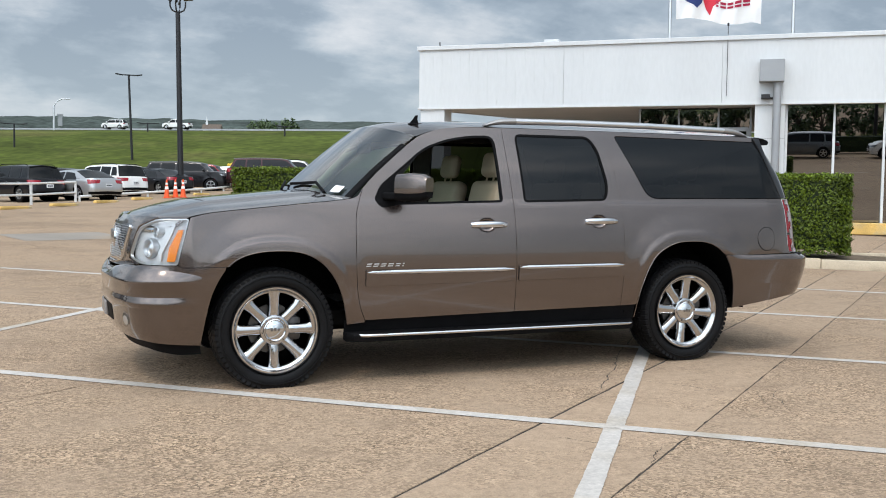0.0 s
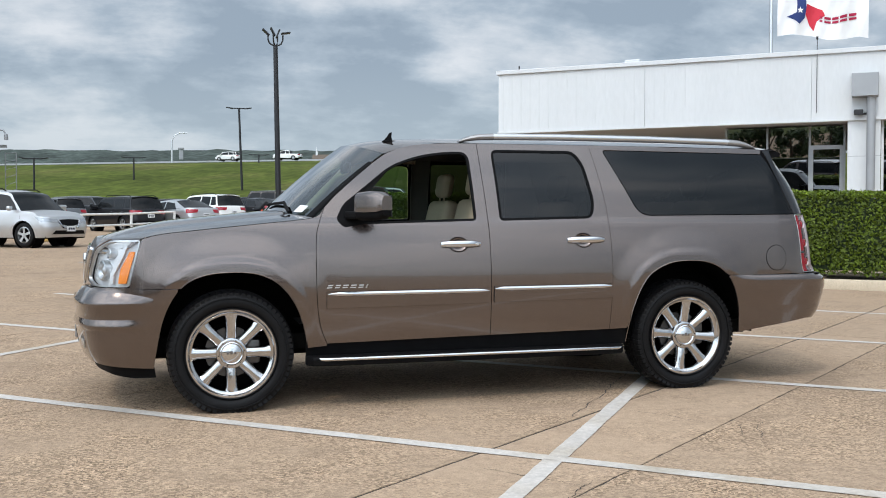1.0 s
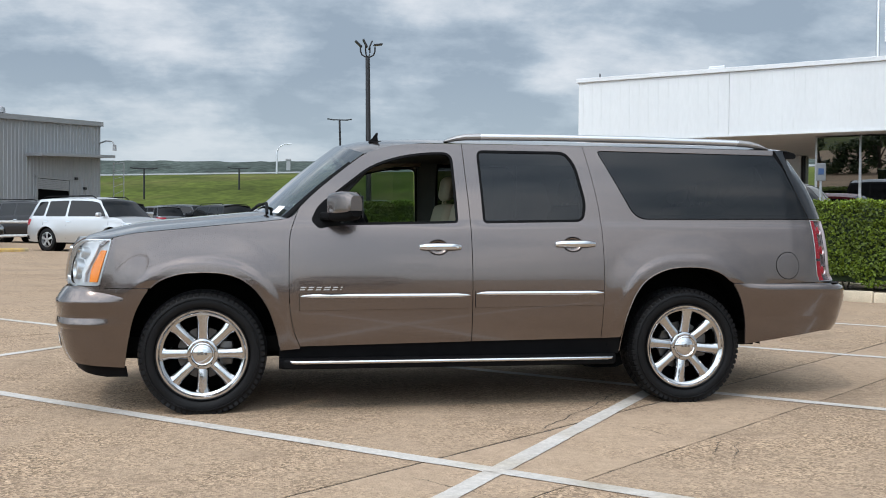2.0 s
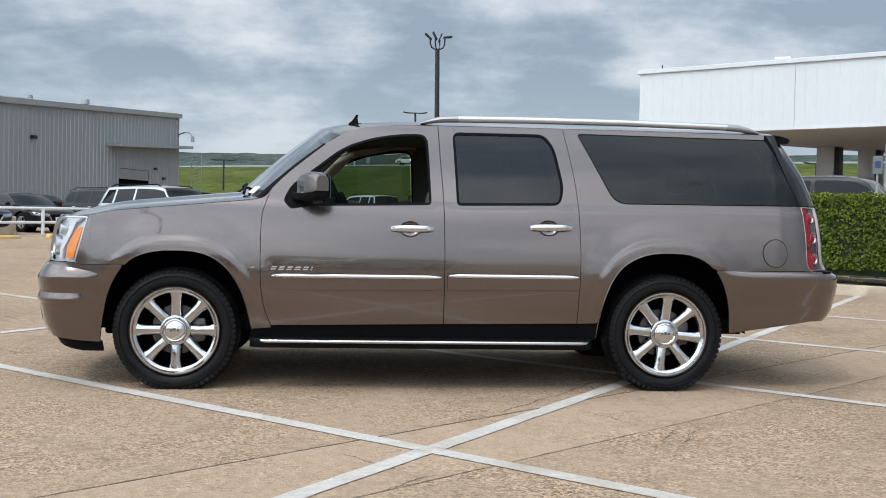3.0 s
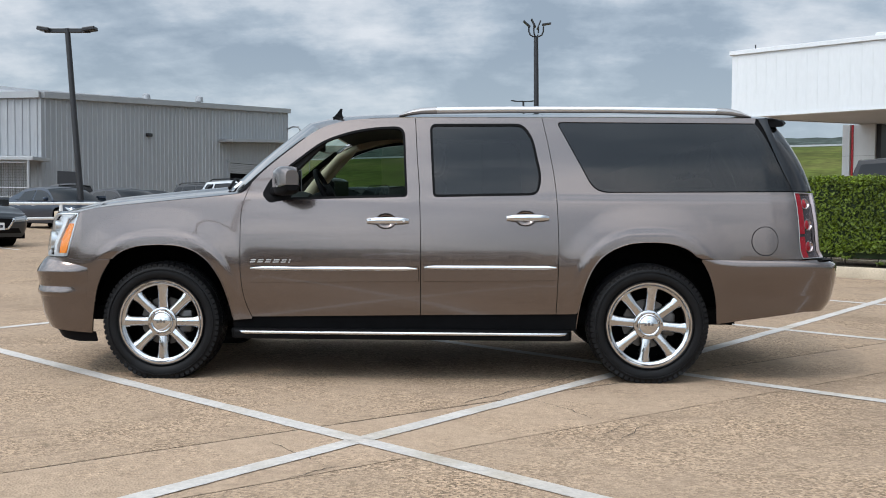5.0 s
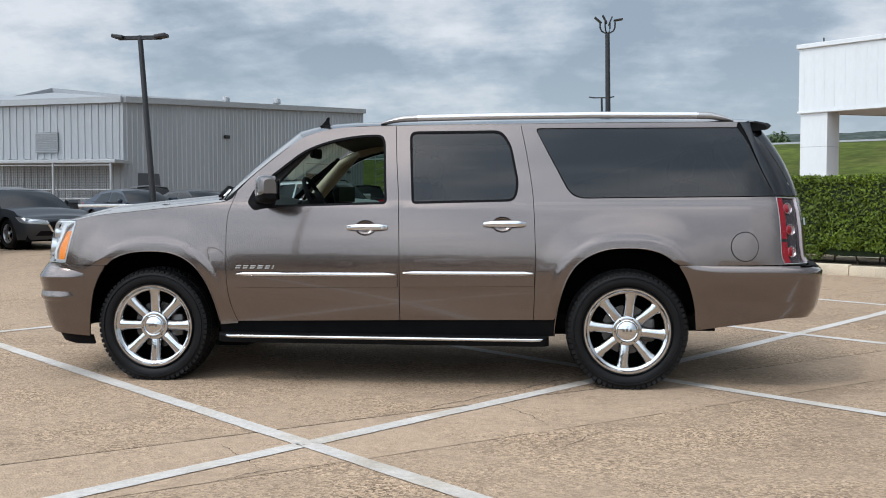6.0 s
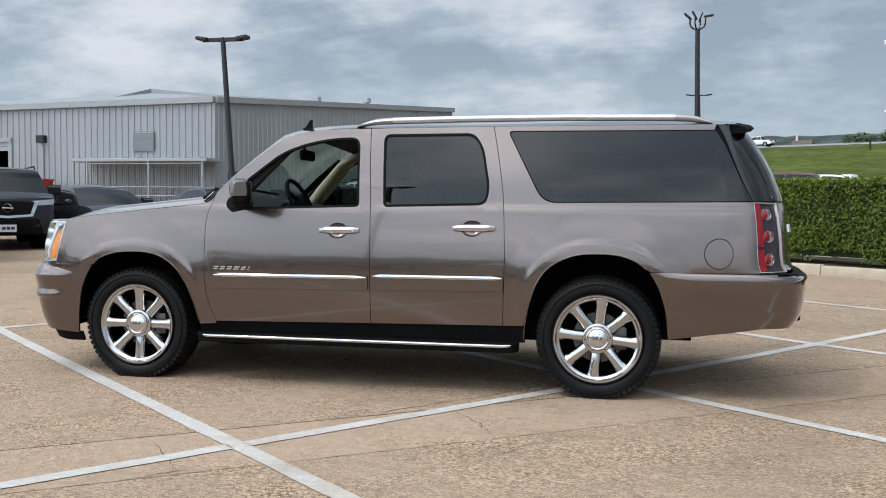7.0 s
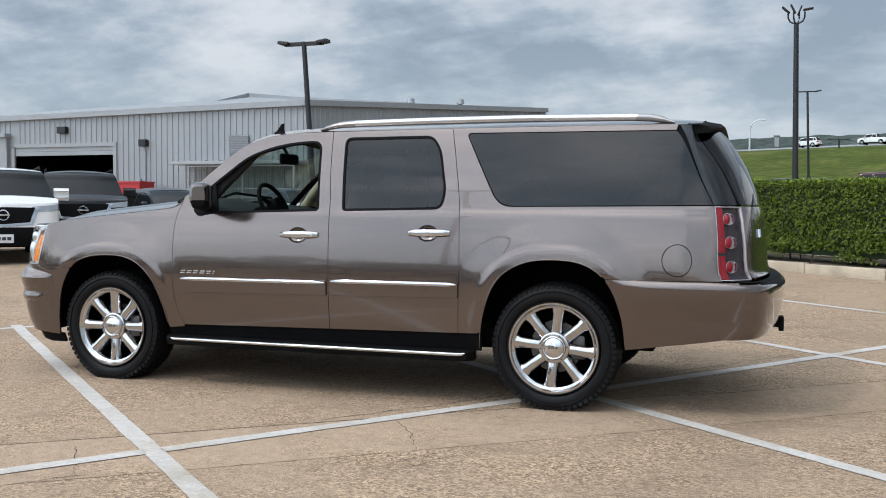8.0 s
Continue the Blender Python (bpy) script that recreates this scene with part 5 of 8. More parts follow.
# ---- slabs of the lot, recessed joints ----
def make_slabs():
    n_cuts = [-11.5, -8.2, -5.2, -2.45, -1.65, 1.35, 5.0, 8.7, 12.4, 16.1, 19.8, 23.5, 27.2]
    a_cuts = [-21.0, -14.0, -7.0, 4.6, 10.6, 16.6, 22.6]
    g = 0.0045
    wide = {-1.65: 0.0085, -2.45: 0.0050}

    def ragged(a, n, k):
        """Wander of a sawn edge, with chipped stretches."""
        w = 0.006 * noise.noise(Vector((a * 0.9, n, 2.0))) + 0.004 * noise.noise(Vector((a * 4.1, n, 4.0 + k)))
        chip = max(0.0, noise.noise(Vector((a * 7.3, n * 1.7, 8.0 + k))) - 0.25) * 0.022
        return w + chip * k
    for n0, n1 in zip(n_cuts, n_cuts[1:]):
        for a0, a1 in zip(a_cuts, a_cuts[1:]):
            near = -6 < n0 < 2 and a0 < 4
            av = np.linspace(a0 + g, a1 - g, max(2, int((a1 - a0) / (0.05 if near else 0.8))))
            nv = np.linspace(n0 + wide.get(n0, g), n1 - wide.get(n1, g), max(2, int((n1 - n0) / 0.8) + 1))
            verts, faces = [], []
            for jn, n in enumerate(nv):
                for a in av:
                    wob = ragged(a, n0, 1) if jn == 0 else ragged(a, n1, -1) if jn == len(nv) - 1 else 0.0
                    p = JA * a + JB * (n + wob)
                    verts.append((p.x, p.y, rise(p.x, p.y)))
            k = len(av)
            faces = [(j * k + i, j * k + i + 1, (j + 1) * k + i + 1, (j + 1) * k + i) for j in range(len(nv) - 1) for i in range(k - 1)]
            rimv = [i for i in range(k)] + [(j + 1) * k - 1 for j in range(1, len(nv))] + [(len(nv) - 1) * k + i for i in range(k - 2, -1, -1)] + [j * k for j in range(len(nv) - 2, 0, -1)]
            m = len(verts)
            verts += [(verts[i][0], verts[i][1], verts[i][2] - 0.03) for i in rimv]
            q = len(rimv)
            faces += [(rimv[i], m + i, m + (i + 1) % q, rimv[(i + 1) % q]) for i in range(q)]
            mesh_object("slab", verts, faces, M_TROWELLED if n1 - n0 < 1 else M_CONCRETE, pavement, smooth=False)
    verts, faces = [], []
    for n in n_cuts:
        for i, a in enumerate(np.arange(a_cuts[0], a_cuts[-1] + 0.1, 0.5)):
            for d in (-0.05, 0.05):
                p = JA * a + JB * (n + d)
                verts.append((p.x, p.y, rise(p.x, p.y) - 0.003))
            if i:
                m = len(verts)
                faces.append((m - 4, m - 3, m - 1, m - 2))
    for a in a_cuts:
        for i, n in enumerate(np.arange(n_cuts[0], n_cuts[-1] + 0.1, 0.5)):
            for d in (-0.05, 0.05):
                p = JA * (a + d) + JB * n
                verts.append((p.x, p.y, rise(p.x, p.y) - 0.0045))
            if i:
                m = len(verts)
                faces.append((m - 4, m - 3, m - 1, m - 2))
    mesh_object("joint_filler", verts, faces, M_JOINT, pavement)
    # hairline cracks wandering over the slabs
    rc = random.Random(11)
    for x0, y0, x1, y1, wide in ((0.42, -1.69, 1.25, -0.62, 2.2), (1.25, -0.62, 2.07, 0.44, 2.0), (2.07, 0.44, 3.33, 2.15, 2.0), *((*c, 1.0) for c in ((0.80, -1.51, 1.17, -2.17), (-0.60, -2.67, -0.13, -3.24), (-0.39, -3.41, -0.04, -3.14), (1.13, -2.51, 1.40, -2.20), (1.5, -2.14, 1.16, -2.65), (1.76, 1.84, 1.40, 0.65), (3.4, -3.6, 4.3, -3.3), (-3.9, -1.9, -3.2, -2.8), (4.8, 1.5, 5.3, 0.2)))):
        a, b = Vector((x0, y0, 0)), Vector((x1, y1, 0))
        side = Vector((-(b - a).y, (b - a).x, 0)).normalized()
        n, off, vv, ff = 26, 0.0, [], []
        for i in range(n + 1):
            off += rc.uniform(-0.013, 0.013)
            p = a.lerp(b, i / n) + side * off
            w = wide * rc.uniform(0.0006, 0.0026) * (0.3 + math.sin(math.pi * i / n) if wide == 1 else 1.0)
            vv += [(p.x + side.x * w, p.y + side.y * w, rise(p.x, p.y) + 0.002), (p.x - side.x * w, p.y - side.y * w, rise(p.x, p.y) + 0.002)]
            if i:
                ff.append((2 * i - 2, 2 * i - 1, 2 * i + 1, 2 * i))
        mesh_object("crack", vv, ff, M_JOINT, pavement, "thin dark crack")


# ---- metal shed ----
M_SHED = material("galvanised_siding", (0.300, 0.311, 0.324), rough=0.5, metal=0.25, vary=0.07, scale=0.5, fine=0.06, fine_scale=12, stretch=(1, 1, 0.15))
M_SHEDTRIM = material("grey_metal_trim", (0.31, 0.32, 0.33), rough=0.5, metal=0.3, vary=0.06, scale=2)
M_WHITE = material("white_painted_panel", (0.60, 0.615, 0.62), rough=0.55, vary=0.035, scale=0.7, fine=0.03, fine_scale=14, stretch=(1, 1, 0.25))
M_WHITEPIPE = material("white_painted_pipe", (0.74, 0.74, 0.72), rough=0.5, vary=0.08, scale=5)
M_DARKMETAL = material("dark_bronze_metal", (0.018, 0.018, 0.020), rough=0.45, metal=0.3, vary=0.2, scale=6)
# near-black colour stands in for the shade inside rooms and openings
M_UNLIT = material("dark_interior", (0.003, 0.003, 0.0035), rough=0.95, spec=0.02)
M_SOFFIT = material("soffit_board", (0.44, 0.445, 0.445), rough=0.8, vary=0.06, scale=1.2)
M_SHOWGLASS = glass("dark_reflective_glass", (0.05, 0.055, 0.06), gloss=7.0)
M_YELLOW = material("faded_yellow_paint", (0.62, 0.40, 0.12), rough=0.75, vary=0.18, scale=3, fine=0.2, fine_scale=50, stain=(0.50, 0.40, 0.24))
M_BINRED = material("red_painted_steel", (0.42, 0.025, 0.03), rough=0.5, vary=0.12, scale=4)
M_CONE = material("orange_cone_plastic", (0.80, 0.10, 0.02), rough=0.5, vary=0.05, scale=9)
# young top leaves, with the light from above painted into their paler colour
M_LEAFTOP = material("hedge_new_growth", (0.150, 0.215, 0.015), rough=0.5, vary=0.3, scale=2.4, fine=0.35, fine_scale=26, spec=0.22)
M_LEAF = material("hedge_leaf", (0.060, 0.088, 0.0045), rough=0.5, vary=0.34, scale=2.4, fine=0.40, fine_scale=26, spec=0.22)
# shade deep between the leaves, put into the core's dark green
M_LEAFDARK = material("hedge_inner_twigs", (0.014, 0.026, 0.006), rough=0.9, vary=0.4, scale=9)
M_TREELEAF = material("tree_leaf", (0.045, 0.075, 0.022), rough=0.6, vary=0.35, scale=0.8, fine=0.3, fine_scale=5)
M_BARK = material("grey_bark", (0.11, 0.085, 0.065), rough=0.9, vary=0.3, scale=5, bump=0.6, bump_scale=20)


def frame_at(p, d):
    """A pose at p with x along d in plan."""
    return pose(p[0], p[1], p[2], 0, 0, math.degrees(math.atan2(d[1], d[0])))


def ribbed_wall(parent, p0, p1, zb0, zb1, zt0, zt1, name="wall", opening=None, pitch=0.305, mat=None):
    """Ribbed siding between two plan points; opening: (from, to, top) along the wall in metres."""
    a, b = Vector((*p0, 0)), Vector((*p1, 0))
    d = (b - a)
    ln = d.length
    d.normalize()
    nrm = Vector((d.y, -d.x, 0))
    verts, faces = [], []
    t, pts = 0.0, []
    while t < ln:
        pts += [(t, 0), (t + pitch * 0.62, 0), (t + pitch * 0.70, 0.045), (t + pitch * 0.92, 0.045)]
        t += pitch
    pts.append((ln, 0))
    pts = [p for p in pts if p[0] <= ln]
    if opening:
        pts += [(opening[0], 0), (opening[0] + 0.001, 0), (opening[1] - 0.001, 0), (opening[1], 0)]
        pts = sorted(p for p in pts if not (opening[0] - 0.3 < p[0] < opening[0] and p[1]) )
    for t, o in pts:
        q = a + d * t + nrm * o
        k = t / ln
        zb, zt = zb0 + (zb1 - zb0) * k, zt0 + (zt1 - zt0) * k
        low = opening[2] if opening and opening[0] < t < opening[1] else zb
        verts += [(q.x, q.y, low), (q.x, q.y, zt)]
        if len(verts) > 2:
            m = len(verts)
            faces.append((m - 4, m - 2, m - 1, m - 3))
    me = mesh_object(name, verts, faces, mat or M_SHED, parent, smooth=False)
    return me


def slab_between(bm, a, b, w, h):
    """A square bar from a to b."""
    a, b = Vector(a), Vector(b)
    d = b - a
    q = Matrix.Translation((a + b) / 2) @ d.to_track_quat("X", "Z").to_matrix().to_4x4()
    box(bm, -d.length / 2, -w / 2, -h / 2, d.length / 2, w / 2, h / 2, m=q)


def make_shed():
    shed = thing("metal_shed", "grey ribbed metal workshop shed with a low roof", "building")
    Mx, My = -23.0, 45.2
    C = (-14.1, 70.5)
    L2 = (-66.0, 46.6)
    zt_m, zt_c, zt_l = 7.28, 9.0, 6.6
    ribbed_wall(shed, (Mx, My), C, 0.6, 1.4, zt_m, zt_c, pitch=0.42)
    # the roller-door wall
    ribbed_wall(shed, L2, (Mx, My), 0.6, 0.6, zt_l, zt_m, opening=(43.02 - 22.05, 43.02 - 13.9, 5.0), pitch=0.42)
    ribbed_wall(shed, C, (-57.0, 86.0), 1.4, 1.4, zt_c, 9.0, pitch=0.8)
    bm = bmesh.new()
    for p in ((Mx, My, zt_m + 0.05, C[0], C[1], zt_c + 0.05), (L2[0], L2[1], zt_l + 0.05, Mx, My, zt_m + 0.05)):
        d = Vector((p[3] - p[0], p[4] - p[1], 0)).normalized()
        nn = Vector((d.y, -d.x, 0)) * 0.12
        slab_between(bm, Vector(p[:3]) + nn, Vector(p[3:]) + nn, 0.28, 0.34)
    part("eaves_gutter", bm, M_SHEDTRIM, shed)
    # low gable roof with its ridge behind the corner
    rp = [(L2[0], L2[1], zt_l + 0.1), (Mx, My, zt_m + 0.15), (C[0], C[1], zt_c + 0.1), (-57, 86, 9.0), (-32.5, 55.0, 9.0), (-60, 62, 8.0)]
    mesh_object("roof", rp, [(0, 1, 4, 5), (1, 2, 4), (2, 3, 4), (3, 5, 4), (3, 0, 5)], M_SHEDTRIM, shed, smooth=False)
    bm = bmesh.new()
    slab_between(bm, (-33.4, 51.8, 8.25), (-32.5, 55.0, 9.15), 0.25, 0.3)
    slab_between(bm, (-32.5, 55.0, 9.15), (-27.6, 55.0, 8.65), 0.25, 0.3)
    slab_between(bm, (-27.6, 55.0, 8.65), (-20.5, 55.6, 8.2), 0.25, 0.3)
    part("ridge_cap", bm, M_SHED, shed)
    # roof vents
    for x, y, z in ((-24.3, 66.5, 9.0), (-20.9, 69.0, 9.1)):
        bm = bmesh.new()
        rod(bm, (x, y, z - 0.4), (x, y, z + 0.55), 0.16)
        rod(bm, (x, y, z + 0.5), (x, y, z + 0.85), 0.34, 0.30)
        rod(bm, (x, y, z + 0.85), (x, y, z + 0.98), 0.30, 0.1)
        part("roof_vent", bm, M_SHEDTRIM, shed, smooth=True)
    d1 = (Vector((*C, 0)) - Vector((Mx, My, 0))).normalized()
    n1 = Vector((d1.y, -d1.x, 0))
    base = Vector((Mx, My, 0))
    # awning over the small roller door
    bm = bmesh.new()
    q = frame_at(base + d1 * 17.0, d1)
    slab_between(bm, q @ Vector((0.0, -0.6, 6.0)), q @ Vector((9.9, -0.6, 6.58)), 1.2, 0.2)
    part("awning", bm, M_SHEDTRIM, shed)
    bm = bmesh.new()
    # black sheet on the wall paints the shade of the open doorway
    box(bm, 18.2, -0.09, 1.4, 22.2, -0.03, 4.5, m=frame_at(base, d1))
    rd = part("small_roller_door", bm, M_UNLIT, shed, "half-open grey roller door")
    for k in range(6):
        bm = bmesh.new()
        box(bm, 18.25, -0.14, 3.75 + k * 0.12, 22.15, -0.09, 3.86 + k * 0.12, 0.01, m=frame_at(base, d1))
        part("slat", bm, M_SHEDTRIM, rd)
    bm = bmesh.new()
    for x0, x1, z0, z1 in ((18.0, 18.2, 1.4, 4.6), (22.2, 22.4, 1.4, 4.6), (18.0, 22.4, 4.5, 4.66)):
        box(bm, x0, -0.18, z0, x1, 0, z1, m=frame_at(base, d1))
    part("door_frame", bm, M_SHEDTRIM, rd)
    # wall lamps
    for t, z in ((9.15, 5.82), (23.2, 4.7), (24.4, 4.03)):
        bm = bmesh.new()
        s = 0.55 if t < 10 else 0.45
        box(bm, t - 0.38 * s, -0.4 * s, z - 0.2 * s, t + 0.38 * s, 0, z + 0.2 * s, 0.06 * s, m=frame_at(base, d1))
        part("wall_lamp", bm, M_DARKMETAL, shed)
    # camera on an arm and a lattice mast at the far corner
    bm = bmesh.new()
    tube(bm, [(C[0] - 0.3, C[1], 7.5), (C[0] + 0.5, C[1] - 0.5, 7.75), (C[0] + 1.0, C[1] - 0.9, 7.7), (C[0] + 1.2, C[1] - 1.0, 7.4)], 0.06)
    rod(bm, (C[0] + 1.2, C[1] - 1.0, 7.0), (C[0] + 1.2, C[1] - 1.0, 7.4), 0.15, 0.13)
    part("dome_camera", bm, M_SHEDTRIM, shed)
    bm = bmesh.new()
    cx, cy = C[0] + 0.9, C[1] + 0.6
    for dx in (0, 0.75):
        rod(bm, (cx + dx, cy, 1.8), (cx + dx, cy, 6.2), 0.035)
    for k in range(8):
        rod(bm, (cx, cy, 1.9 + k * 0.6), (cx + 0.75, cy, 2.4 + k * 0.54), 0.02)
    part("lattice_mast", bm, M_SHEDTRIM, shed)
    # fenced lean-to on the roller-door wall
    qx = pose(Mx, My, 0, 0, 0, -1.9)
    cano = bmesh.new()
    box(cano, -8.3, -2.0, 3.66, 0.5, 0.0, 3.86, 0.03, m=qx)
    for k in range(9):
        box(cano, -8.0 + k * 0.98, -1.9, 3.86, -7.8 + k * 0.98, 0, 3.91, m=qx)
    lt = part("lean_to_canopy", cano, M_SHEDTRIM, shed)
    for k, x in enumerate((-8.1, -7.2, -3.2, 0.2)):
        bm = bmesh.new()
        rod(bm, qx @ Vector((x, -1.9, 0.6)), qx @ Vector((x, -1.9, 3.7)), 0.07)
        part("post", bm, M_SHEDTRIM, lt)
    bm = bmesh.new()
    for z in (1.7, 2.2):
        rod(bm, qx @ Vector((-7.2, -1.9, z)), qx @ Vector((0.2, -1.9, z)), 0.03)
    rod(bm, qx @ Vector((-7.2, -1.9, 3.55)), qx @ Vector((0.2, -1.9, 3.55)), 0.035)
    part("fence_rail", bm, M_SHEDTRIM, lt)
    # wire mesh between the posts
    bm = bmesh.new()
    for k in range(62):
        slab_between(bm, qx @ Vector((-7.15 + k * 0.12, -1.9, 0.65)), qx @ Vector((-7.15 + k * 0.12, -1.9, 3.5)), 0.012, 0.012)
    for k in range(20):
        slab_between(bm, qx @ Vector((-7.2, -1.9, 0.7 + k * 0.145)), qx @ Vector((0.2, -1.9, 0.7 + k * 0.145)), 0.012, 0.012)
    part("wire_mesh", bm, M_BRAKE, lt)["kind"] = "stuff"
    bm = bmesh.new()
    # black backing paints the shade between the louvre slats
    box(bm, -5.27, -0.06, 4.38, -3.93, 0.06, 5.52, m=qx)
    lv = part("louvre", bm, M_UNLIT, shed)
    for k in range(11):
        bm = bmesh.new()
        box(bm, -0.68, -0.10, -0.045, 0.68, 0.02, 0.045, m=qx @ pose(-4.6, -0.06, 4.43 + k * 0.103, 30, 0, 0))
        part("louvre_slat", bm, M_SHED, lv)
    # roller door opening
    # near-black box: the workshop's inner shade is put into its colour
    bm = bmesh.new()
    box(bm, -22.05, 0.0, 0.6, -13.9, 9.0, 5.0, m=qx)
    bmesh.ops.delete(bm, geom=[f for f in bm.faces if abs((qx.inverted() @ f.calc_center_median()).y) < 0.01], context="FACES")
    part("workshop_interior", bm, M_UNLIT, shed)
    bm = bmesh.new()
    for x0, x1, z0, z1 in ((-22.3, -22.05, 0.6, 5.2), (-13.95, -13.7, 0.6, 5.2), (-22.3, -13.7, 5.0, 5.25)):
        box(bm, x0, -0.12, z0, x1, 0.05, z1, m=qx)
    fr = part("roller_door_frame", bm, M_SHEDTRIM, shed)
    for k in range(2):
        bm = bmesh.new()
        box(bm, -22.05, -0.02, 4.45 + k * 0.28, -13.95, 0.03, 4.72 + k * 0.28, 0.01, m=qx)
        part("slat", bm, M_SHED, fr)
    for x, z, w in ((-17.94, 6.1, 0.7), (-11.55, 5.15, 0.55)):
        bm = bmesh.new()
        box(bm, x - w / 2, -0.35, z - 0.22, x + w / 2, 0, z + 0.22, 0.03, m=qx)
        part("wall_lamp", bm, M_DARKMETAL, shed)
    bm = bmesh.new()
    rod(bm, qx @ Vector((-11.5, -0.05, 0.8)), qx @ Vector((-11.5, -0.05, 4.7)), 0.05)
    box(bm, -12.2, -0.2, 2.5, -11.8, 0, 2.9, 0.02, m=qx)
    part("conduit", bm, M_SHEDTRIM, shed)
    bm = bmesh.new()
    box(bm, -24.4, -0.35, 0.6, -22.5, 0, 5.8, m=qx)
    box(bm, -24.6, -0.6, 5.7, -22.4, 0, 5.95, m=qx)
    part("downpipe_bay", bm, M_SHED, shed)


make_shed()

# ---- showroom building with a canopy ----
M_ACCENT = material("red_accent_strip", (0.55, 0.02, 0.03), rough=0.4)
FB = Vector((8.45, 22.35, 0))
FQ = pose(FB.x, FB.y, 0, 0, 0, math.degrees(math.atan2(-0.646, 0.763)))


def make_showroom():
    b = thing("showroom", "white flat-roofed car showroom with a deep fascia and dark glass front", "building")
    # fascia band: one panel per bay, thin upright joints between them
    x = 0.0
    for w in (4.75, 4.75, 4.75, 4.75, 4.75, 4.75):
        bm = bmesh.new()
        box(bm, x + 0.003, 0.0, 4.06, x + w - 0.003, 0.30, 5.90, 0.004, m=FQ)
        part("fascia_panel", bm, M_WHITE, b)
        x += w
    for k in range(94):
        bm = bmesh.new()
        xx = 0.15 + k * 0.305
        box(bm, xx, -0.006, 4.10, xx + 0.022, 0.01, 5.88, m=FQ)
        part("fascia_rib", bm, M_WHITE, b)
    bm = bmesh.new()
    box(bm, -0.06, -0.07, 5.90, 28.6, 0.35, 6.03, 0.01, m=FQ)
    box(bm, -0.03, -0.03, 4.00, 28.6, 0.2, 4.06, 0.005, m=FQ)
    part("parapet_coping", bm, M_WHITE, b)
    # end wall of the canopy and its soffit, roof
    e = Vector((0.93, 0.36, 0))
    A = FQ @ Vector((0, 0.3, 0)); B = A + e * 14.0
    Cc = FQ @ Vector((28.5, 0.3, 0)); Dd = FQ @ Vector((28.5, 14, 0))
    ring = [A, Cc, Dd, B]
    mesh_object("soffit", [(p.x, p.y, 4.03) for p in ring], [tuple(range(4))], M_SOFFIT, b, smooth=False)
    mesh_object("roof", [(p.x, p.y, 5.75) for p in ring], [tuple(range(4))[::-1]], M_WHITE, b, smooth=False)
    bm = bmesh.new()
    slab_between(bm, (A.x, A.y, 4.96), (B.x, B.y, 4.96), 0.25, 1.86)
    slab_between(bm, (B.x, B.y, 4.96), (Dd.x, Dd.y, 4.96), 0.25, 1.86)
    part("end_wall", bm, M_WHITE, b)
    # columns
    def column(x, y, w, d, z0, dark=False):
        bm = bmesh.new()
        box(bm, x, y, z0, x + w, y + d, 4.03, 0.01, m=FQ)
        c = part("column", bm, M_WHITE, b, "white clad column")
        bm = bmesh.new()
        for z in (1.75, 3.0):
            box(bm, x - 0.003, y - 0.003, z, x + w + 0.003, y + d + 0.003, z + 0.012, m=FQ)
        part("joint", bm, M_SHEDTRIM, c)
        if dark:
            # full-height dark slab added to give the column a dark side
            bm = bmesh.new()
            box(bm, x + w + 0.005, y + 0.1, z0, x + w + 0.15, y + d, 4.02, m=FQ)
            part("downpipe", bm, M_DARKMETAL, c)
    column(0.04, 0.05, 0.82, 0.8, 0.2)
    column(10.46, 0.05, 0.85, 0.7, 0.2)
    for cx, cy, cw in ((2.06, 4.69, 0.68), (3.78, 6.6, 0.58), (4.75, 8.45, 0.58)):
        column(cx, cy, cw, 0.7, 0.3, True)
    column(1.72, 4.62, 0.24, 0.24, 0.3)
    bm = bmesh.new()
    box(bm, 1.985, 4.69, 0.3, 2.045, 4.84, 4.02, m=FQ)
    part("red_strip", bm, M_ACCENT, b)
    # glass front: dark reflecting sheets between slim white mullions
    xs = [7.0, 8.2, 9.4, 10.35]
    xs2 = [11.36, 12.67, 14.02, 15.4, 16.8, 18.2, 19.6, 21.0, 22.4, 23.8, 25.2, 26.6, 28.0]
    for row, y in ((xs, 1.3), (xs2, 0.35)):
        for x0, x1 in zip(row, row[1:]):
            bm = bmesh.new()
            box(bm, x0 + 0.03, 0, -1.7, x1 - 0.03, 0.02, 1.78, m=FQ @ pose(0, y, 2.2, 3.0, 0, 0))
            part("pane", bm, M_SHOWGLASS, b)
        for x0 in row:
            bm = bmesh.new()
            box(bm, x0 - 0.035, y - 0.06, 0.3, x0 + 0.035, y + 0.06, 4.02, 0.005, m=FQ)
            part("mullion", bm, M_WHITE if row is xs2 else M_SHEDTRIM, b)
        # added black sheet stands in for the unlit showroom behind the panes
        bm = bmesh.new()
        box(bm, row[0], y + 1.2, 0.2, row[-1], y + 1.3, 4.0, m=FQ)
        part("inner_blind", bm, M_UNLIT, b)
    for y0 in np.arange(1.4, 11.0, 1.6):
        bm = bmesh.new()
        box(bm, 6.95, y0, 0.5, 6.97, y0 + 1.55, 4.0, m=FQ)
        part("pane", bm, M_SHOWGLASS, b)
    # added black sheet for the unlit room behind the side panes
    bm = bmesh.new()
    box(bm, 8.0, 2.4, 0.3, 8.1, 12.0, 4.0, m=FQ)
    part("inner_blind", bm, M_UNLIT, b)
    bm = bmesh.new()
    box(bm, 11.35, -0.14, 0.25, 28.5, 0.28, 0.58, 0.02, m=FQ)
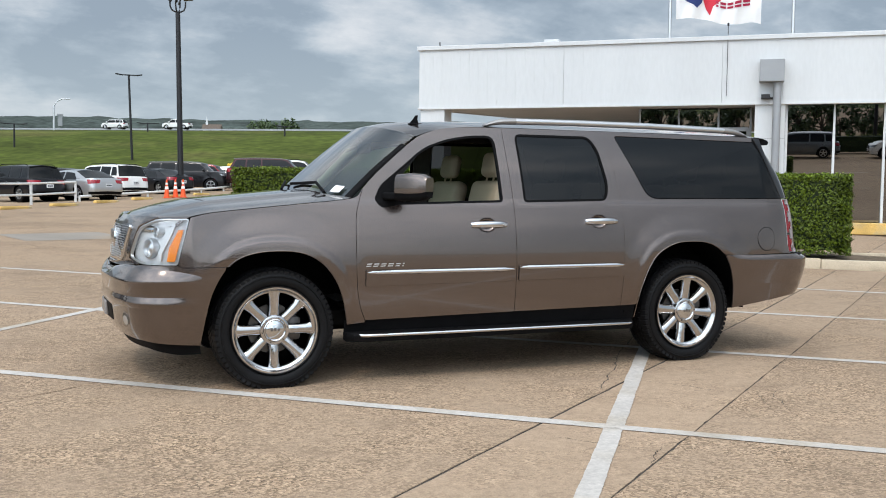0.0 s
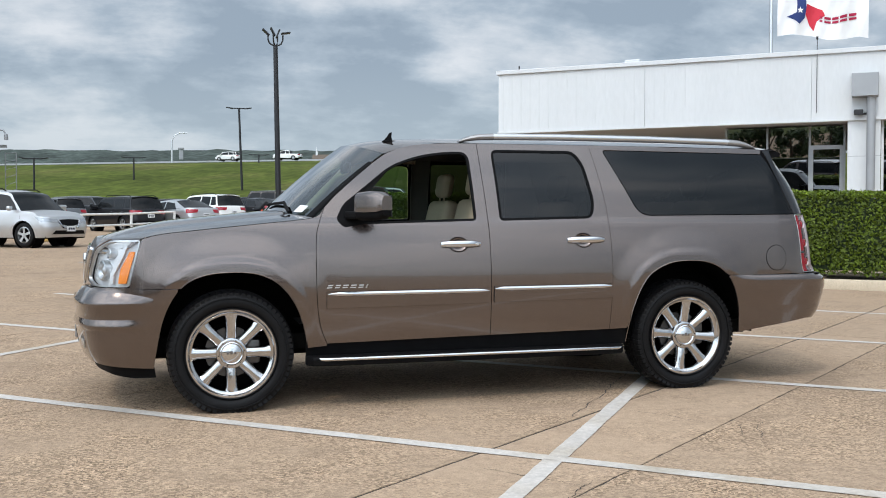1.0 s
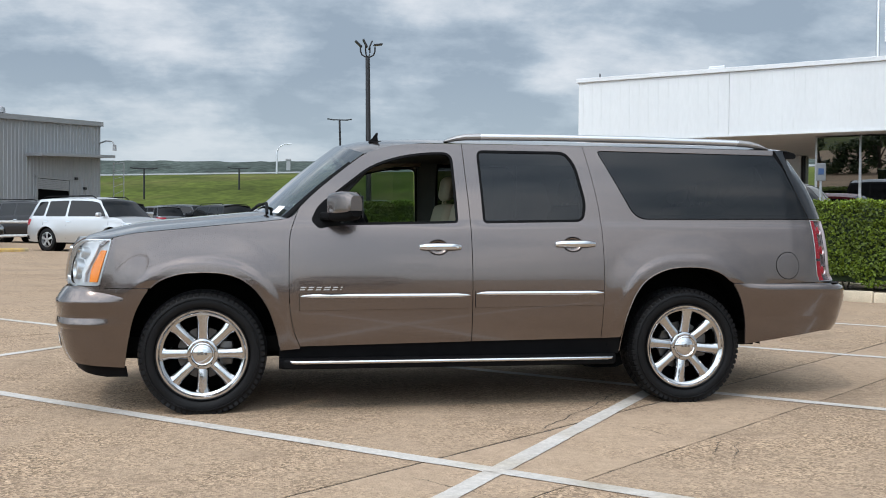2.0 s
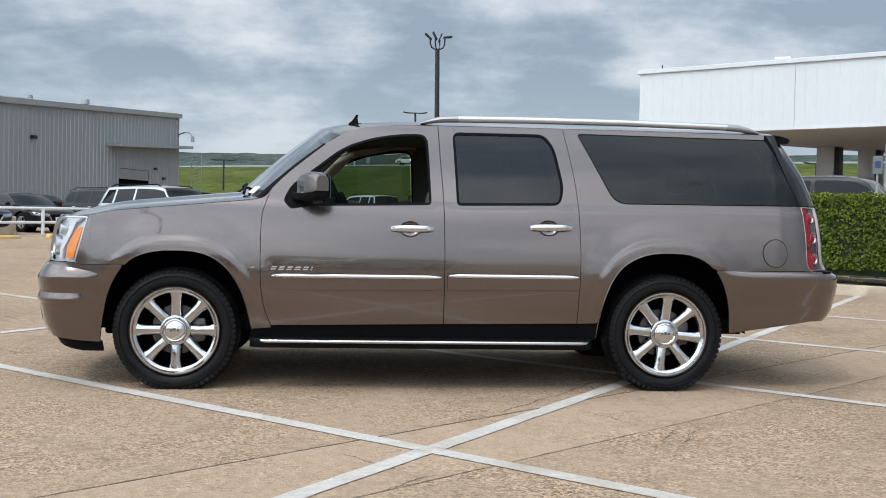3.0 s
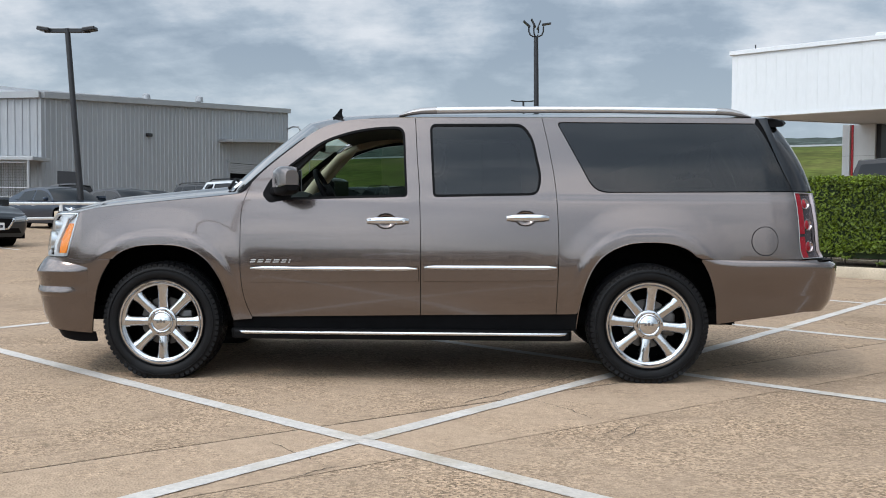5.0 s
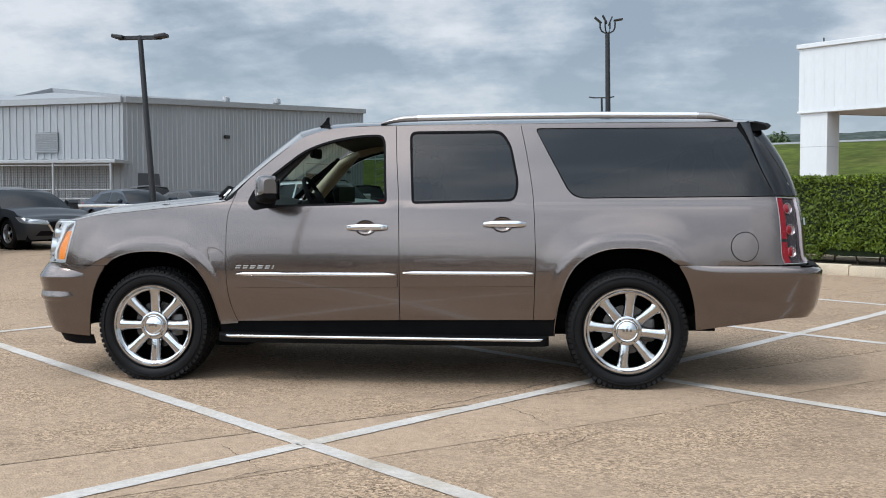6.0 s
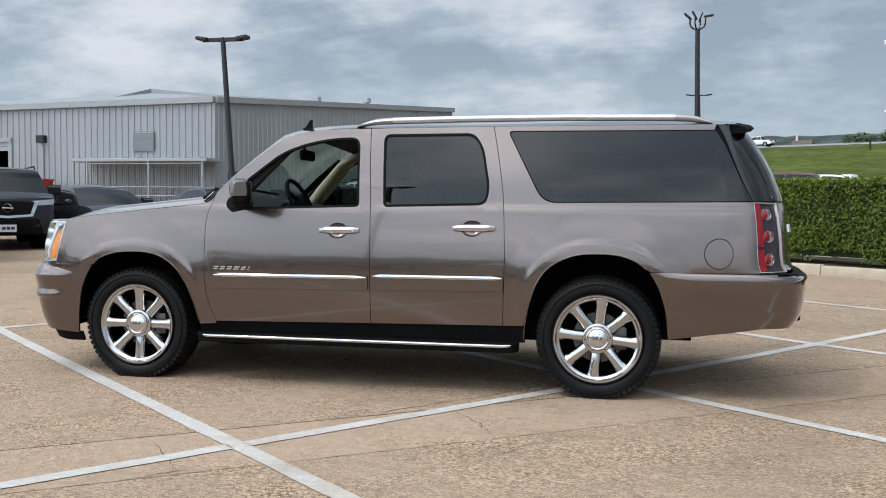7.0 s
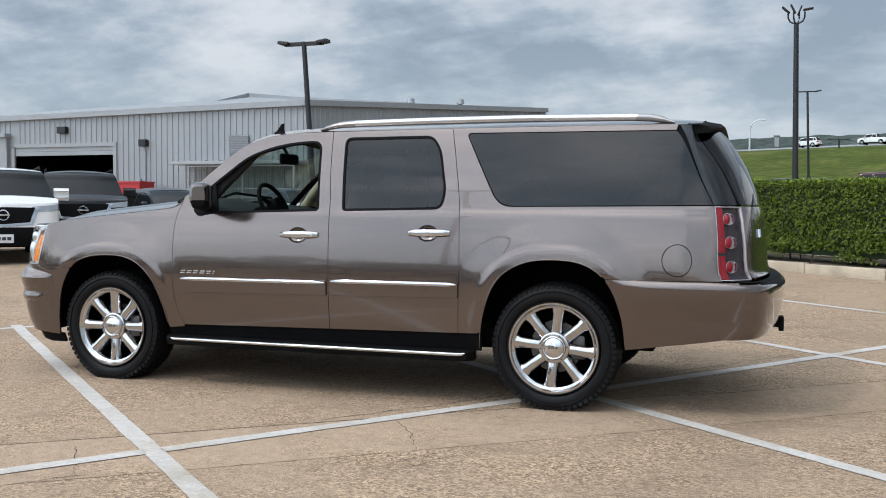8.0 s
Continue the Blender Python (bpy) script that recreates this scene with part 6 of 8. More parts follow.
    part("plinth", bm, M_YELLOW, b, "faded yellow painted plinth")
    bm = bmesh.new()
    for x0 in (9.45, 10.28):
        box(bm, x0 - 0.05, 1.2, 0.3, x0 + 0.05, 1.28, 3.4, m=FQ)
    box(bm, 9.45, 1.2, 3.3, 10.28, 1.28, 3.42, m=FQ)
    part("glass_door_frame", bm, M_SHEDTRIM, b)
    bm = bmesh.new()
    box(bm, 10.5, 1.5, 0.2, 28.5, 13.9, 0.28, m=FQ)
    part("showroom_floor", bm, M_SOFFIT, b)
    # grey box, pipe, small camera, rod on the fascia
    bm = bmesh.new()
    box(bm, 10.56, -0.42, 4.63, 11.24, -0.02, 5.27, 0.012, m=FQ)
    bx = part("junction_box", bm, M_SHEDTRIM, b, "grey metal box on the fascia")
    bm = bmesh.new()
    rod(bm, FQ @ Vector((11.06, -0.18, 0.3)), FQ @ Vector((11.06, -0.18, 4.7)), 0.115, n=20)
    part("conduit_pipe", bm, M_SHEDTRIM, bx, smooth=True)
    bm = bmesh.new()
    box(bm, 10.62, -0.28, 4.14, 10.86, -0.05, 4.28, 0.02, m=FQ)
    rod(bm, FQ @ Vector((10.74, -0.05, 4.18)), FQ @ Vector((10.95, -0.02, 4.18)), 0.03)
    part("security_camera", bm, M_DARKMETAL, bx)
    bm = bmesh.new()
    rod(bm, FQ @ Vector((9.64, -0.06, 4.26)), FQ @ Vector((9.64, -0.06, 6.36)), 0.009)
    rod(bm, FQ @ Vector((9.64, -0.06, 6.32)), FQ @ Vector((9.64, -0.06, 6.40)), 0.03)
    part("aerial_rod", bm, M_DARKMETAL, b)
    bm = bmesh.new()
    box(bm, 4.0, 0.5, 5.85, 4.48, 0.9, 6.20, 0.02, m=FQ)
    part("roof_hatch", bm, M_WHITE, b)
    bm = bmesh.new()
    rod(bm, FQ @ Vector((0.6, 0.3, 5.9)), FQ @ Vector((0.6, 0.3, 6.2)), 0.02)
    part("roof_stub", bm, M_DARKMETAL, b)


make_showroom()


# ---- other vehicles ----
M_CARGLASS = material("car_window_glass", (0.008, 0.009, 0.010), rough=0.05, spec=0.24)
M_CARLAMP = material("car_lamp_chrome", (0.42, 0.44, 0.46), rough=0.15, metal=0.7, bump=0.3, bump_scale=18, coat=0.5)
M_PLATE = material("plate_white", (0.7, 0.71, 0.72), rough=0.4, vary=0.05, scale=20)
M_ALLOY = material("alloy_wheel", (0.55, 0.56, 0.57), rough=0.28, metal=0.9, vary=0.05, scale=12)
PAINTS = {}
for key, col, met in (("black", (0.012, 0.012, 0.014), 0.2), ("white", (0.75, 0.75, 0.74), 0.0), ("silver", (0.52, 0.53, 0.54), 0.7), ("grey", (0.16, 0.17, 0.18), 0.6), ("charcoal", (0.045, 0.05, 0.056), 0.5), ("maroon", (0.030, 0.007, 0.010), 0.4), ("red", (0.16, 0.010, 0.014), 0.2), ("navy", (0.022, 0.032, 0.05), 0.5), ("pearl", (0.66, 0.66, 0.65), 0.2)):
    PAINTS[key] = flake_paint(key + "_car_paint", col, metal=met, rough=0.3, coat=0.3, flake=0.05, spec=0.25)
KINDS = {
    # length, half width, height, wheelbase, wheel radius, belt, nose height, cowl x, roof front, roof rear, rear base, deck height, front overhang
    "suv": dict(L=4.70, w=0.92, H=1.70, wb=2.72, r=0.36, belt=1.06, nose=0.88, cowl=-1.28, rf=-0.62, rr=1.85, rb=2.22, deck=1.06, fo=0.92, floor=0.28),
    "big_suv": dict(L=5.30, w=1.01, H=1.87, wb=3.07, r=0.41, belt=1.24, nose=1.12, cowl=-1.42, rf=-0.78, rr=2.15, rb=2.52, deck=1.24, fo=1.0, floor=0.32),
    "sedan": dict(L=4.88, w=0.92, H=1.45, wb=2.82, r=0.34, belt=0.93, nose=0.72, cowl=-1.15, rf=-0.30, rr=1.05, rb=1.95, deck=1.02, fo=0.95, floor=0.20),
    "big_pickup": dict(L=5.8, w=1.0, H=2.02, wb=3.6, r=0.42, belt=1.30, nose=1.18, cowl=-1.35, rf=-0.70, rr=0.85, rb=1.05, deck=1.25, fo=1.0, floor=0.42),
    "pickup": dict(L=5.35, w=0.93, H=1.78, wb=3.2, r=0.38, belt=1.12, nose=0.98, cowl=-1.35, rf=-0.70, rr=0.75, rb=0.95, deck=1.10, fo=0.95, floor=0.34),
}


def make_car(kind, paint, x, y, heading, label, group="cars in the lot", z=None, rails=False):
    k = KINDS[kind]
    h = Vector((heading[0], heading[1], 0)).normalized()
    car = thing({"big_suv": "suv", "big_pickup": "pickup"}.get(kind, kind), label, {"big_suv": "car", "pickup": "truck", "big_pickup": "truck"}.get(kind, "car"), group,
                pose(x, y, terrain(x, y) if z is None else z, 0, 0, math.degrees(math.atan2(-h.y, -h.x))))
    P = PAINTS[paint]
    ax0 = -k["wb"] / 2
    xf, xr = ax0 - k["fo"], ax0 - k["fo"] + k["L"]
    w, H, belt = k["w"], k["H"], k["belt"]
    sh = Shell(w, [(xf + 0.45, -w), (xf + 0.25, -w + 0.03), (xf + 0.12, -w + 0.12), (xf + 0.05, -w + 0.3), (xf, 0)],
               [(xr - 0.45, -w), (xr - 0.22, -w + 0.03), (xr - 0.09, -w + 0.13), (xr - 0.03, -w + 0.32), (xr, 0)],
               [(0, 0.14), (0.25, 0.06), (0.45, 0.015), (0.65, 0.0), (belt - 0.12, 0.012), (belt, 0.035), (belt + 0.05, 0.06), (H - 0.12, 0.22), (H, 0.33), (H + 0.2, 0.45)],
               [(0, 0.2), (0.25, 0.07), (0.45, 0.0), (0.65, 0.0), (k["nose"], 0.09), (k["nose"] + 0.3, 0.3)],
               [(0, 0.2), (0.25, 0.08), (0.45, 0.0), (0.7, 0.02), (k["deck"], 0.10), (H, 0.45)],
               arches=(ax0, ax0 + k["wb"]), flare=0.018, arch_r=k["r"] + 0.06, arch_z=k["r"], flare_w=0.14)
    fl, R = k["floor"], k["r"] + 0.055

    def arch(cx):
        a = math.asin(max(-1, min(1, (fl - k["r"]) / R)))
        return [(cx + R * math.cos(t), k["r"] + R * math.sin(t)) for t in np.linspace(math.pi - a, a, 13)]
    rb = k["rb"]
    top = spline([(xr - 0.02 + 0.35, k["deck"] - 0.02), (rb, k["deck"]), ((rb + k["cowl"]) / 2, belt), (k["cowl"], belt - 0.01), ((k["cowl"] + xf) / 2, (belt + k["nose"]) / 2 + 0.03), (xf + 0.3, k["nose"] + 0.02), (sh.s0, k["nose"] - 0.02)], 4)
    top = [(sh.s1, k["deck"] - 0.06)] + top[1:]
    low = [(sh.s0, fl + 0.02)] + arch(ax0) + arch(ax0 + k["wb"]) + [(sh.s1, fl + 0.08)]
    tx, tz = [p[0] for p in top[::-1]], [p[1] for p in top[::-1]]
    topz = lambda s: float(np.interp(s, tx, tz))
    A1, R1 = k["rf"], k["rr"]
    green = spline([(k["cowl"], belt - 0.01), (k["cowl"] * 0.45 + A1 * 0.55, belt + (H - belt) * 0.52), (A1, H - 0.10), ((A1 + R1) / 2, H - 0.05), (R1, H - 0.09)], 4) + [(rb, k["deck"])]
    gx = [p for p in green]
    for sd in (-1, 1):
        body = panel(sh, "body_side", low + top, P, car, gap=0, side=sd, step=0.16)
        panel(sh, "cabin_frame", gx, P, car, gap=0, side=sd, step=0.2, rim=False)
        xb = (A1 + R1) * 0.5 - (0.1 if not kind.endswith("pickup") else -0.05)
        zi = belt + 0.02
        roofz = lambda q: float(np.interp(q, [p[0] for p in green], [p[1] for p in green])) - 0.075
        wins = [[(k["cowl"] + 0.16, zi), (xb - 0.05, zi), (xb - 0.03, roofz(xb - 0.03))] + [(q, roofz(q)) for q in np.linspace(xb - 0.1, k["cowl"] + 0.32, 7)]]
        if kind.endswith("pickup"):
            wins += [[(xb + 0.05, zi), (rb - 0.12, zi), (R1 - 0.05, roofz(R1 - 0.05)), (xb + 0.04, roofz(xb + 0.04))]]
        else:
            xc = xb + 0.95
            wins += [[(xb + 0.05, zi), (xc - 0.05, zi), (xc - 0.10, roofz(xc - 0.1)), (xb + 0.05, roofz(xb + 0.05))]]
            if kind != "sedan":
                wins += [[(xc + 0.04, zi + 0.02), (rb - 0.22, zi + 0.02), (R1 - 0.06, roofz(R1 - 0.06)), (xc - 0.01, roofz(xc))]]
            else:
                wins[-1] = [(xb + 0.05, zi), (xc + 0.1, zi), (R1 - 0.05, roofz(R1 - 0.05) - 0.03), (xb + 0.05, roofz(xb + 0.05))]
        for wn in wins:
            panel(sh, "side_window", rounded(wn, 0.03, 2), M_CARGLASS, car, off=0.005, gap=0, side=sd, step=0.4, rim=False)
        for xs0 in (k["cowl"] + 0.02, xb, xb + 0.98):
            if xs0 < rb - 0.15:
                panel(sh, "door_seam", [(xs0, fl + 0.10), (xs0 + 0.012, fl + 0.10), (xs0 + 0.012, belt - 0.02), (xs0, belt - 0.02)] if abs(xs0 - ax0) > R and abs(xs0 - ax0 - k["wb"]) > R else [(xs0, 2 * k["r"] + 0.1), (xs0 + 0.012, 2 * k["r"] + 0.1), (xs0 + 0.012, belt - 0.02), (xs0, belt - 0.02)], M_BLACK, body, off=0.0015, gap=0, side=sd, step=0.4, rim=False)
        for xh in (xb - 0.22, xb + 0.75):
            if xh < rb - 0.2:
                panel(sh, "door_handle", rounded([(xh, belt - 0.15), (xh + 0.18, belt - 0.15), (xh + 0.18, belt - 0.12), (xh, belt - 0.12)], 0.01, 2), M_CHROME, body, off=0.02, gap=0, side=sd, step=0.4)
        nz = k["nose"]
        panel(sh, "headlamp", rounded([(xf + 0.50, nz + 0.01), (xf + 0.30, nz - 0.13), (sh.s0 + w * 0.42, nz - 0.17), (sh.s0 + w * 0.50, nz - 0.06)], 0.02, 2), M_CARLAMP, car, off=0.006, gap=0, side=sd, step=0.12)
        dz = k["deck"]
        panel(sh, "tail_lamp", rounded([(xr - 0.40, dz - 0.06), (sh.s1 - w * 0.45, dz - 0.07), (sh.s1 - w * 0.5, dz - 0.22), (xr - 0.30, dz - 0.26)], 0.02, 2), M_RED, car, off=0.006, gap=0, side=sd, step=0.12)
        panel(sh, "grille", [(sh.s0 + w * 0.50, nz - 0.36), (sh.s0, nz - 0.40), (sh.s0, nz - 0.07), (sh.s0 + w * 0.60, nz - 0.08)] if kind == "big_suv" else [(sh.s0 + w * 0.45, nz - 0.20), (sh.s0, nz - 0.10 - 0.18), (sh.s0, nz - 0.06), (sh.s0 + w * 0.48, nz - 0.08)] if kind != "sedan" else [(sh.s0 + w * 0.35, nz - 0.28), (sh.s0, nz - 0.36), (sh.s0, nz - 0.08), (sh.s0 + w * 0.42, nz - 0.10)], M_BLACK, car, off=0.008, gap=0, side=sd, step=0.12)
        panel(sh, "grille_trim", [(sh.s0 + w * 0.63, nz - 0.07), (sh.s0 + w * 0.50, nz - 0.40), (sh.s0, nz - 0.44), (sh.s0, nz - 0.39), (sh.s0 + w * 0.45, nz - 0.355), (sh.s0 + w * 0.55, nz - 0.07)] if kind == "big_suv" else [(sh.s0 + w * 0.50, nz - 0.07), (sh.s0 + w * 0.34, nz - 0.33), (sh.s0, nz - 0.35), (sh.s0, nz - 0.325), (sh.s0 + w * 0.30, nz - 0.305), (sh.s0 + w * 0.45, nz - 0.07)], M_CHROME, car, off=0.014, gap=0, side=sd, step=0.12)
        q = 0 if kind == "big_suv" else 1
        panel(sh, "lower_grille", [(sh.s0 + w * 0.75, fl + 0.10 * q), (sh.s0, fl + 0.10 * q), (sh.s0, fl + 0.21 + 0.14 * (1 - q)), (sh.s0 + w * 0.62, fl + 0.21 + 0.14 * (1 - q))], M_BLACK, car, off=0.006, gap=0, side=sd, step=0.15)
        panel(sh, "lower_bumper", [(xr - 0.30, fl + 0.08), (sh.s1, fl + 0.09), (sh.s1, fl + 0.23), (xr - 0.30, fl + 0.2)], M_BLACK, car, off=0.006, gap=0, side=sd, step=0.15)
        bm = bmesh.new()
        box(bm, k["cowl"] + 0.22, sd * (w + 0.03), belt + 0.0, k["cowl"] + 0.36, sd * (w + 0.20), belt + 0.14, 0.055, seg=3)
        part("door_mirror", bm, P, car, smooth=True)
        for a in (ax0, ax0 + k["wb"]):
            m = Matrix.Translation((a, sd * (w - 0.13), k["r"])) @ Matrix.Diagonal((1, sd, 1, 1))
            bm = bmesh.new()
            r = k["r"]
            lathe(bm, [(r * 0.64, -0.08), (r * 0.66, 0.09), (r * 0.8, 0.105), (r * 0.94, 0.09), (r, 0.05), (r, -0.08), (r * 0.9, -0.1)], 30, m)
            ty = part("tyre", bm, M_RUBBER, car, smooth=True)
            bm = bmesh.new()
            lathe(bm, [(r * 0.66, 0.085), (r * 0.62, 0.09), (r * 0.58, 0.05), (r * 0.56, 0.0)], 30, m)
            for i in range(5):
                t = 2 * math.pi * i / 5 + 0.3
                vs = [bm.verts.new(m @ Vector((q * math.cos(t + dt), yy, q * math.sin(t + dt)))) for q, dt, yy in ((0.03, -1.0, 0.08), (r * 0.62, -0.2, 0.085), (r * 0.62, 0.2, 0.085), (0.03, 1.0, 0.08))]
                bm.faces.new(vs)
            rod(bm, m @ Vector((0, 0.06, 0)), m @ Vector((0, 0.1, 0)), 0.06)
            part("rim", bm, M_ALLOY, ty)
            bm = bmesh.new()
            lathe(bm, [(r * 0.62, 0.0), (0.001, 0.0)], 24, m)
            lathe(bm, [(R + 0.01, -0.3), (R + 0.01, 0.05)], 24, m)
            part("wheel_well", bm, M_DEEP, car)
    ss = np.linspace(sh.s0, k["cowl"] + 0.03, 14)

    def cross(s, z, crown, off=0.0):
        p = sh.place(s, z)
        return [Vector((p.x, p.y * q, z + crown * (1 - q * q) + off)) for q in np.linspace(1, -1, 13)]
    sheet("bonnet", [cross(s, topz(s), 0.05 * smooth01(sh.s0, sh.s0 + 0.9, s)) for s in ss], P, car)
    sheet("rear_deck", [cross(s, topz(s), 0.02) for s in np.linspace(rb - 0.03 if not kind.endswith("pickup") else rb - 0.03, sh.s1, 10)], P, car)
    gm = [(p[0], p[1]) for p in green]
    na = next(i for i, p in enumerate(gm) if abs(p[0] - A1) < 1e-6)
    sheet("windscreen", [[Vector((v.x - 0.10 * (1 - q * q), v.y, v.z)) for v, q in zip(cross(s, z, 0.02), np.linspace(1, -1, 13))] for s, z in [(p[0], p[1]) for p in gm[: na + 1]]], M_CARGLASS, car)
    sheet("roof", [[Vector((v.x - (0.10 * (1 - q * q) if i == 0 else 0), v.y, v.z)) for v, q in zip(cross(s, z, 0.055 if i else 0.03), np.linspace(1, -1, 13))] for i, (s, z) in enumerate(gm[na:-1])], P, car)
    zr = gm[-2][1]
    sheet("rear_window", [[Vector((v.x + 0.06 * (1 - q * q), v.y * 0.985, v.z)) for v, q in zip(cross(R1 + (rb - R1) * t + 0.01, zr + (k["deck"] - zr) * t, 0.05 * (1 - t)), np.linspace(1, -1, 13))] for t in np.linspace(0, 1, 5)], M_CARGLASS, car)
    if kind in ("suv", "big_suv"):
        sheet("roof_spoiler", [[Vector((v.x + dx, v.y * 0.97, v.z + dz2)) for v in cross(R1, zr, 0.05)] for dx, dz2 in ((-0.1, 0.005), (0.12, -0.005), (0.13, -0.03), (0.0, -0.05))], P, car)
    if kind == "big_suv" and heading[1] < -0.6:
        bm = bmesh.new()
        lathe(bm, [(0.075, 0), (0.085, -0.012), (0.10, -0.012), (0.105, 0)], 24, Matrix.Translation((xf + 0.015, 0, k["nose"] - 0.22)) @ pose(0, 0, 0, 0, 0, -90))
        box(bm, xf - 0.002, -0.115, k["nose"] - 0.235, xf + 0.025, 0.115, k["nose"] - 0.205, 0.004)
        part("front_emblem", bm, M_CHROME, car, smooth=True)
    if rails:
        for sd in (-1, 1):
            bm = bmesh.new()
            yy = sd * (w - 0.26)
            tube(bm, [(A1 + 0.1, yy, H - 0.06), (A1 + 0.25, yy, H + 0.01), (R1 - 0.3, yy, H + 0.01), (R1 - 0.1, yy, H - 0.06)], 0.018, 6)
            part("roof_rail", bm, M_BLACK, car)
    bm = bmesh.new()
    box(bm, xf + 0.2, -w + 0.12, fl - 0.03, xr - 0.2, w - 0.12, fl + 0.15)
    part("underbody", bm, M_DEEP, car)
    for nm, xx, zz, dirn in (("front_plate", xf - 0.012, fl + (0.26 if kind != "big_suv" else 0.14), -1), ("rear_plate", xr + 0.012 - (0.02 if kind != "sedan" else 0.0), k["deck"] - 0.32, 1)):
        bm = bmesh.new()
        box(bm, xx - 0.012, -0.17, zz - 0.08, xx + 0.012, 0.17, zz + 0.08, 0.004)
        pl = part(nm, bm, M_PLATE, car)
        bm = bmesh.new()
        for q in range(3):
            box(bm, xx + dirn * 0.014 - 0.002, -0.13 + q * 0.09, zz - 0.03, xx + dirn * 0.014 + 0.002, -0.06 + q * 0.09, zz + 0.03)
        part("plate_bar", bm, M_INK, pl)
    if kind.endswith("pickup"):
        bm = bmesh.new()
        box(bm, rb + 0.05, -w + 0.1, k["deck"] - 0.5, xr - 0.12, w - 0.1, k["deck"] + 0.015)
        part("bed_cover", bm, M_BLACK, car)
    return car


HR_V, HR_U = Vector((0.56, 0.828, 0)), Vector((0.828, -0.56, 0))


def by_rail(a, b):
    p = Vector((-12.7, 22.0, 0)) + HR_V * a - HR_U * b
    return p.x, p.y


FWD, BACK = (0.80, -0.60), (-0.53, 0.85)
make_car("suv", "silver", -6.45, 24.3, FWD, "silver SUV with dark roof bars parked facing the lane", rails=True)
make_car("sedan", "navy", *by_rail(2.6, 3.0), FWD, "dark blue saloon car parked behind a white rail")
make_car("sedan", "black", *by_rail(6.2, 4.2), FWD, "black saloon car parked behind a white rail")
make_car("suv", "black", *by_rail(11.0, 4.5), FWD, "black SUV parked in a row of cars", rails=True)
make_car("suv", "black", *by_rail(15.6, 5.2), BACK, "black SUV parked tail towards the rail")
make_car("suv", "black", -3.8, 41.75, BACK, "black SUV parked tail towards the white rail", rails=True)
make_car("sedan", "silver", -1.35, 41.9, BACK, "silver saloon car parked tail towards the rail")
make_car("suv", "white", 0.35, 46.65, BACK, "white SUV parked tail towards the rail", rails=True)
make_car("sedan", "black", 3.2, 50.6, BACK, "black saloon car beside traffic cones")
make_car("big_suv", "black", 5.6, 54.0, (0.93, -0.36), "black SUV parked nose to the lane")
make_car("suv", "black", 5.0, 77.4, BACK, "black SUV parked in the back row")
make_car("sedan", "white", 10.2, 63.5, (0.93, -0.36), "white saloon car parked near the rail end")
make_car("big_suv", "maroon", 10.2, 51.2, (0.95, -0.30), "dark maroon SUV parked behind the hedge")
make_car("suv", "red", 7.3, 58.5, (0.93, -0.36), "dark red SUV half hidden in the back row")
make_car("suv", "white", 13.0, 57.2, (0.95, -0.30), "white SUV with roof bars in the back row", rails=True)
make_car("big_suv", "white", -12.35, 9.4, (0.70, -0.71), "white large SUV with a black grille", rails=True)
make_car("big_suv", "black", -13.35, 13.1, (0.66, -0.75), "black large SUV beside a white one", rails=True)
make_car("sedan", "charcoal", -12.0, 15.0, (0.84, -0.54), "dark grey saloon car parked nose out")
make_car("big_pickup", "black", 8.9, 11.0, (0.80, -0.60), "black pickup truck parked behind the hedge")
make_car("suv", "red", 10.8, 14.6, (0.80, -0.60), "red SUV parked under the canopy")
make_car("sedan", "black", 8.0, 14.8, (0.80, -0.60), "black saloon car parked behind the hedge")
row = random.Random(5)
for a, kd, pt, bw in ((10, "suv", "grey", 14), (15, "sedan", "black", 14.5), (19.5, "suv", "black", 14), (24, "suv", "charcoal", 15), (28.5, "suv", "grey", 14), (33, "big_suv", "charcoal", 15), (38, "suv", "navy", 15), (43, "sedan", "grey", 16), (48, "suv", "black", 18), (22, "suv", "pearl", 26), (29, "sedan", "silver", 27), (36, "suv", "black", 27), (44, "suv", "white", 28), (52, "big_suv", "black", 27)):
    make_car(kd, pt, *by_rail(a + row.uniform(-0.4, 0.4), bw), FWD if row.random() < 0.5 else BACK, f"{PAINTS[pt].name.split('_')[0]} {'saloon car' if kd == 'sedan' else 'SUV'} in the far rows of the lot")
make_car("suv", "white", 10.0, 177.3, (-0.87, 0.495), "white SUV on the distant highway", "highway traffic", z=12.0)
make_car("pickup", "white", 20.2, 171.5, (-0.87, 0.495), "white pickup truck on the distant highway", "highway traffic", z=12.0)
make_car("suv", "grey", -4.8, -14.2, (-0.757, 0.653), "grey SUV parked across the lane", "cars across the lane")
make_car("suv", "white", 0.1, -18.2, (-0.757, 0.653), "white SUV parked across the lane", "cars across the lane")


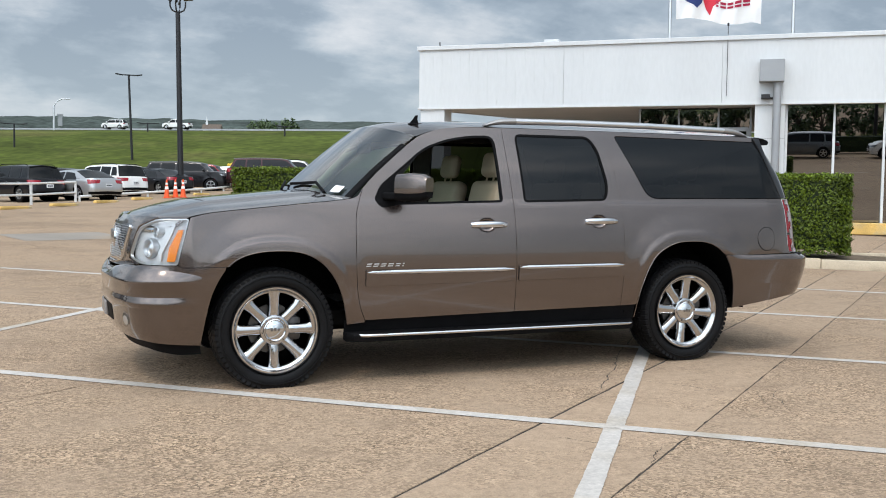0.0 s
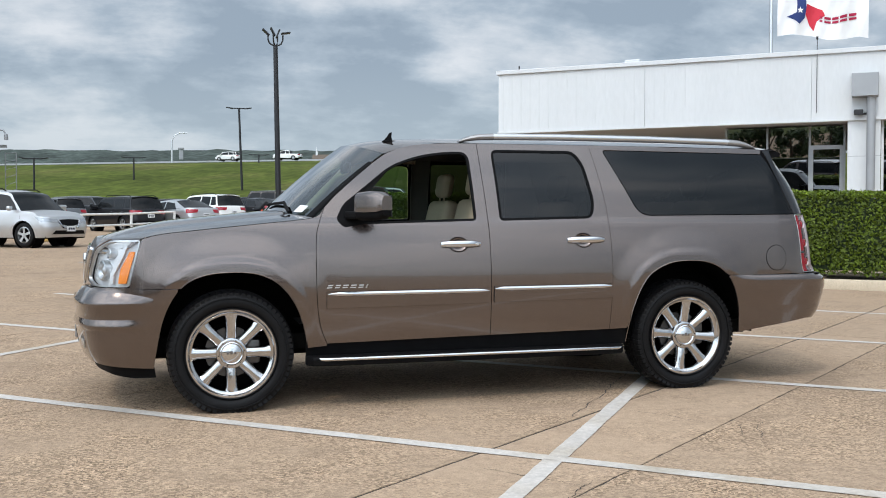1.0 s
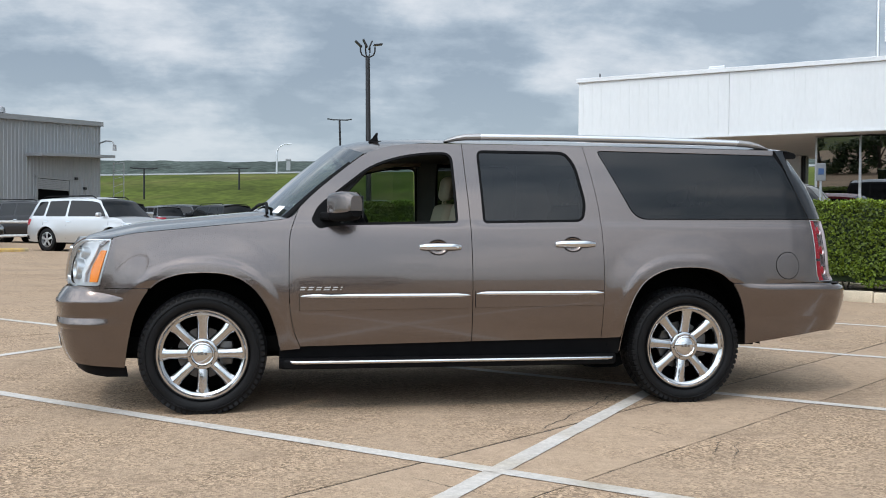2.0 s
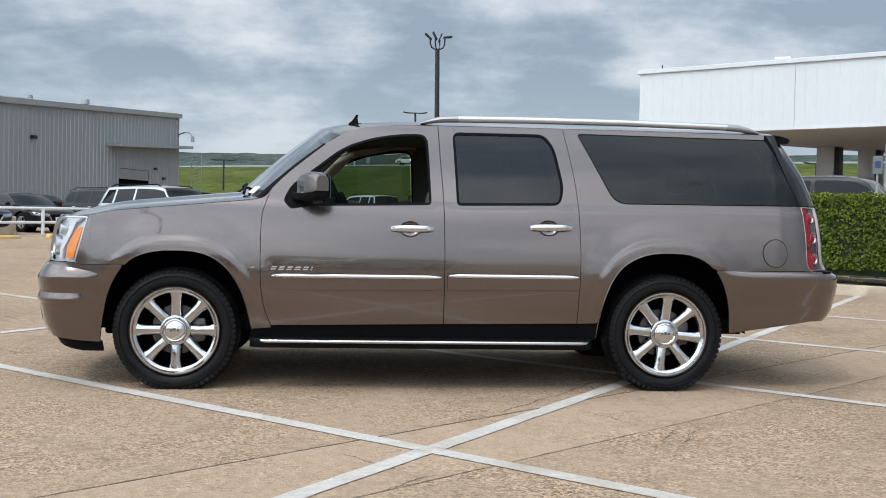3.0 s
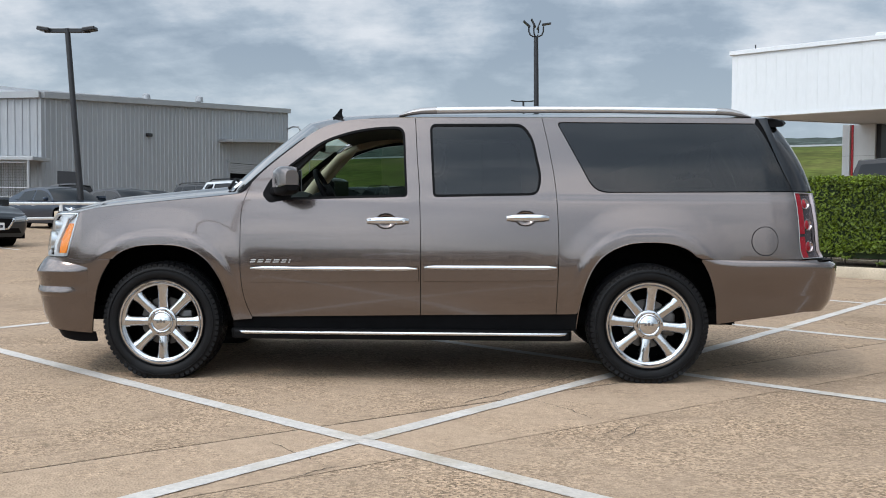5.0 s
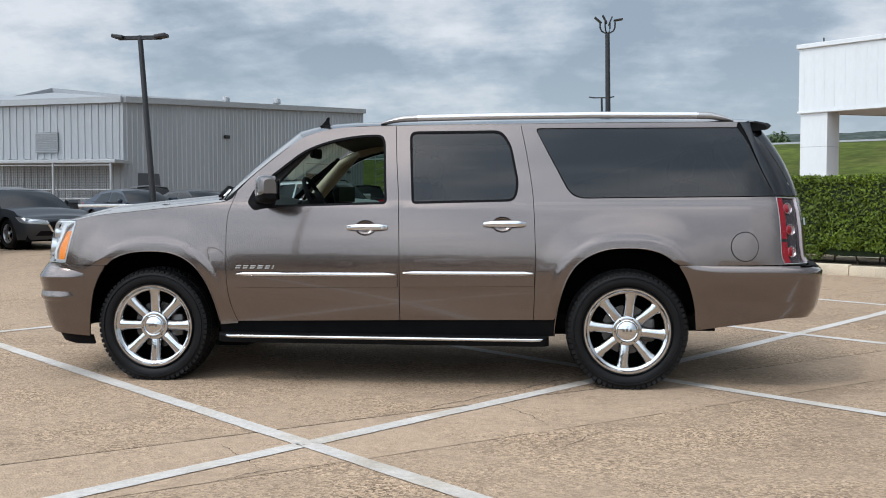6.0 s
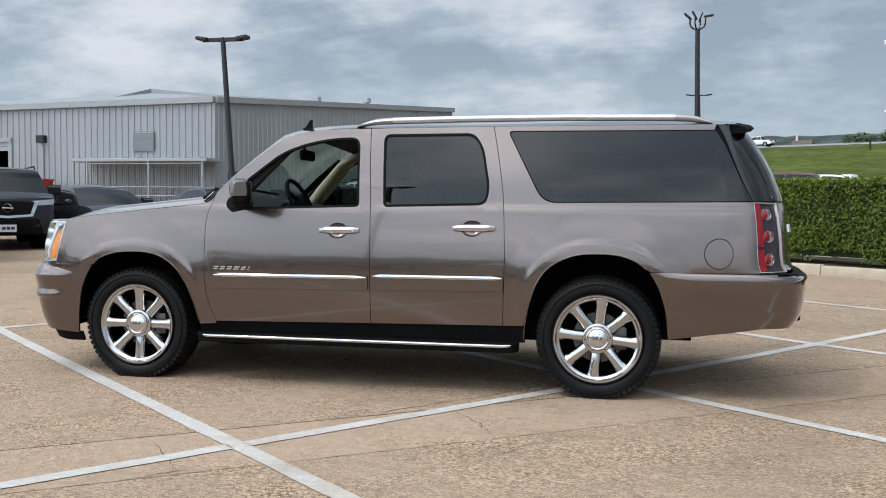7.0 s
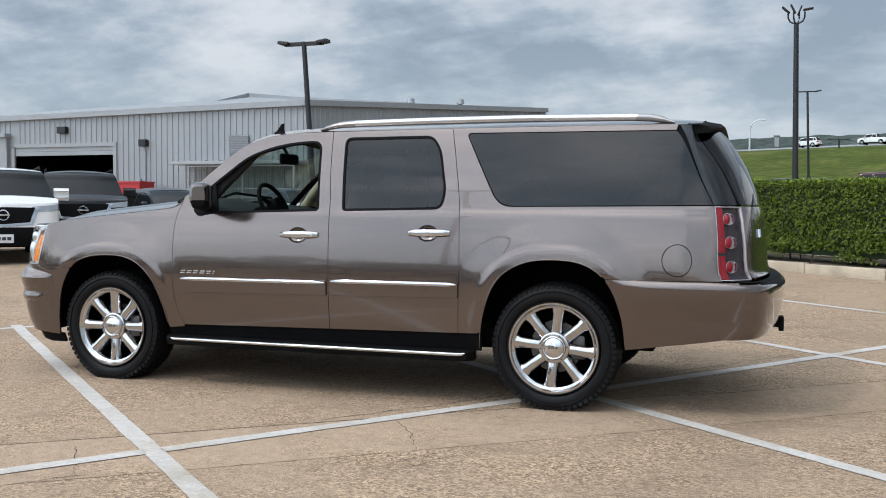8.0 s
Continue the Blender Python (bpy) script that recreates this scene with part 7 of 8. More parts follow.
# ---- hedges ----
def leaf_cloud(name, mat, parent, count, sampler, size, seed, label=""):
    """Many small folded leaves; sampler(rng, n) gives points and outward directions."""
    rng = np.random.default_rng(seed)
    pts, nrm = sampler(rng, count)
    n = len(pts)
    d = nrm + rng.normal(0, 0.55, (n, 3))
    d /= np.linalg.norm(d, axis=1)[:, None]
    r = rng.normal(0, 1, (n, 3))
    t = np.cross(d, r); t /= np.linalg.norm(t, axis=1)[:, None]
    b = np.cross(d, t)
    s = size * rng.uniform(0.6, 1.35, n)[:, None]
    quad = np.stack((pts - t * s, pts + b * s * 0.5 - d * s * 0.12, pts + t * s, pts - b * s * 0.5 - d * s * 0.12), 1).reshape(-1, 3)
    me = bpy.data.meshes.new(name)
    me.vertices.add(n * 4); me.vertices.foreach_set("co", quad.astype(np.float32).ravel())
    me.loops.add(n * 4); me.loops.foreach_set("vertex_index", np.arange(n * 4, dtype=np.int32))
    me.polygons.add(n); me.polygons.foreach_set("loop_start", np.arange(0, n * 4, 4, dtype=np.int32))
    me.update(); me.validate()
    me.materials.append(mat)
    ob = new(name, me)
    ob.parent = parent
    if label:
        ob["label"] = label
    ob["kind"] = "stuff"
    return ob


def leaf_material(m):
    nt = m.node_tree
    b = nt.nodes["Principled BSDF"]
    geo = nt.nodes.new("ShaderNodeNewGeometry")
    mr = nt.nodes.new("ShaderNodeMapRange"); mr.inputs["To Min"].default_value = 0.68; mr.inputs["To Max"].default_value = 1.32
    nt.links.new(geo.outputs["Random Per Island"], mr.inputs[0])
    v = nt.nodes.new("ShaderNodeVectorMath"); v.operation = "SCALE"
    src = b.inputs["Base Color"].links[0].from_socket
    nt.links.new(src, v.inputs[0]); nt.links.new(mr.outputs[0], v.inputs["Scale"]); nt.links.new(v.outputs[0], b.inputs["Base Color"])


for leafy in (M_LEAF, M_LEAFTOP):
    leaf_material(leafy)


def make_hedge(p0, d, length, depth, height, count, seed, label, base=0.16):
    """A clipped hedge from p0 along d, with a bushy skin of leaves over a core coloured dark for inner shade."""
    d = Vector((d[0], d[1], 0)).normalized()
    q = Vector((-d.y, d.x, 0))
    hedge = thing("hedge", label, "hedge", "clipped hedges", pose(p0[0], p0[1], 0))
    def at(l, w, z):
        p = d * l + q * w
        return (p.x, p.y, rise(p0[0] + p.x, p0[1] + p.y) + base + z * (1 - 0.05 * (1 - min(max(l / length, 0), 1))))
    def bulge(l, z):
        return 0.05 * noise.noise(Vector((l * 1.1, z * 1.3, seed))) + 0.045 * noise.noise(Vector((l * 3.2, z * 3.1, seed + 3)))
    # solid core whose dark colour paints the shade in the leaf gaps
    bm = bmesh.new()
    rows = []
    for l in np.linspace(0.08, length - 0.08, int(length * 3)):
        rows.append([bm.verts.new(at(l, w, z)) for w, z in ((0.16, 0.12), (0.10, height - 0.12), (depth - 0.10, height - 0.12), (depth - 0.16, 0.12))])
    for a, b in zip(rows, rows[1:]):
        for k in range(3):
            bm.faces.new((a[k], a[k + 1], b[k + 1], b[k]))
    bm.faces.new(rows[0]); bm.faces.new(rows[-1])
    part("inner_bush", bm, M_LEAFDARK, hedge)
    stems = bmesh.new()
    rs = random.Random(seed)
    for i in range(int(length * 2)):
        l, w = rs.uniform(0.2, length - 0.2), rs.uniform(0.2, depth - 0.2)
        rod(stems, at(l, w, -0.1), at(l + rs.uniform(-0.15, 0.15), w, 0.35), 0.018, 0.01, 6)
    part("stem_tangle", stems, M_BARK, hedge)["kind"] = "stuff"

    def sample(rng, n, top=False):
        areas = np.array([length * height, 0.0, depth * height, depth * height, length * height * 0.35])
        which = np.ones(n, int) if top else rng.choice(5, n, p=areas / areas.sum())
        P, N = np.zeros((n, 3)), np.zeros((n, 3))
        for i in range(n):
            f, a, b2 = which[i], rng.uniform(), rng.uniform()
            if f in (0, 4):
                l, z = a * length, 0.04 + b2 ** 0.9 * (height - 0.04)
                w = -bulge(l, z) + (0 if f == 0 else depth + 2 * bulge(l, z))
                nn = -q if f == 0 else q
            elif f == 1:
                l, w = a * length, b2 * depth
                z, nn = height + bulge(l, w + 7) * 0.8, Vector((0, 0, 1))
            else:
                l, w, z = (0 if f == 2 else length) + bulge(a * 2, b2 * 2) , a * depth, 0.05 + b2 * (height - 0.05)
                nn = -d if f == 2 else d
            # thinner, gappy foot
            if z < 0.22 and noise.noise(Vector((l * 1.7, z * 4, seed + 9))) > -0.1:
                z += 0.2
            k = -rng.uniform() ** 1.3 * (0.10 if top else 0.24) + (0.03 if rng.uniform() < 0.08 else 0)
            k -= 0.10 * max(0.0, noise.noise(Vector((l * 2.6, z * 2.6, w * 2.6 + seed))) - 0.15)
            p = Vector(at(l, w, z)) + nn * k
            P[i], N[i] = p, nn + Vector((0, 0, 0.35))
        return P, N
    leaf_cloud("foliage", M_LEAF, hedge, int(count * 0.78), sample, 0.031, seed)
    # top leaves take the brighter colour so the top reads as lit
    leaf_cloud("new_growth", M_LEAFTOP, hedge, int(count * 0.26), lambda rng, n: sample(rng, n, True), 0.029, seed + 50, "young leaves on the clipped top, coloured paler for the light from above")
    return hedge


KB = Vector((6.95, 7.35, 0))
p = KB + U * -8.65 + V * 0.45
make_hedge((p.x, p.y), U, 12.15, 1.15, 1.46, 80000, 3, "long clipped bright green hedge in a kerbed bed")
p = KB + U * -4.0 - V * 29
make_hedge((p.x, p.y), U, 16.0, 1.1, 1.3, 5000, 4, "clipped green hedge across the lane", base=0.0)


def make_kerb(k0, k1, off, depth):
    bed = thing("planting_bed", "raised planting bed with a concrete kerb", "planting bed", kind="")
    verts, faces = [], []
    n = int((k1 - k0) * 2)
    for i in range(n + 1):
        p = KB + U * (k0 + (k1 - k0) * i / n) + V * off
        for w in (0.14, depth - 0.14):
            q = p + V * w
            verts.append((q.x, q.y, rise(q.x, q.y) + 0.13 + 0.02 * noise.noise(Vector((q.x * 3, q.y * 3, 1)))))
        if i:
            m = len(verts)
            faces.append((m - 4, m - 3, m - 1, m - 2))
    mesh_object("soil", verts, faces, M_MULCH, bed)
    def stone(a, b):
        bm = bmesh.new()
        mid = (a + b) / 2
        ln = (b - a).length
        z = rise(mid.x, mid.y)
        box(bm, -ln / 2 + 0.004, -0.08, -0.06, ln / 2 - 0.004, 0.08, 0.165, 0.022, m=frame_at((mid.x, mid.y, z), (b - a)))
        part("kerb_stone", bm, M_KERB, bed, smooth=True)
    k = k0
    while k < k1 - 0.1:
        e = min(k + 1.5, k1)
        stone(KB + U * k + V * (off + 0.08), KB + U * e + V * (off + 0.08))
        stone(KB + U * k + V * (off + depth - 0.08), KB + U * e + V * (off + depth - 0.08))
        k = e
    for kk in (k0, k1):
        stone(KB + U * kk + V * off, KB + U * kk + V * (off + depth))


make_kerb(-10.5, 5.2, 0.0, 2.1)


# ---- rail, wheel stops, cones ----
def make_rail(a0, a1):
    rail = thing("pipe_rail", "low white painted pipe rail along the lot", "fence")
    n = int((a1 - a0) / 3.0)
    tops, mids = [], []
    for i in range(n + 1):
        x, y = by_rail(a0 + (a1 - a0) * i / n, 0)
        z = rise(x, y)
        bm = bmesh.new()
        rod(bm, (x, y, z - 0.05), (x, y, z + 0.90), 0.055, n=12)
        part("post", bm, M_WHITEPIPE, rail, smooth=True)
        tops.append((x, y, z + 0.88)); mids.append((x, y, z + 0.42))
    for pts in (tops, mids):
        bm = bmesh.new()
        tube(bm, pts, 0.045, 10)
        part("bar", bm, M_WHITEPIPE, rail, smooth=True)


def make_low_rail(a0, a1):
    rail = thing("low_rail", "single white pipe rail close to the ground", "fence")
    n = int((a1 - a0) / 3.0)
    line = []
    for i in range(n + 1):
        x, y = by_rail(a0 + (a1 - a0) * i / n, 0)
        z = rise(x, y)
        bm = bmesh.new()
        rod(bm, (x, y, z - 0.05), (x, y, z + 0.24), 0.05, n=12)
        part("post", bm, M_WHITEPIPE, rail, smooth=True)
        line.append((x, y, z + 0.22))
    bm = bmesh.new()
    tube(bm, line, 0.065, 10)
    part("bar", bm, M_WHITEPIPE, rail, smooth=True)


make_rail(-9.0, 20.0)
make_low_rail(20.3, 48.0)


def make_stop(a):
    x, y = by_rail(a, -2.2)
    ob = thing("wheel_stop", "faded yellow concrete wheel stop on the lot", "wheel stop", "wheel stops", frame_at((x, y, rise(x, y)), HR_V))
    bm = bmesh.new()
    prof = [(-0.09, 0.0), (-0.085, 0.07), (-0.055, 0.115), (0.055, 0.115), (0.085, 0.07), (0.09, 0.0)]
    rings = [[bm.verts.new((xx, yy * k, zz * k2)) for yy, zz in prof] for xx, k, k2 in ((-0.92, 0.75, 0.6), (-0.88, 1, 1), (0.88, 1, 1), (0.92, 0.75, 0.6))]
    for r0, r1 in zip(rings, rings[1:]):
        for i in range(5):
            bm.faces.new((r0[i], r0[i + 1], r1[i + 1], r1[i]))
    bm.faces.new(rings[0]); bm.faces.new(rings[-1][::-1])
    part("block", bm, M_YELLOW, ob)
    for xx in (-0.6, 0.6):
        bm = bmesh.new()
        rod(bm, (xx, 0, 0.10), (xx, 0, 0.122), 0.02, n=8)
        part("pin", bm, M_DARKMETAL, ob)


for a in (-3.2, 0.4, 3.2, 9.5, 12.6, 15.7, 18.8, 21.9, 25.0, 28.1):
    make_stop(a)


def make_cone(x, y):
    ob = thing("traffic_cone", "orange traffic cone with two white bands", "traffic cone", "traffic cones", pose(x, y, rise(x, y)))
    bm = bmesh.new()
    box(bm, -0.18, -0.18, 0, 0.18, 0.18, 0.035, 0.01)
    part("base", bm, M_CONE, ob)
    bm = bmesh.new()
    rod(bm, (0, 0, 0.03), (0, 0, 0.88), 0.135, 0.03, 18)
    cn = part("cone", bm, M_CONE, ob, smooth=True)
    for z0, z1 in ((0.42, 0.56), (0.64, 0.74)):
        bm = bmesh.new()
        f = lambda z: 0.135 + (0.03 - 0.135) * (z - 0.03) / 0.85 + 0.003
        rod(bm, (0, 0, z0), (0, 0, z1), f(z0), f(z1), 18, caps=False)
        part("band", bm, M_LABEL, cn, smooth=True)


for x, y in ((2.62, 40.3), (3.10, 40.9), (3.42, 40.6)):
    make_cone(x, y)


# ---- lamp posts ----
def make_flood_post(x, y, z0, z1):
    ob = thing("lamp_post", "tall black lamp post with four floodlights on a fork", "street lamp", "lamp posts")
    bm = bmesh.new()
    rod(bm, (x + 0.14, y, z0), (x, y, z1 - 1.1), 0.17, 0.13, 14)
    box(bm, x - 0.35, y - 0.35, z0 - 0.2, x + 0.6, y + 0.35, z0 + 0.7, 0.05)
    pole = part("pole", bm, M_DARKMETAL, ob, smooth=True)
    rod_z = z1 - 1.1
    for ang, r in ((0, 0.42), (180, 0.42), (60, 0.30), (240, 0.30)):
        c, s = math.cos(radians(ang)), math.sin(radians(ang))
        bm = bmesh.new()
        tube(bm, [(x + c * r * k, y + s * r * k, rod_z + h) for k, h in ((0, 0.0), (0.4, 0.02), (0.8, 0.12), (1.0, 0.32), (1.02, 0.62))], 0.045, 8)
        arm = part("arm", bm, M_DARKMETAL, ob, smooth=True)
        bm = bmesh.new()
        out = {0: (0.16, -8), 180: (-0.10, 42), 60: (0.02, -68), 240: (-0.02, 62)}[ang]
        box(bm, -0.26, -0.2, -0.04, 0.26, 0.2, 0.04, 0.02, m=pose(x + c * r * 1.05 + out[0], y + s * r, rod_z + 0.74, 0, out[1], 0))
        part("floodlight", bm, M_DARKMETAL, arm)


def make_twin_post(x, y, z0, z1, span, heads=0.5, lean=(0, 0), r=0.11):
    ob = thing("lamp_post", "black lamp post with two flat heads on a crossarm", "street lamp", "lamp posts")
    bm = bmesh.new()
    rod(bm, (x, y, z0), (x + lean[0], y + lean[1], z1), r, r * 0.8, 10)
    part("pole", bm, M_DARKMETAL, ob, smooth=True)
    tx, ty = x + lean[0], y + lean[1]
    bm = bmesh.new()
    box(bm, tx - span / 2, ty - 0.06, z1 - 0.14, tx + span / 2, ty + 0.06, z1, 0.01)
    part("crossarm", bm, M_DARKMETAL, ob)
    for sd in (-1, 1):
        bm = bmesh.new()
        box(bm, -heads / 2, -0.2, -0.06, heads / 2, 0.2, 0.07, 0.03, m=pose(tx + sd * span / 2, ty, z1 - 0.03, 0, -8 * sd, 0))
        part("lamp_head", bm, M_DARKMETAL, ob)


make_flood_post(4.35, 49.3, rise(4.3, 49.3), 12.35)
make_twin_post(-12.65, 25.1, 0.45, 7.22, 1.55, 0.42, (-0.52, 0.1), 0.11)
make_twin_post(7.95, 119.0, 4.0, 15.4, 2.3, 0.9, (-0.35, 0), 0.16)
make_twin_post(14.1, 161.0, 8.0, 12.25, 2.6, 0.9, (0, 0), 0.16)
make_twin_post(-5.9, 142.7, 5.5, 10.3, 2.6, 0.9, (0, 0), 0.15)
make_twin_post(31.9, 138.6, 8.0, 11.1, 2.0, 0.8, (0, 0), 0.15)
make_twin_post(-16.0, 112.0, 4.5, 8.2, 2.4, 0.8, (0, 0), 0.12)
make_twin_post(-7.35, -26.0, -0.1, 13.2, 1.2, 0.6, (0, 0), 0.14)
make_twin_post(53.0, 100.0, 5.5, 8.9, 2.2, 0.8, (0, 0), 0.12)
post = thing("highway_lamp", "pale galvanised lamp post with a curved arm", "street lamp", "highway lamps")
bm = bmesh.new()
tube(bm, [(0.3, 186, 5.0), (0.0, 186, 12.0), (0.05, 186, 16.3), (0.5, 186, 17.2), (1.5, 186, 17.75), (2.2, 186, 17.8)], [0.22, 0.2, 0.16, 0.12, 0.1, 0.1], 8)
part("pole", bm, M_SATIN, post, smooth=True)
bm = bmesh.new()
box(bm, 1.9, 185.8, 17.65, 2.9, 186.2, 17.9, 0.05)
part("lamp_head", bm, M_SATIN, post)
ped = thing("concrete_pedestal", "low concrete block at the foot of a lamp post", "pedestal", at=frame_at((-12.3, 24.7, 0.42), HR_V))
bm = bmesh.new()
box(bm, -1.0, -0.45, 0, 1.0, 0.45, 0.62, 0.03)
part("block", bm, M_KERB, ped)

# ---- red bin, dark board, sign ----
binn = thing("waste_bin", "red steel waste bin outside the workshop", "bin", at=pose(-34.2, 43.9, 0.66) @ Matrix.Diagonal((1, 1, 1.45, 1)))
bm = bmesh.new()
v = [bm.verts.new(c) for c in ((-1.0, -0.7, 0), (0.9, -0.7, 0), (0.9, 0.6, 0), (-1.0, 0.6, 0), (-1.1, -0.8, 1.35), (1.0, -0.8, 1.35), (1.0, 0.7, 1.35), (-1.1, 0.7, 1.35))]
for f in ((0, 1, 2, 3), (0, 1, 5, 4), (1, 2, 6, 5), (2, 3, 7, 6), (3, 0, 4, 7)):
    bm.faces.new([v[i] for i in f])
part("body", bm, M_BINRED, binn)
bm = bmesh.new()
for a, b in (((-1.12, -0.82), (1.02, -0.82)), ((1.02, -0.82), (1.02, 0.72)), ((1.02, 0.72), (-1.12, 0.72)), ((-1.12, 0.72), (-1.12, -0.82))):
    slab_between(bm, (*a, 1.35), (*b, 1.35), 0.07, 0.07)
part("rim", bm, M_BINRED, binn)
board = thing("tilted_board", "dark board leaning beside a blue tub", "board", at=pose(-20.5, 43.3, 0.66, 0, 0, 20) @ Matrix.Diagonal((0.8, 1, 0.80, 1)))
bm = bmesh.new()
vs = [(-0.95, 0, 0.2), (0.75, 0, 0.2), (0.45, 0.15, 3.0), (-0.95, 0.15, 3.05)]
a = [bm.verts.new(c) for c in vs]
b = [bm.verts.new((c[0], c[1] + 0.1, c[2])) for c in vs]
bm.faces.new(a); bm.faces.new(b[::-1])
for i in range(4):
    bm.faces.new((a[i], a[(i + 1) % 4], b[(i + 1) % 4], b[i]))
part("panel", bm, M_DARKMETAL, board)
bm = bmesh.new()
box(bm, -0.2, -0.8, -0.1, 1.9, 0.0, 0.6, 0.12)
part("tub", bm, material("blue_plastic", (0.02, 0.05, 0.16), rough=0.5, vary=0.2, scale=3), board)
bm = bmesh.new()
tube(bm, [(-0.4, -0.5, 0.6), (0.6, -0.6, 0.85), (1.4, -0.6, 0.78), (2.2, -0.5, 0.55)], [0.1, 0.22, 0.2, 0.08], 10)
part("folded_cover", bm, M_DARKMETAL, board, smooth=True)
M_SIGN = material("dull_grey_sign", (0.14, 0.145, 0.15), rough=0.5, vary=0.1, scale=8)
sign = thing("parking_sign", "small blue and white parking sign on a post", "sign", at=pose(9.14, 9.6, rise(9.14, 9.6), 0, 0, -25))
bm = bmesh.new()
rod(bm, (0, 0.03, 0), (0, 0.03, 2.36), 0.022)
part("post", bm, M_SHEDTRIM, sign)
bm = bmesh.new()
box(bm, -0.085, -0.01, 2.02, 0.085, 0.01, 2.36, 0.01)
pl = part("plate", bm, M_SIGN, sign)
bm = bmesh.new()
box(bm, -0.05, -0.016, 2.14, 0.05, -0.010, 2.26, 0.004)
part("blue_field", bm, material("sign_blue", (0.012, 0.045, 0.13), rough=0.4), pl)


# ---- flags ----
def make_flagpole(x, y, flag):
    ob = thing("flagpole", "tall galvanised flagpole" + (" flying a large white cloth flag" if flag else " behind the showroom"), "flagpole", "flagpoles")
    bm = bmesh.new()
    rod(bm, (x, y, 0.5), (x, y, 19.0), 0.13, 0.08, 12)
    part("pole", bm, M_SATIN, ob, smooth=True)
    if not flag:
        return
    d, q = Vector((0.785, -0.62, 0)), Vector((0.62, 0.785, 0))
    def cloth(u, v, off=0.0):
        wv = 0.22 * math.sin(u * 2.2 + v * 0.7) * min(1, u / 1.2) + 0.10 * math.sin(u * 5.1 - v * 1.9)
        p = Vector((x, y, 11.75)) + d * (0.35 + u * 0.93) + q * (wv + off)
        return Vector((p.x, p.y, p.z + v + 0.14 * math.sin(u * 1.5 + 0.4) - 0.02 * u * u * (1 - v / 4)))
    W, Hh = 5.2, 3.5
    fl = sheet("cloth", [[cloth(u, v) for u in np.linspace(0, W, 40)] for v in np.linspace(0, Hh, 24)], material("white_flag_cloth", (0.80, 0.80, 0.80), rough=0.8, vary=0.04, scale=2), ob)
    def patch(name, poly, mat, off):
        tri = tessellate_polygon([[Vector((a, b, 0)) for a, b in poly]])
        bm = bmesh.new()
        vs = [bm.verts.new((a, b, 0)) for a, b in poly]
        for t in tri:
            bm.faces.new([vs[i] for i in t])
        for ax in (0, 1):
            for k in np.arange(0.1, 5.2, 0.16):
                co, no = [0, 0, 0], [0, 0, 0]
                co[ax], no[ax] = k, 1
                bmesh.ops.bisect_plane(bm, geom=bm.verts[:] + bm.edges[:] + bm.faces[:], dist=1e-4, plane_co=co, plane_no=no)
        for v in bm.verts:
            v.co = cloth(v.co.x, max(v.co.y - 0.15, 0.03), off)
        part(name, bm, mat, fl)
    blue, red, ink = material("flag_blue", (0.02, 0.04, 0.16), rough=0.8), material("flag_red", (0.5, 0.02, 0.04), rough=0.8), material("flag_crimson", (0.36, 0.01, 0.05), rough=0.8)
    patch("blue_shape", [(0.55, 1.2), (1.15, 1.4), (1.15, 2.65), (1.65, 2.65), (1.7, 1.65), (1.6, 1.1), (1.30, 0.75), (1.05, 0.95)], blue, -0.03)
    patch("red_shape", [(1.72, 1.9), (2.6, 1.75), (2.75, 1.45), (2.3, 1.05), (2.1, 0.45), (1.85, 0.75), (1.65, 1.3)], red, -0.03)
    patch("white_star", [(1.35 + (0.20 if i % 2 == 0 else 0.085) * math.cos(math.pi / 2 + i * math.pi / 5), 1.5 + (0.20 if i % 2 == 0 else 0.085) * math.sin(math.pi / 2 + i * math.pi / 5)) for i in range(10)], M_LABEL, -0.045)
    for a, w in ((2.45, 0.16), (2.72, 0.36), (3.16, 0.36), (3.60, 0.40), (4.1, 0.42)):
        patch("lettering_bar", [(a, 1.05), (a + w, 1.05), (a + w, 1.17), (a, 1.17)], ink, -0.035)
        patch("lettering_bar", [(a, 1.24), (a + w, 1.24), (a + w, 1.38), (a, 1.38)], ink, -0.035)
    patch("lettering_bar", [(2.0, 2.62), (4.4, 2.66), (4.4, 2.78), (2.0, 2.74)], M_INK, -0.035)


make_flagpole(32.0, 41.5, True)
make_flagpole(37.4, 37.1, False)

# ---- highway ----
hw = tagged(mesh_object("road", *[(lambda v, f: (v, f))([((HN * s + Vector((0.869, -0.495, 0)) * t).x, (HN * s + Vector((0.869, -0.495, 0)) * t).y, 11.95) for t in np.arange(-500, 400, 10) for s in (167.5, 182)], [(2 * i, 2 * i + 1, 2 * i + 3, 2 * i + 2) for i in range(89)])][0], M_ROAD), "pale highway along the top of the embankment", "road", kind="structure")
gr = thing("guard_rail", "long galvanised guard rail on wooden posts", "guard rail")
HT = Vector((0.869, -0.495, 0))
for i in range(120):
    p = HN * 183 + HT * (-300 + i * 5.0)
    bm = bmesh.new()
    box(bm, p.x - 0.16, p.y - 0.16, 11.7, p.x + 0.16, p.y + 0.16, 13.75)
    part("post", bm, M_BARK, gr)
bm = bmesh.new()
a, b = HN * 182.8 + HT * -300, HN * 182.8 + HT * 300
slab_between(bm, (a.x, a.y, 13.5), (b.x, b.y, 13.5), 0.06, 0.32)
part("beam", bm, M_SHEDTRIM, gr)


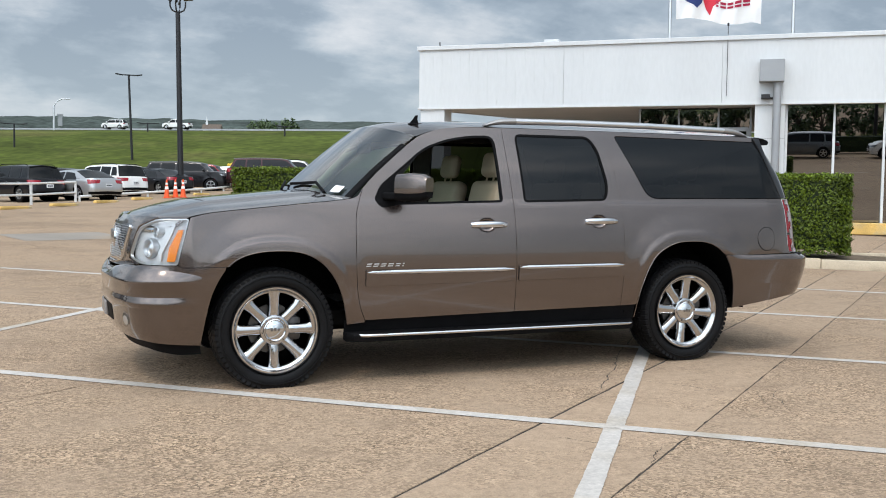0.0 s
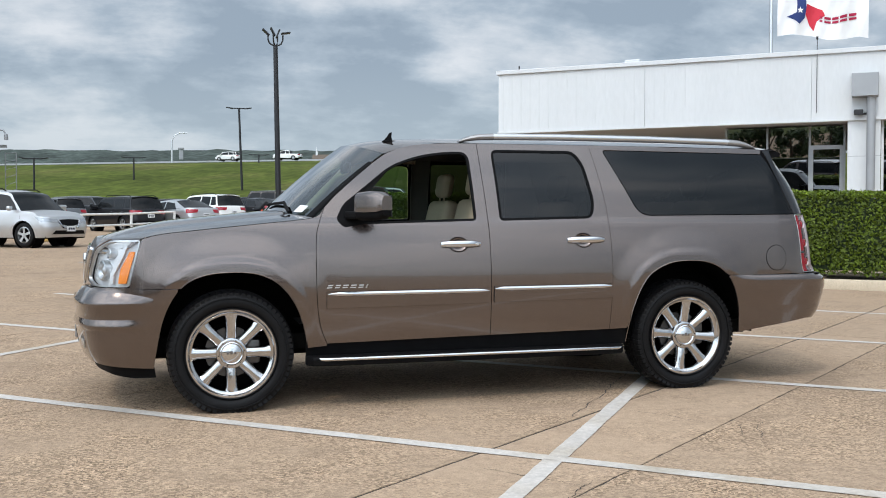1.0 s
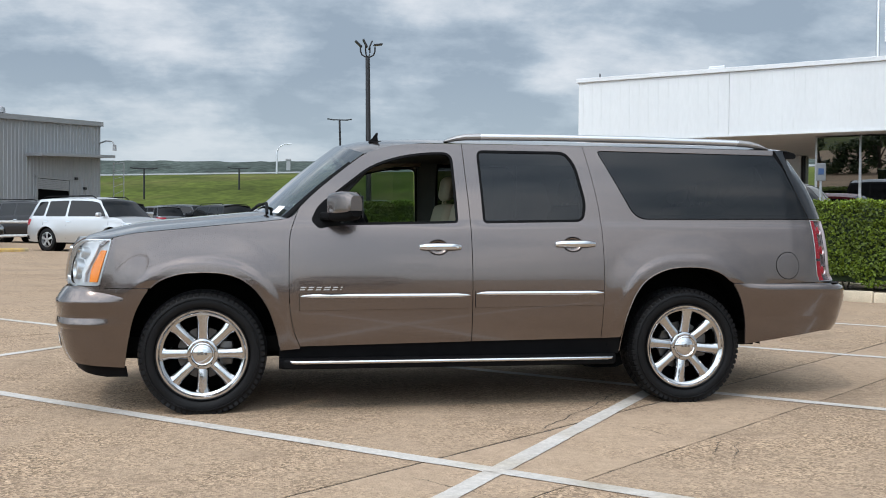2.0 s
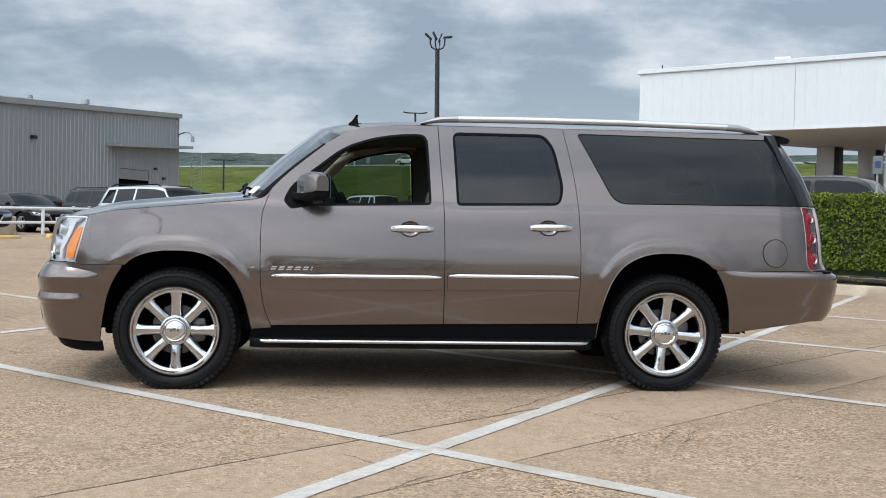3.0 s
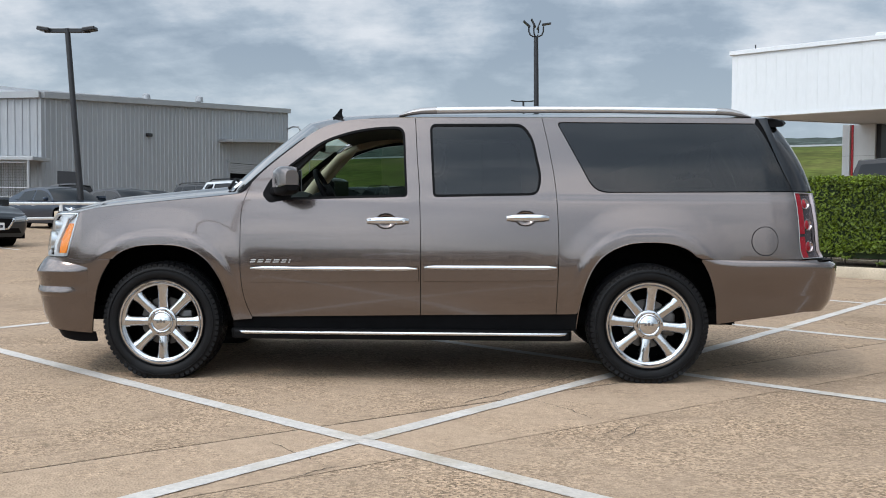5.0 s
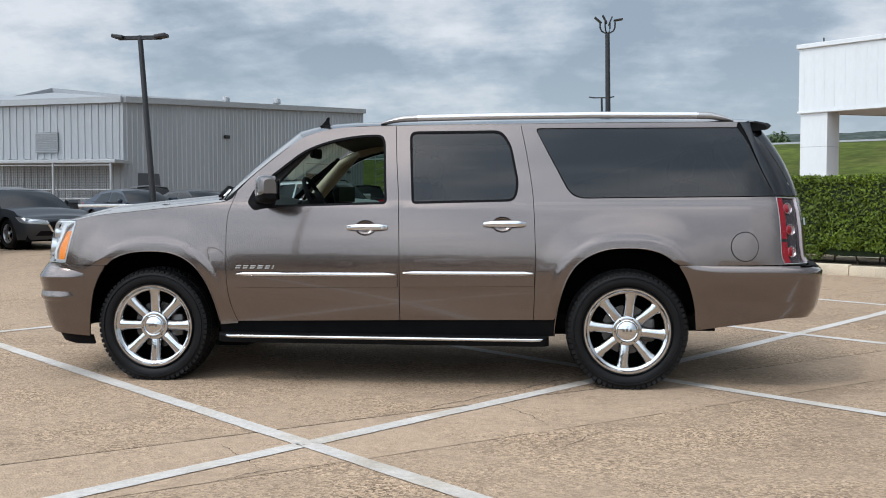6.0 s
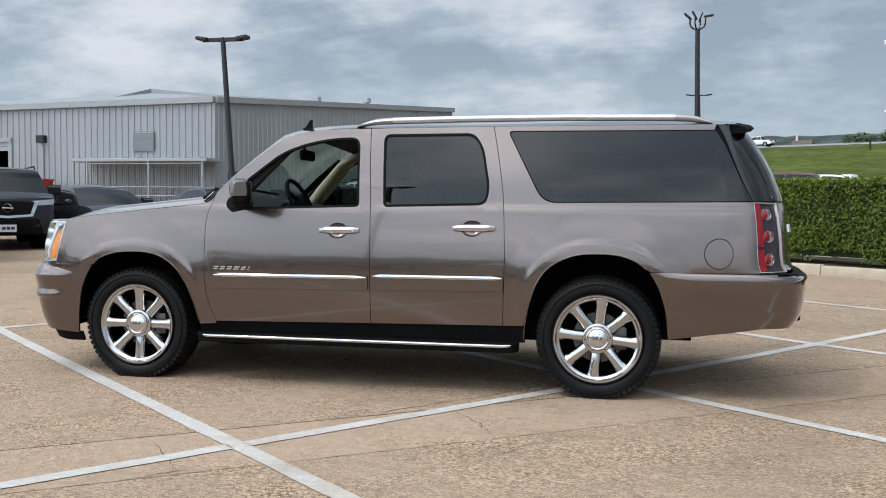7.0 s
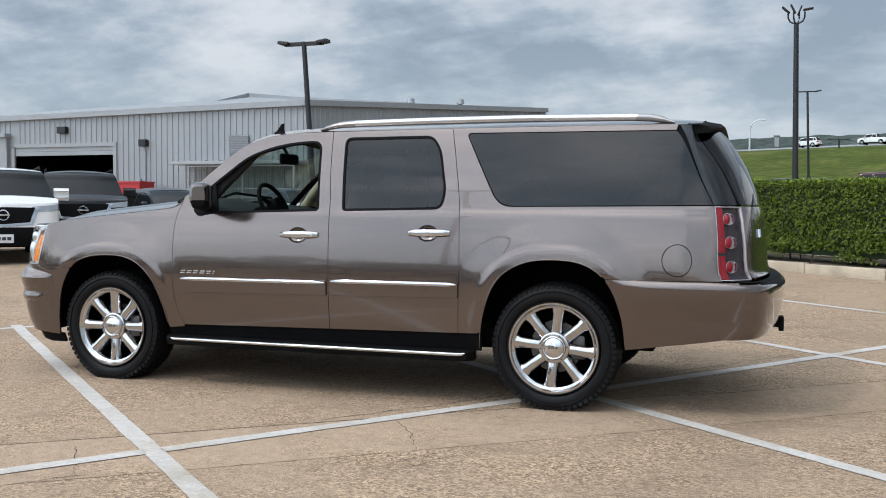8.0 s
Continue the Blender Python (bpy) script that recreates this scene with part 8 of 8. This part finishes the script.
# ---- trees ----
def make_tree(x, y, z, h, seed, leaves=900, label="small round leafy tree on the far verge", foot=0.42):
    t = thing("tree", label, "tree", "verge trees", pose(x, y, z))
    rs = random.Random(seed)
    bm = bmesh.new()
    tube(bm, [(0, 0, -0.3), (0.05 * h, 0, 0.25 * h), (0.02 * h, 0.03 * h, 0.6 * h)], [0.05 * h, 0.035 * h, 0.015 * h], 8)
    lobes = []
    for i in range(9):
        a, r, zz = rs.uniform(0, 6.28), rs.uniform(0.12, 0.36) * h, rs.uniform(foot, 0.86) * h
        c = (r * math.cos(a), r * math.sin(a), zz)
        tube(bm, [(0.03 * h, 0, 0.32 * h), (c[0] * 0.5, c[1] * 0.5, (0.32 * h + zz) / 2), c], [0.02 * h, 0.012 * h, 0.005 * h], 5)
        lobes.append((np.array(c), rs.uniform(0.12, 0.22) * h))
    part("trunk", bm, M_BARK, t)
    def sample(rng, n):
        idx = rng.integers(0, len(lobes), n)
        d = rng.normal(0, 1, (n, 3)); d /= np.linalg.norm(d, axis=1)[:, None]
        rad = rng.uniform(0.55, 1.05, n)[:, None]
        c = np.array([lobes[i][0] for i in idx]); s = np.array([lobes[i][1] for i in idx])[:, None]
        return c + d * s * rad, d + np.array((0, 0, 0.3))
    leaf_cloud("crown", M_TREELEAF, t, leaves, sample, 0.045 * h, seed)


TR = [(48.0, 228.0, 9.6, 9.0), (54.5, 226.0, 9.6, 9.3), (84.0, 208.0, 11.0, 5.0), (110.0, 190.0, 11.0, 5.5), (70.0, 222.0, 10.5, 4.0), (140, 160, 11.0, 5.5), (100, 196, 11, 4.5)]
for i, (x, y, z, h) in enumerate(TR):
    make_tree(x, y, z, h, 20 + i)
for i in range(34):
    c = KB + U * (-26 + i * 1.7) - V * (46 + 2.2 * (i % 2) + math.sin(i * 2.1))
    make_tree(c.x, c.y, -0.1, 3.6 + 0.5 * math.sin(i * 1.7), 60 + i, 1100, "dense leafy tree behind a clipped hedge", 0.10)


# ---- works traffic at the back of the lot, tower on the hill ----
def make_lorry(x, y, h):
    q = pose(x, y, terrain(x, y), 0, 0, h) @ Matrix.Scale(0.62, 4)
    ob = thing("tipper_lorry", "red and white tipper lorry at the back of the lot", "truck", at=q)
    bm = bmesh.new()
    v = [bm.verts.new(c) for c in ((-3.9, -1.2, 1.2), (1.0, -1.2, 1.2), (1.0, 1.2, 1.2), (-3.9, 1.2, 1.2), (-4.1, -1.25, 2.7), (1.1, -1.25, 2.7), (1.1, 1.25, 2.7), (-4.1, 1.25, 2.7))]
    for f in ((0, 1, 2, 3), (0, 1, 5, 4), (1, 2, 6, 5), (2, 3, 7, 6), (3, 0, 4, 7)):
        bm.faces.new([v[i] for i in f])
    part("tipper_body", bm, material("tipper_red", (0.10, 0.018, 0.018), rough=0.6, vary=0.2, scale=2), ob)
    bm = bmesh.new()
    box(bm, 1.3, -1.2, 0.9, 3.0, 1.2, 3.0, 0.15)
    box(bm, 3.0, -1.0, 0.8, 4.3, 1.0, 1.9, 0.2)
    part("cab", bm, PAINTS["white"], ob, smooth=True)
    bm = bmesh.new()
    box(bm, 1.7, -1.23, 2.0, 2.7, 1.23, 2.7, 0.05)
    part("cab_window", bm, M_CARGLASS, ob)
    for xx in (-3.0, -1.6, 3.4):
        for sd in (-1, 1):
            bm = bmesh.new()
            rod(bm, (xx, sd * 0.8, 0.5), (xx, sd * 1.15, 0.5), 0.5, n=20)
            part("tyre", bm, M_RUBBER, ob, smooth=True)
    bm = bmesh.new()
    box(bm, -3.8, -0.5, 0.7, 3.8, 0.5, 1.15)
    part("chassis", bm, M_DEEP, ob)


def make_loader(x, y, h):
    q = pose(x, y, terrain(x, y), 0, 0, h) @ Matrix.Scale(0.5, 4)
    yl = material("digger_yellow", (0.62, 0.40, 0.03), rough=0.5, vary=0.15, scale=2)
    ob = thing("excavator", "yellow excavator arm and bucket behind the parked cars", "excavator", at=q)
    bm = bmesh.new()
    tube(bm, [(2.0, 0, 1.2), (1.2, 0, 2.9), (-0.4, 0, 3.6), (-1.9, 0, 3.1), (-2.6, 0, 2.2)], [0.32, 0.3, 0.26, 0.22, 0.18], 8)
    part("arm", bm, yl, ob, smooth=True)
    bm = bmesh.new()
    box(bm, -3.3, -0.6, 1.3, -2.0, 0.6, 2.6, 0.2, m=pose(0, 0, 0, 0, 12, 0))
    part("bucket", bm, yl, ob)
    bm = bmesh.new()
    box(bm, 0.8, -1.2, 0.9, 3.6, 1.2, 2.2, 0.2)
    part("body", bm, yl, ob)
    bm = bmesh.new()
    box(bm, 0.2, -1.3, 0.0, 3.8, 1.3, 0.9, 0.3)
    part("track", bm, M_DEEP, ob)


church = thing("church", "small white church with a pointed spire beyond the highway", "church", at=pose(35.0, 223.0, terrain(35.0, 223.0), 0, 0, -20))
bm = bmesh.new()
box(bm, -1.9, -1.6, -0.5, 1.9, 1.6, 4.3)
part("nave", bm, M_SOFFIT, church)
bm = bmesh.new()
v = [bm.verts.new(c) for c in ((-2.2, -1.9, 4.2), (2.2, -1.9, 4.2), (2.2, 1.9, 4.2), (-2.2, 1.9, 4.2), (-2.2, 0, 5.6), (2.2, 0, 5.6))]
for f in ((0, 1, 5, 4), (2, 3, 4, 5), (1, 2, 5), (3, 0, 4), (3, 2, 1, 0)):
    bm.faces.new([v[i] for i in f])
part("roof", bm, M_BARK, church)
bm = bmesh.new()
box(bm, -1.5, -0.22, 4.3, -1.06, 0.22, 6.0)
rod(bm, (-1.28, 0, 6.0), (-1.28, 0, 7.4), 0.28, 0.03, 4)
part("spire", bm, M_WHITE, church)
make_lorry(19.0, 90.4, -35)
make_loader(15.6, 88.8, -10)
tower = thing("water_tower", "small pale tower on the distant hill", "tower", at=pose(8.3, 520.0, 34.5) @ Matrix.Scale(0.36, 4))
bm = bmesh.new()
box(bm, -3.0, -3.0, -6, 3.0, 3.0, 8.5, 0.3)
part("shaft", bm, M_SHEDTRIM, tower)
bm = bmesh.new()
box(bm, -4.2, -4.2, 8.5, 4.2, 4.2, 11.0, 0.3)
part("head", bm, M_SHEDTRIM, tower)
make_slabs()
